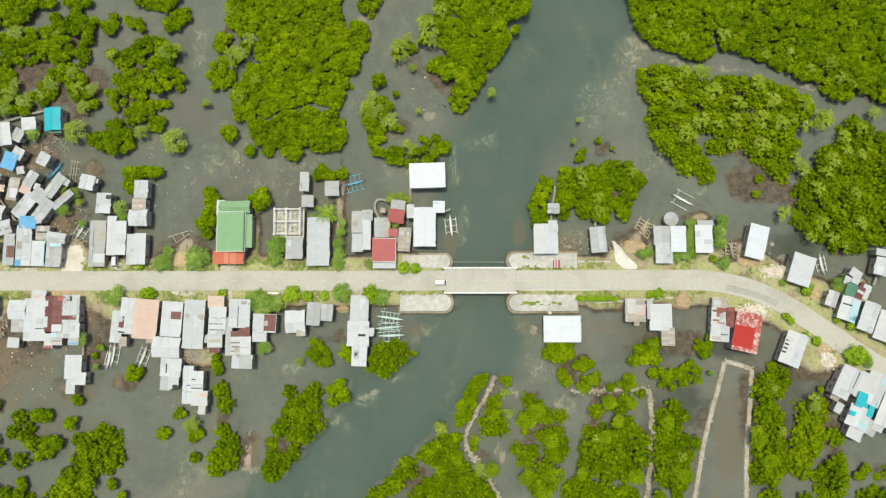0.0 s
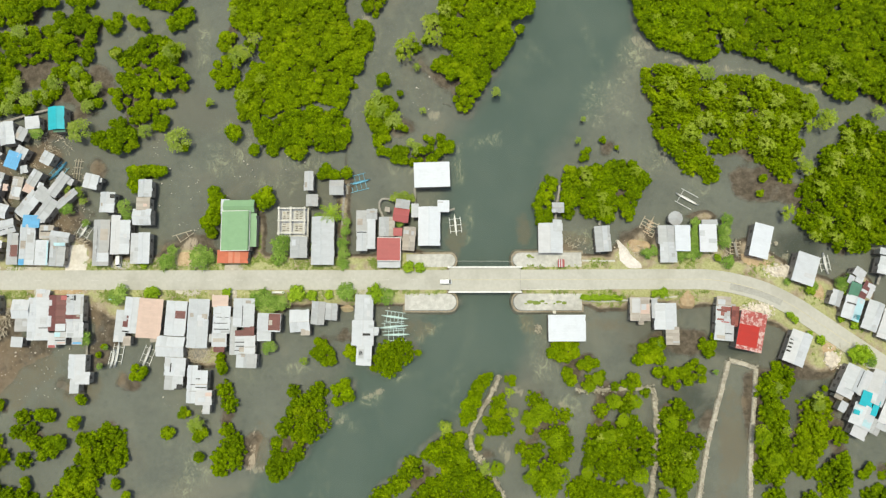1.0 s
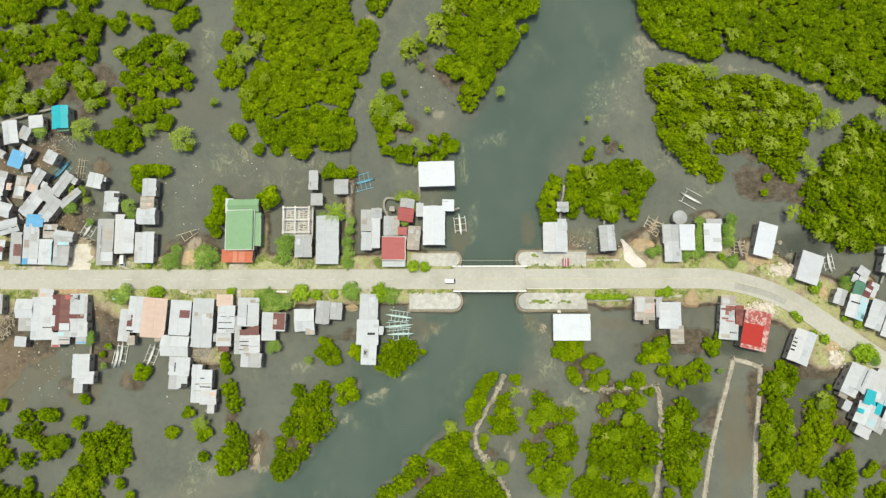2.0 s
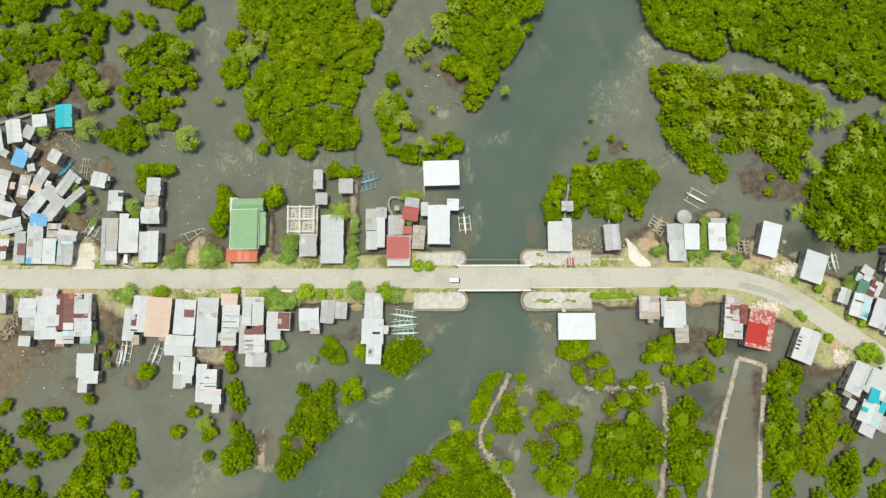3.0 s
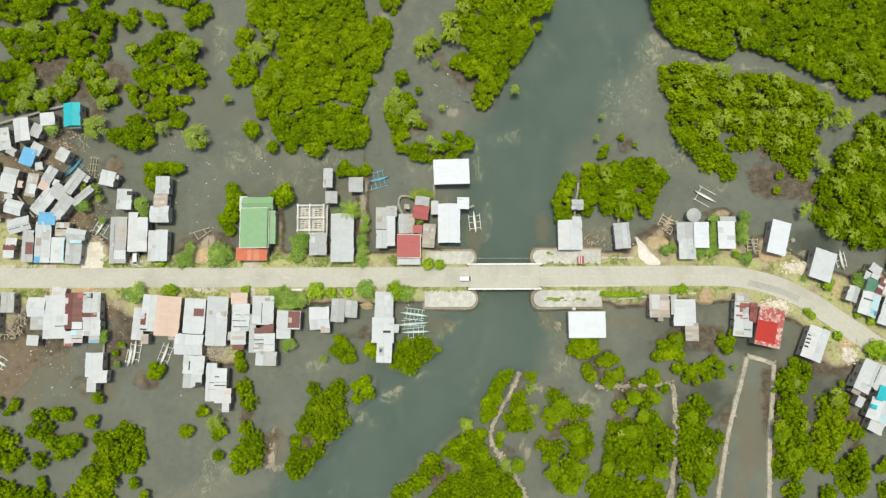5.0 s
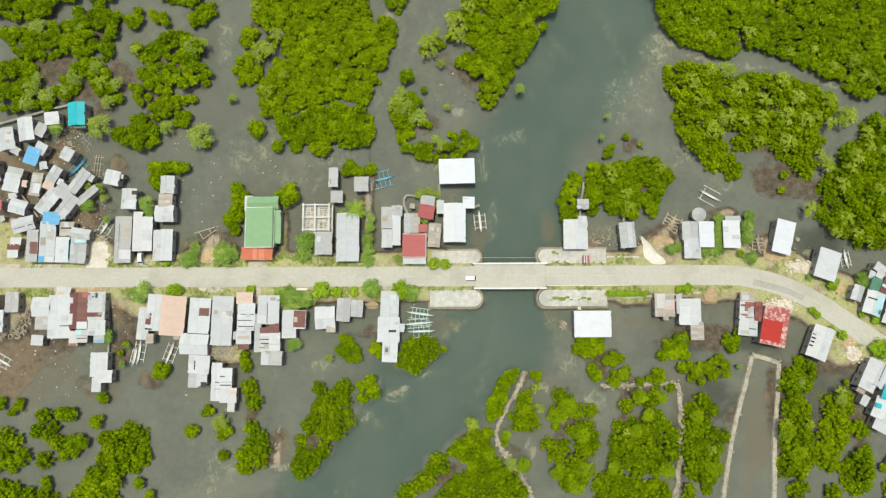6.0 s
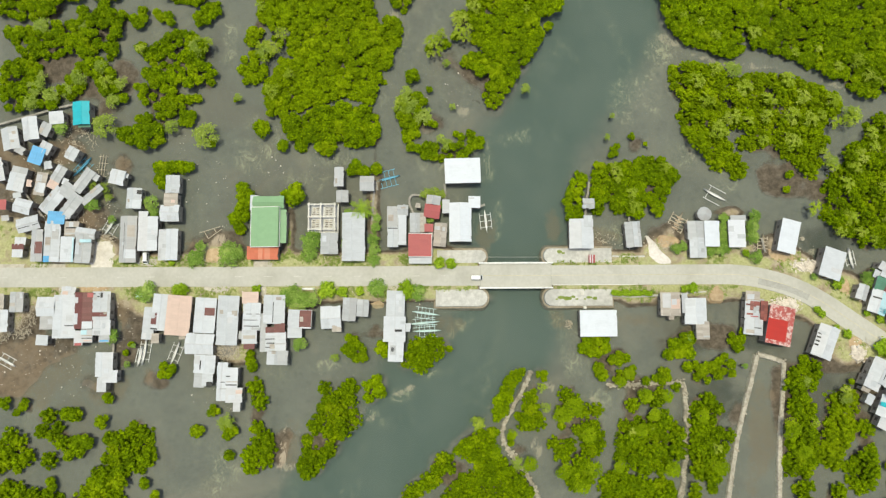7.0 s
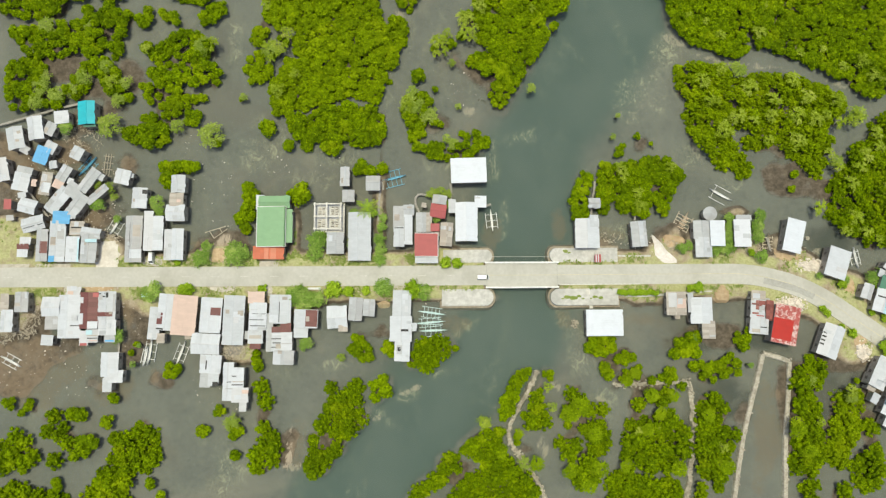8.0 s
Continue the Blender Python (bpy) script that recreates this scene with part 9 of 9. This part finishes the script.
tree(3.6, -41.0, 1.4, "feathery")
tree(8.6, -49.4, 2.2, "feathery")
tree(-1.5, -46.0, 2.0, "feathery")
tree(59.1, 86.7, 1.38, "starry", -0.2)
tree(64.3, 84.8, 1.21, "starry", -0.2)
tree(68.4, 80.2, 1.73, "starry", -0.2)
tree(80.6, 81.0, 2.08, "starry", -0.2)
tree(83.1, 90.4, 1.04, "starry", -0.2)
tree(93.2, 74.5, 1.38, "starry", -0.2)
tree(100.2, 75.7, 1.21, "starry", -0.2)
tree(112.0, 71.6, 2.42, "starry", -0.2)
tree(115.1, 67.1, 2.08, "starry", -0.2)
tree(118.4, 65.3, 1.56, "starry", -0.2)
tree(106.2, 69.9, 1.56, "starry", -0.2)
tree(61.8, 65.8, 2.60, "starry", -0.2)
tree(68.0, 69.4, 2.42, "starry", -0.2)
tree(65.0, 59.6, 2.42, "starry", -0.2)
tree(68.1, 49.8, 3.11, "starry", -0.2)
tree(72.5, 54.2, 2.60, "starry", -0.2)
tree(76.3, 63.0, 2.77, "starry", -0.2)
tree(83.9, 59.4, 2.42, "starry", -0.2)
tree(90.2, 65.6, 2.42, "starry", -0.2)
tree(94.2, 60.2, 2.42, "starry", -0.2)
tree(90.5, 54.0, 2.77, "starry", -0.2)
tree(82.8, 54.1, 2.08, "starry", -0.2)
tree(96.4, 53.1, 2.42, "starry", -0.2)
tree(103.5, 59.2, 2.42, "starry", -0.2)
tree(104.0, 52.2, 2.08, "starry", -0.2)
tree(108.3, 53.5, 2.60, "starry", -0.2)
tree(90.1, 46.1, 2.94, "starry", -0.2)
tree(81.6, 46.7, 1.73, "starry", -0.2)
tree(77.6, 53.2, 1.73, "starry", -0.2)
tree(99.9, 54.8, 1.56, "starry", -0.2)
tree(114.8, 48.6, 2.08, "starry", -0.2)
tree(115.4, 44.7, 1.73, "starry", -0.2)
tree(120.0, 51.2, 2.08, "starry", -0.2)
tree(119.5, 43.3, 1.73, "starry", -0.2)
tree(111.0, 41.6, 2.42, "starry", -0.2)
tree(106.2, 33.0, 2.42, "starry", -0.2)
tree(102.3, 38.2, 1.73, "starry", -0.2)
tree(100.0, 42.6, 1.73, "starry", -0.2)
tree(106.5, 22.7, 2.42, "starry", -0.2)
tree(95.7, 25.8, 2.42, "starry", -0.2)
tree(109.5, 18.4, 2.08, "starry", -0.2)
tree(113.5, 15.8, 1.73, "starry", -0.2)
tree(118.1, 22.6, 2.08, "starry", -0.2)
tree(117.0, 31.2, 2.08, "starry", -0.2)
tree(109.1, 38.2, 2.08, "starry", -0.2)
tree(103.7, 18.4, 1.73, "starry", -0.2)
tree(36.8, 36.0, 2.08, "starry", -0.2)
tree(41.7, 26.4, 2.08, "starry", -0.2)
tree(36.0, 38.6, 1.73, "starry", -0.2)
tree(51.4, 38.5, 1.73, "starry", -0.2)
tree(41.0, 30.7, 1.73, "starry", -0.2)
tree(-64.1, 68.8, 1.73, "starry", -0.2)
tree(-69.3, 63.4, 2.42, "starry", -0.2)
tree(-73.6, 90.9, 1.73, "starry", -0.2)
tree(-29.2, 58.5, 2.60, "starry", -0.2)
tree(-11.2, 86.5, 2.42, "starry", -0.2)
tree(-11.2, 81.0, 2.42, "starry", -0.2)
tree(-6.4, 90.1, 2.42, "starry", -0.2)
tree(-19.1, 78.3, 2.77, "starry", -0.2)
tree(-6.4, -38.0, 1.90, "starry", -0.2)
tree(12.5, -27.4, 1.56, "starry", -0.2)
tree(-90.2, 78.1, 2.42, "starry", -0.2)
tree(-121.0, 66.5, 2.25, "starry", -0.2)
tree(-110.8, 77.1, 1.73, "starry", -0.2)
tree(101.7, -28.9, 1.90, "starry", -0.2)
tree(92.2, -37.8, 1.56, "starry", -0.2)
tree(39.0, -40.3, 1.56, "starry", -0.2)
tree(43.9, -39.5, 1.38, "starry", -0.2)
tree(63.4, -45.1, 1.56, "starry", -0.2)
tree(10.0, 89.4, 1.38, "starry", -0.2)
tree(111.1, 3.8, 2.1, "village", 0.6)
tree(112.7, 1.2, 1.2, "lime", 0.6)
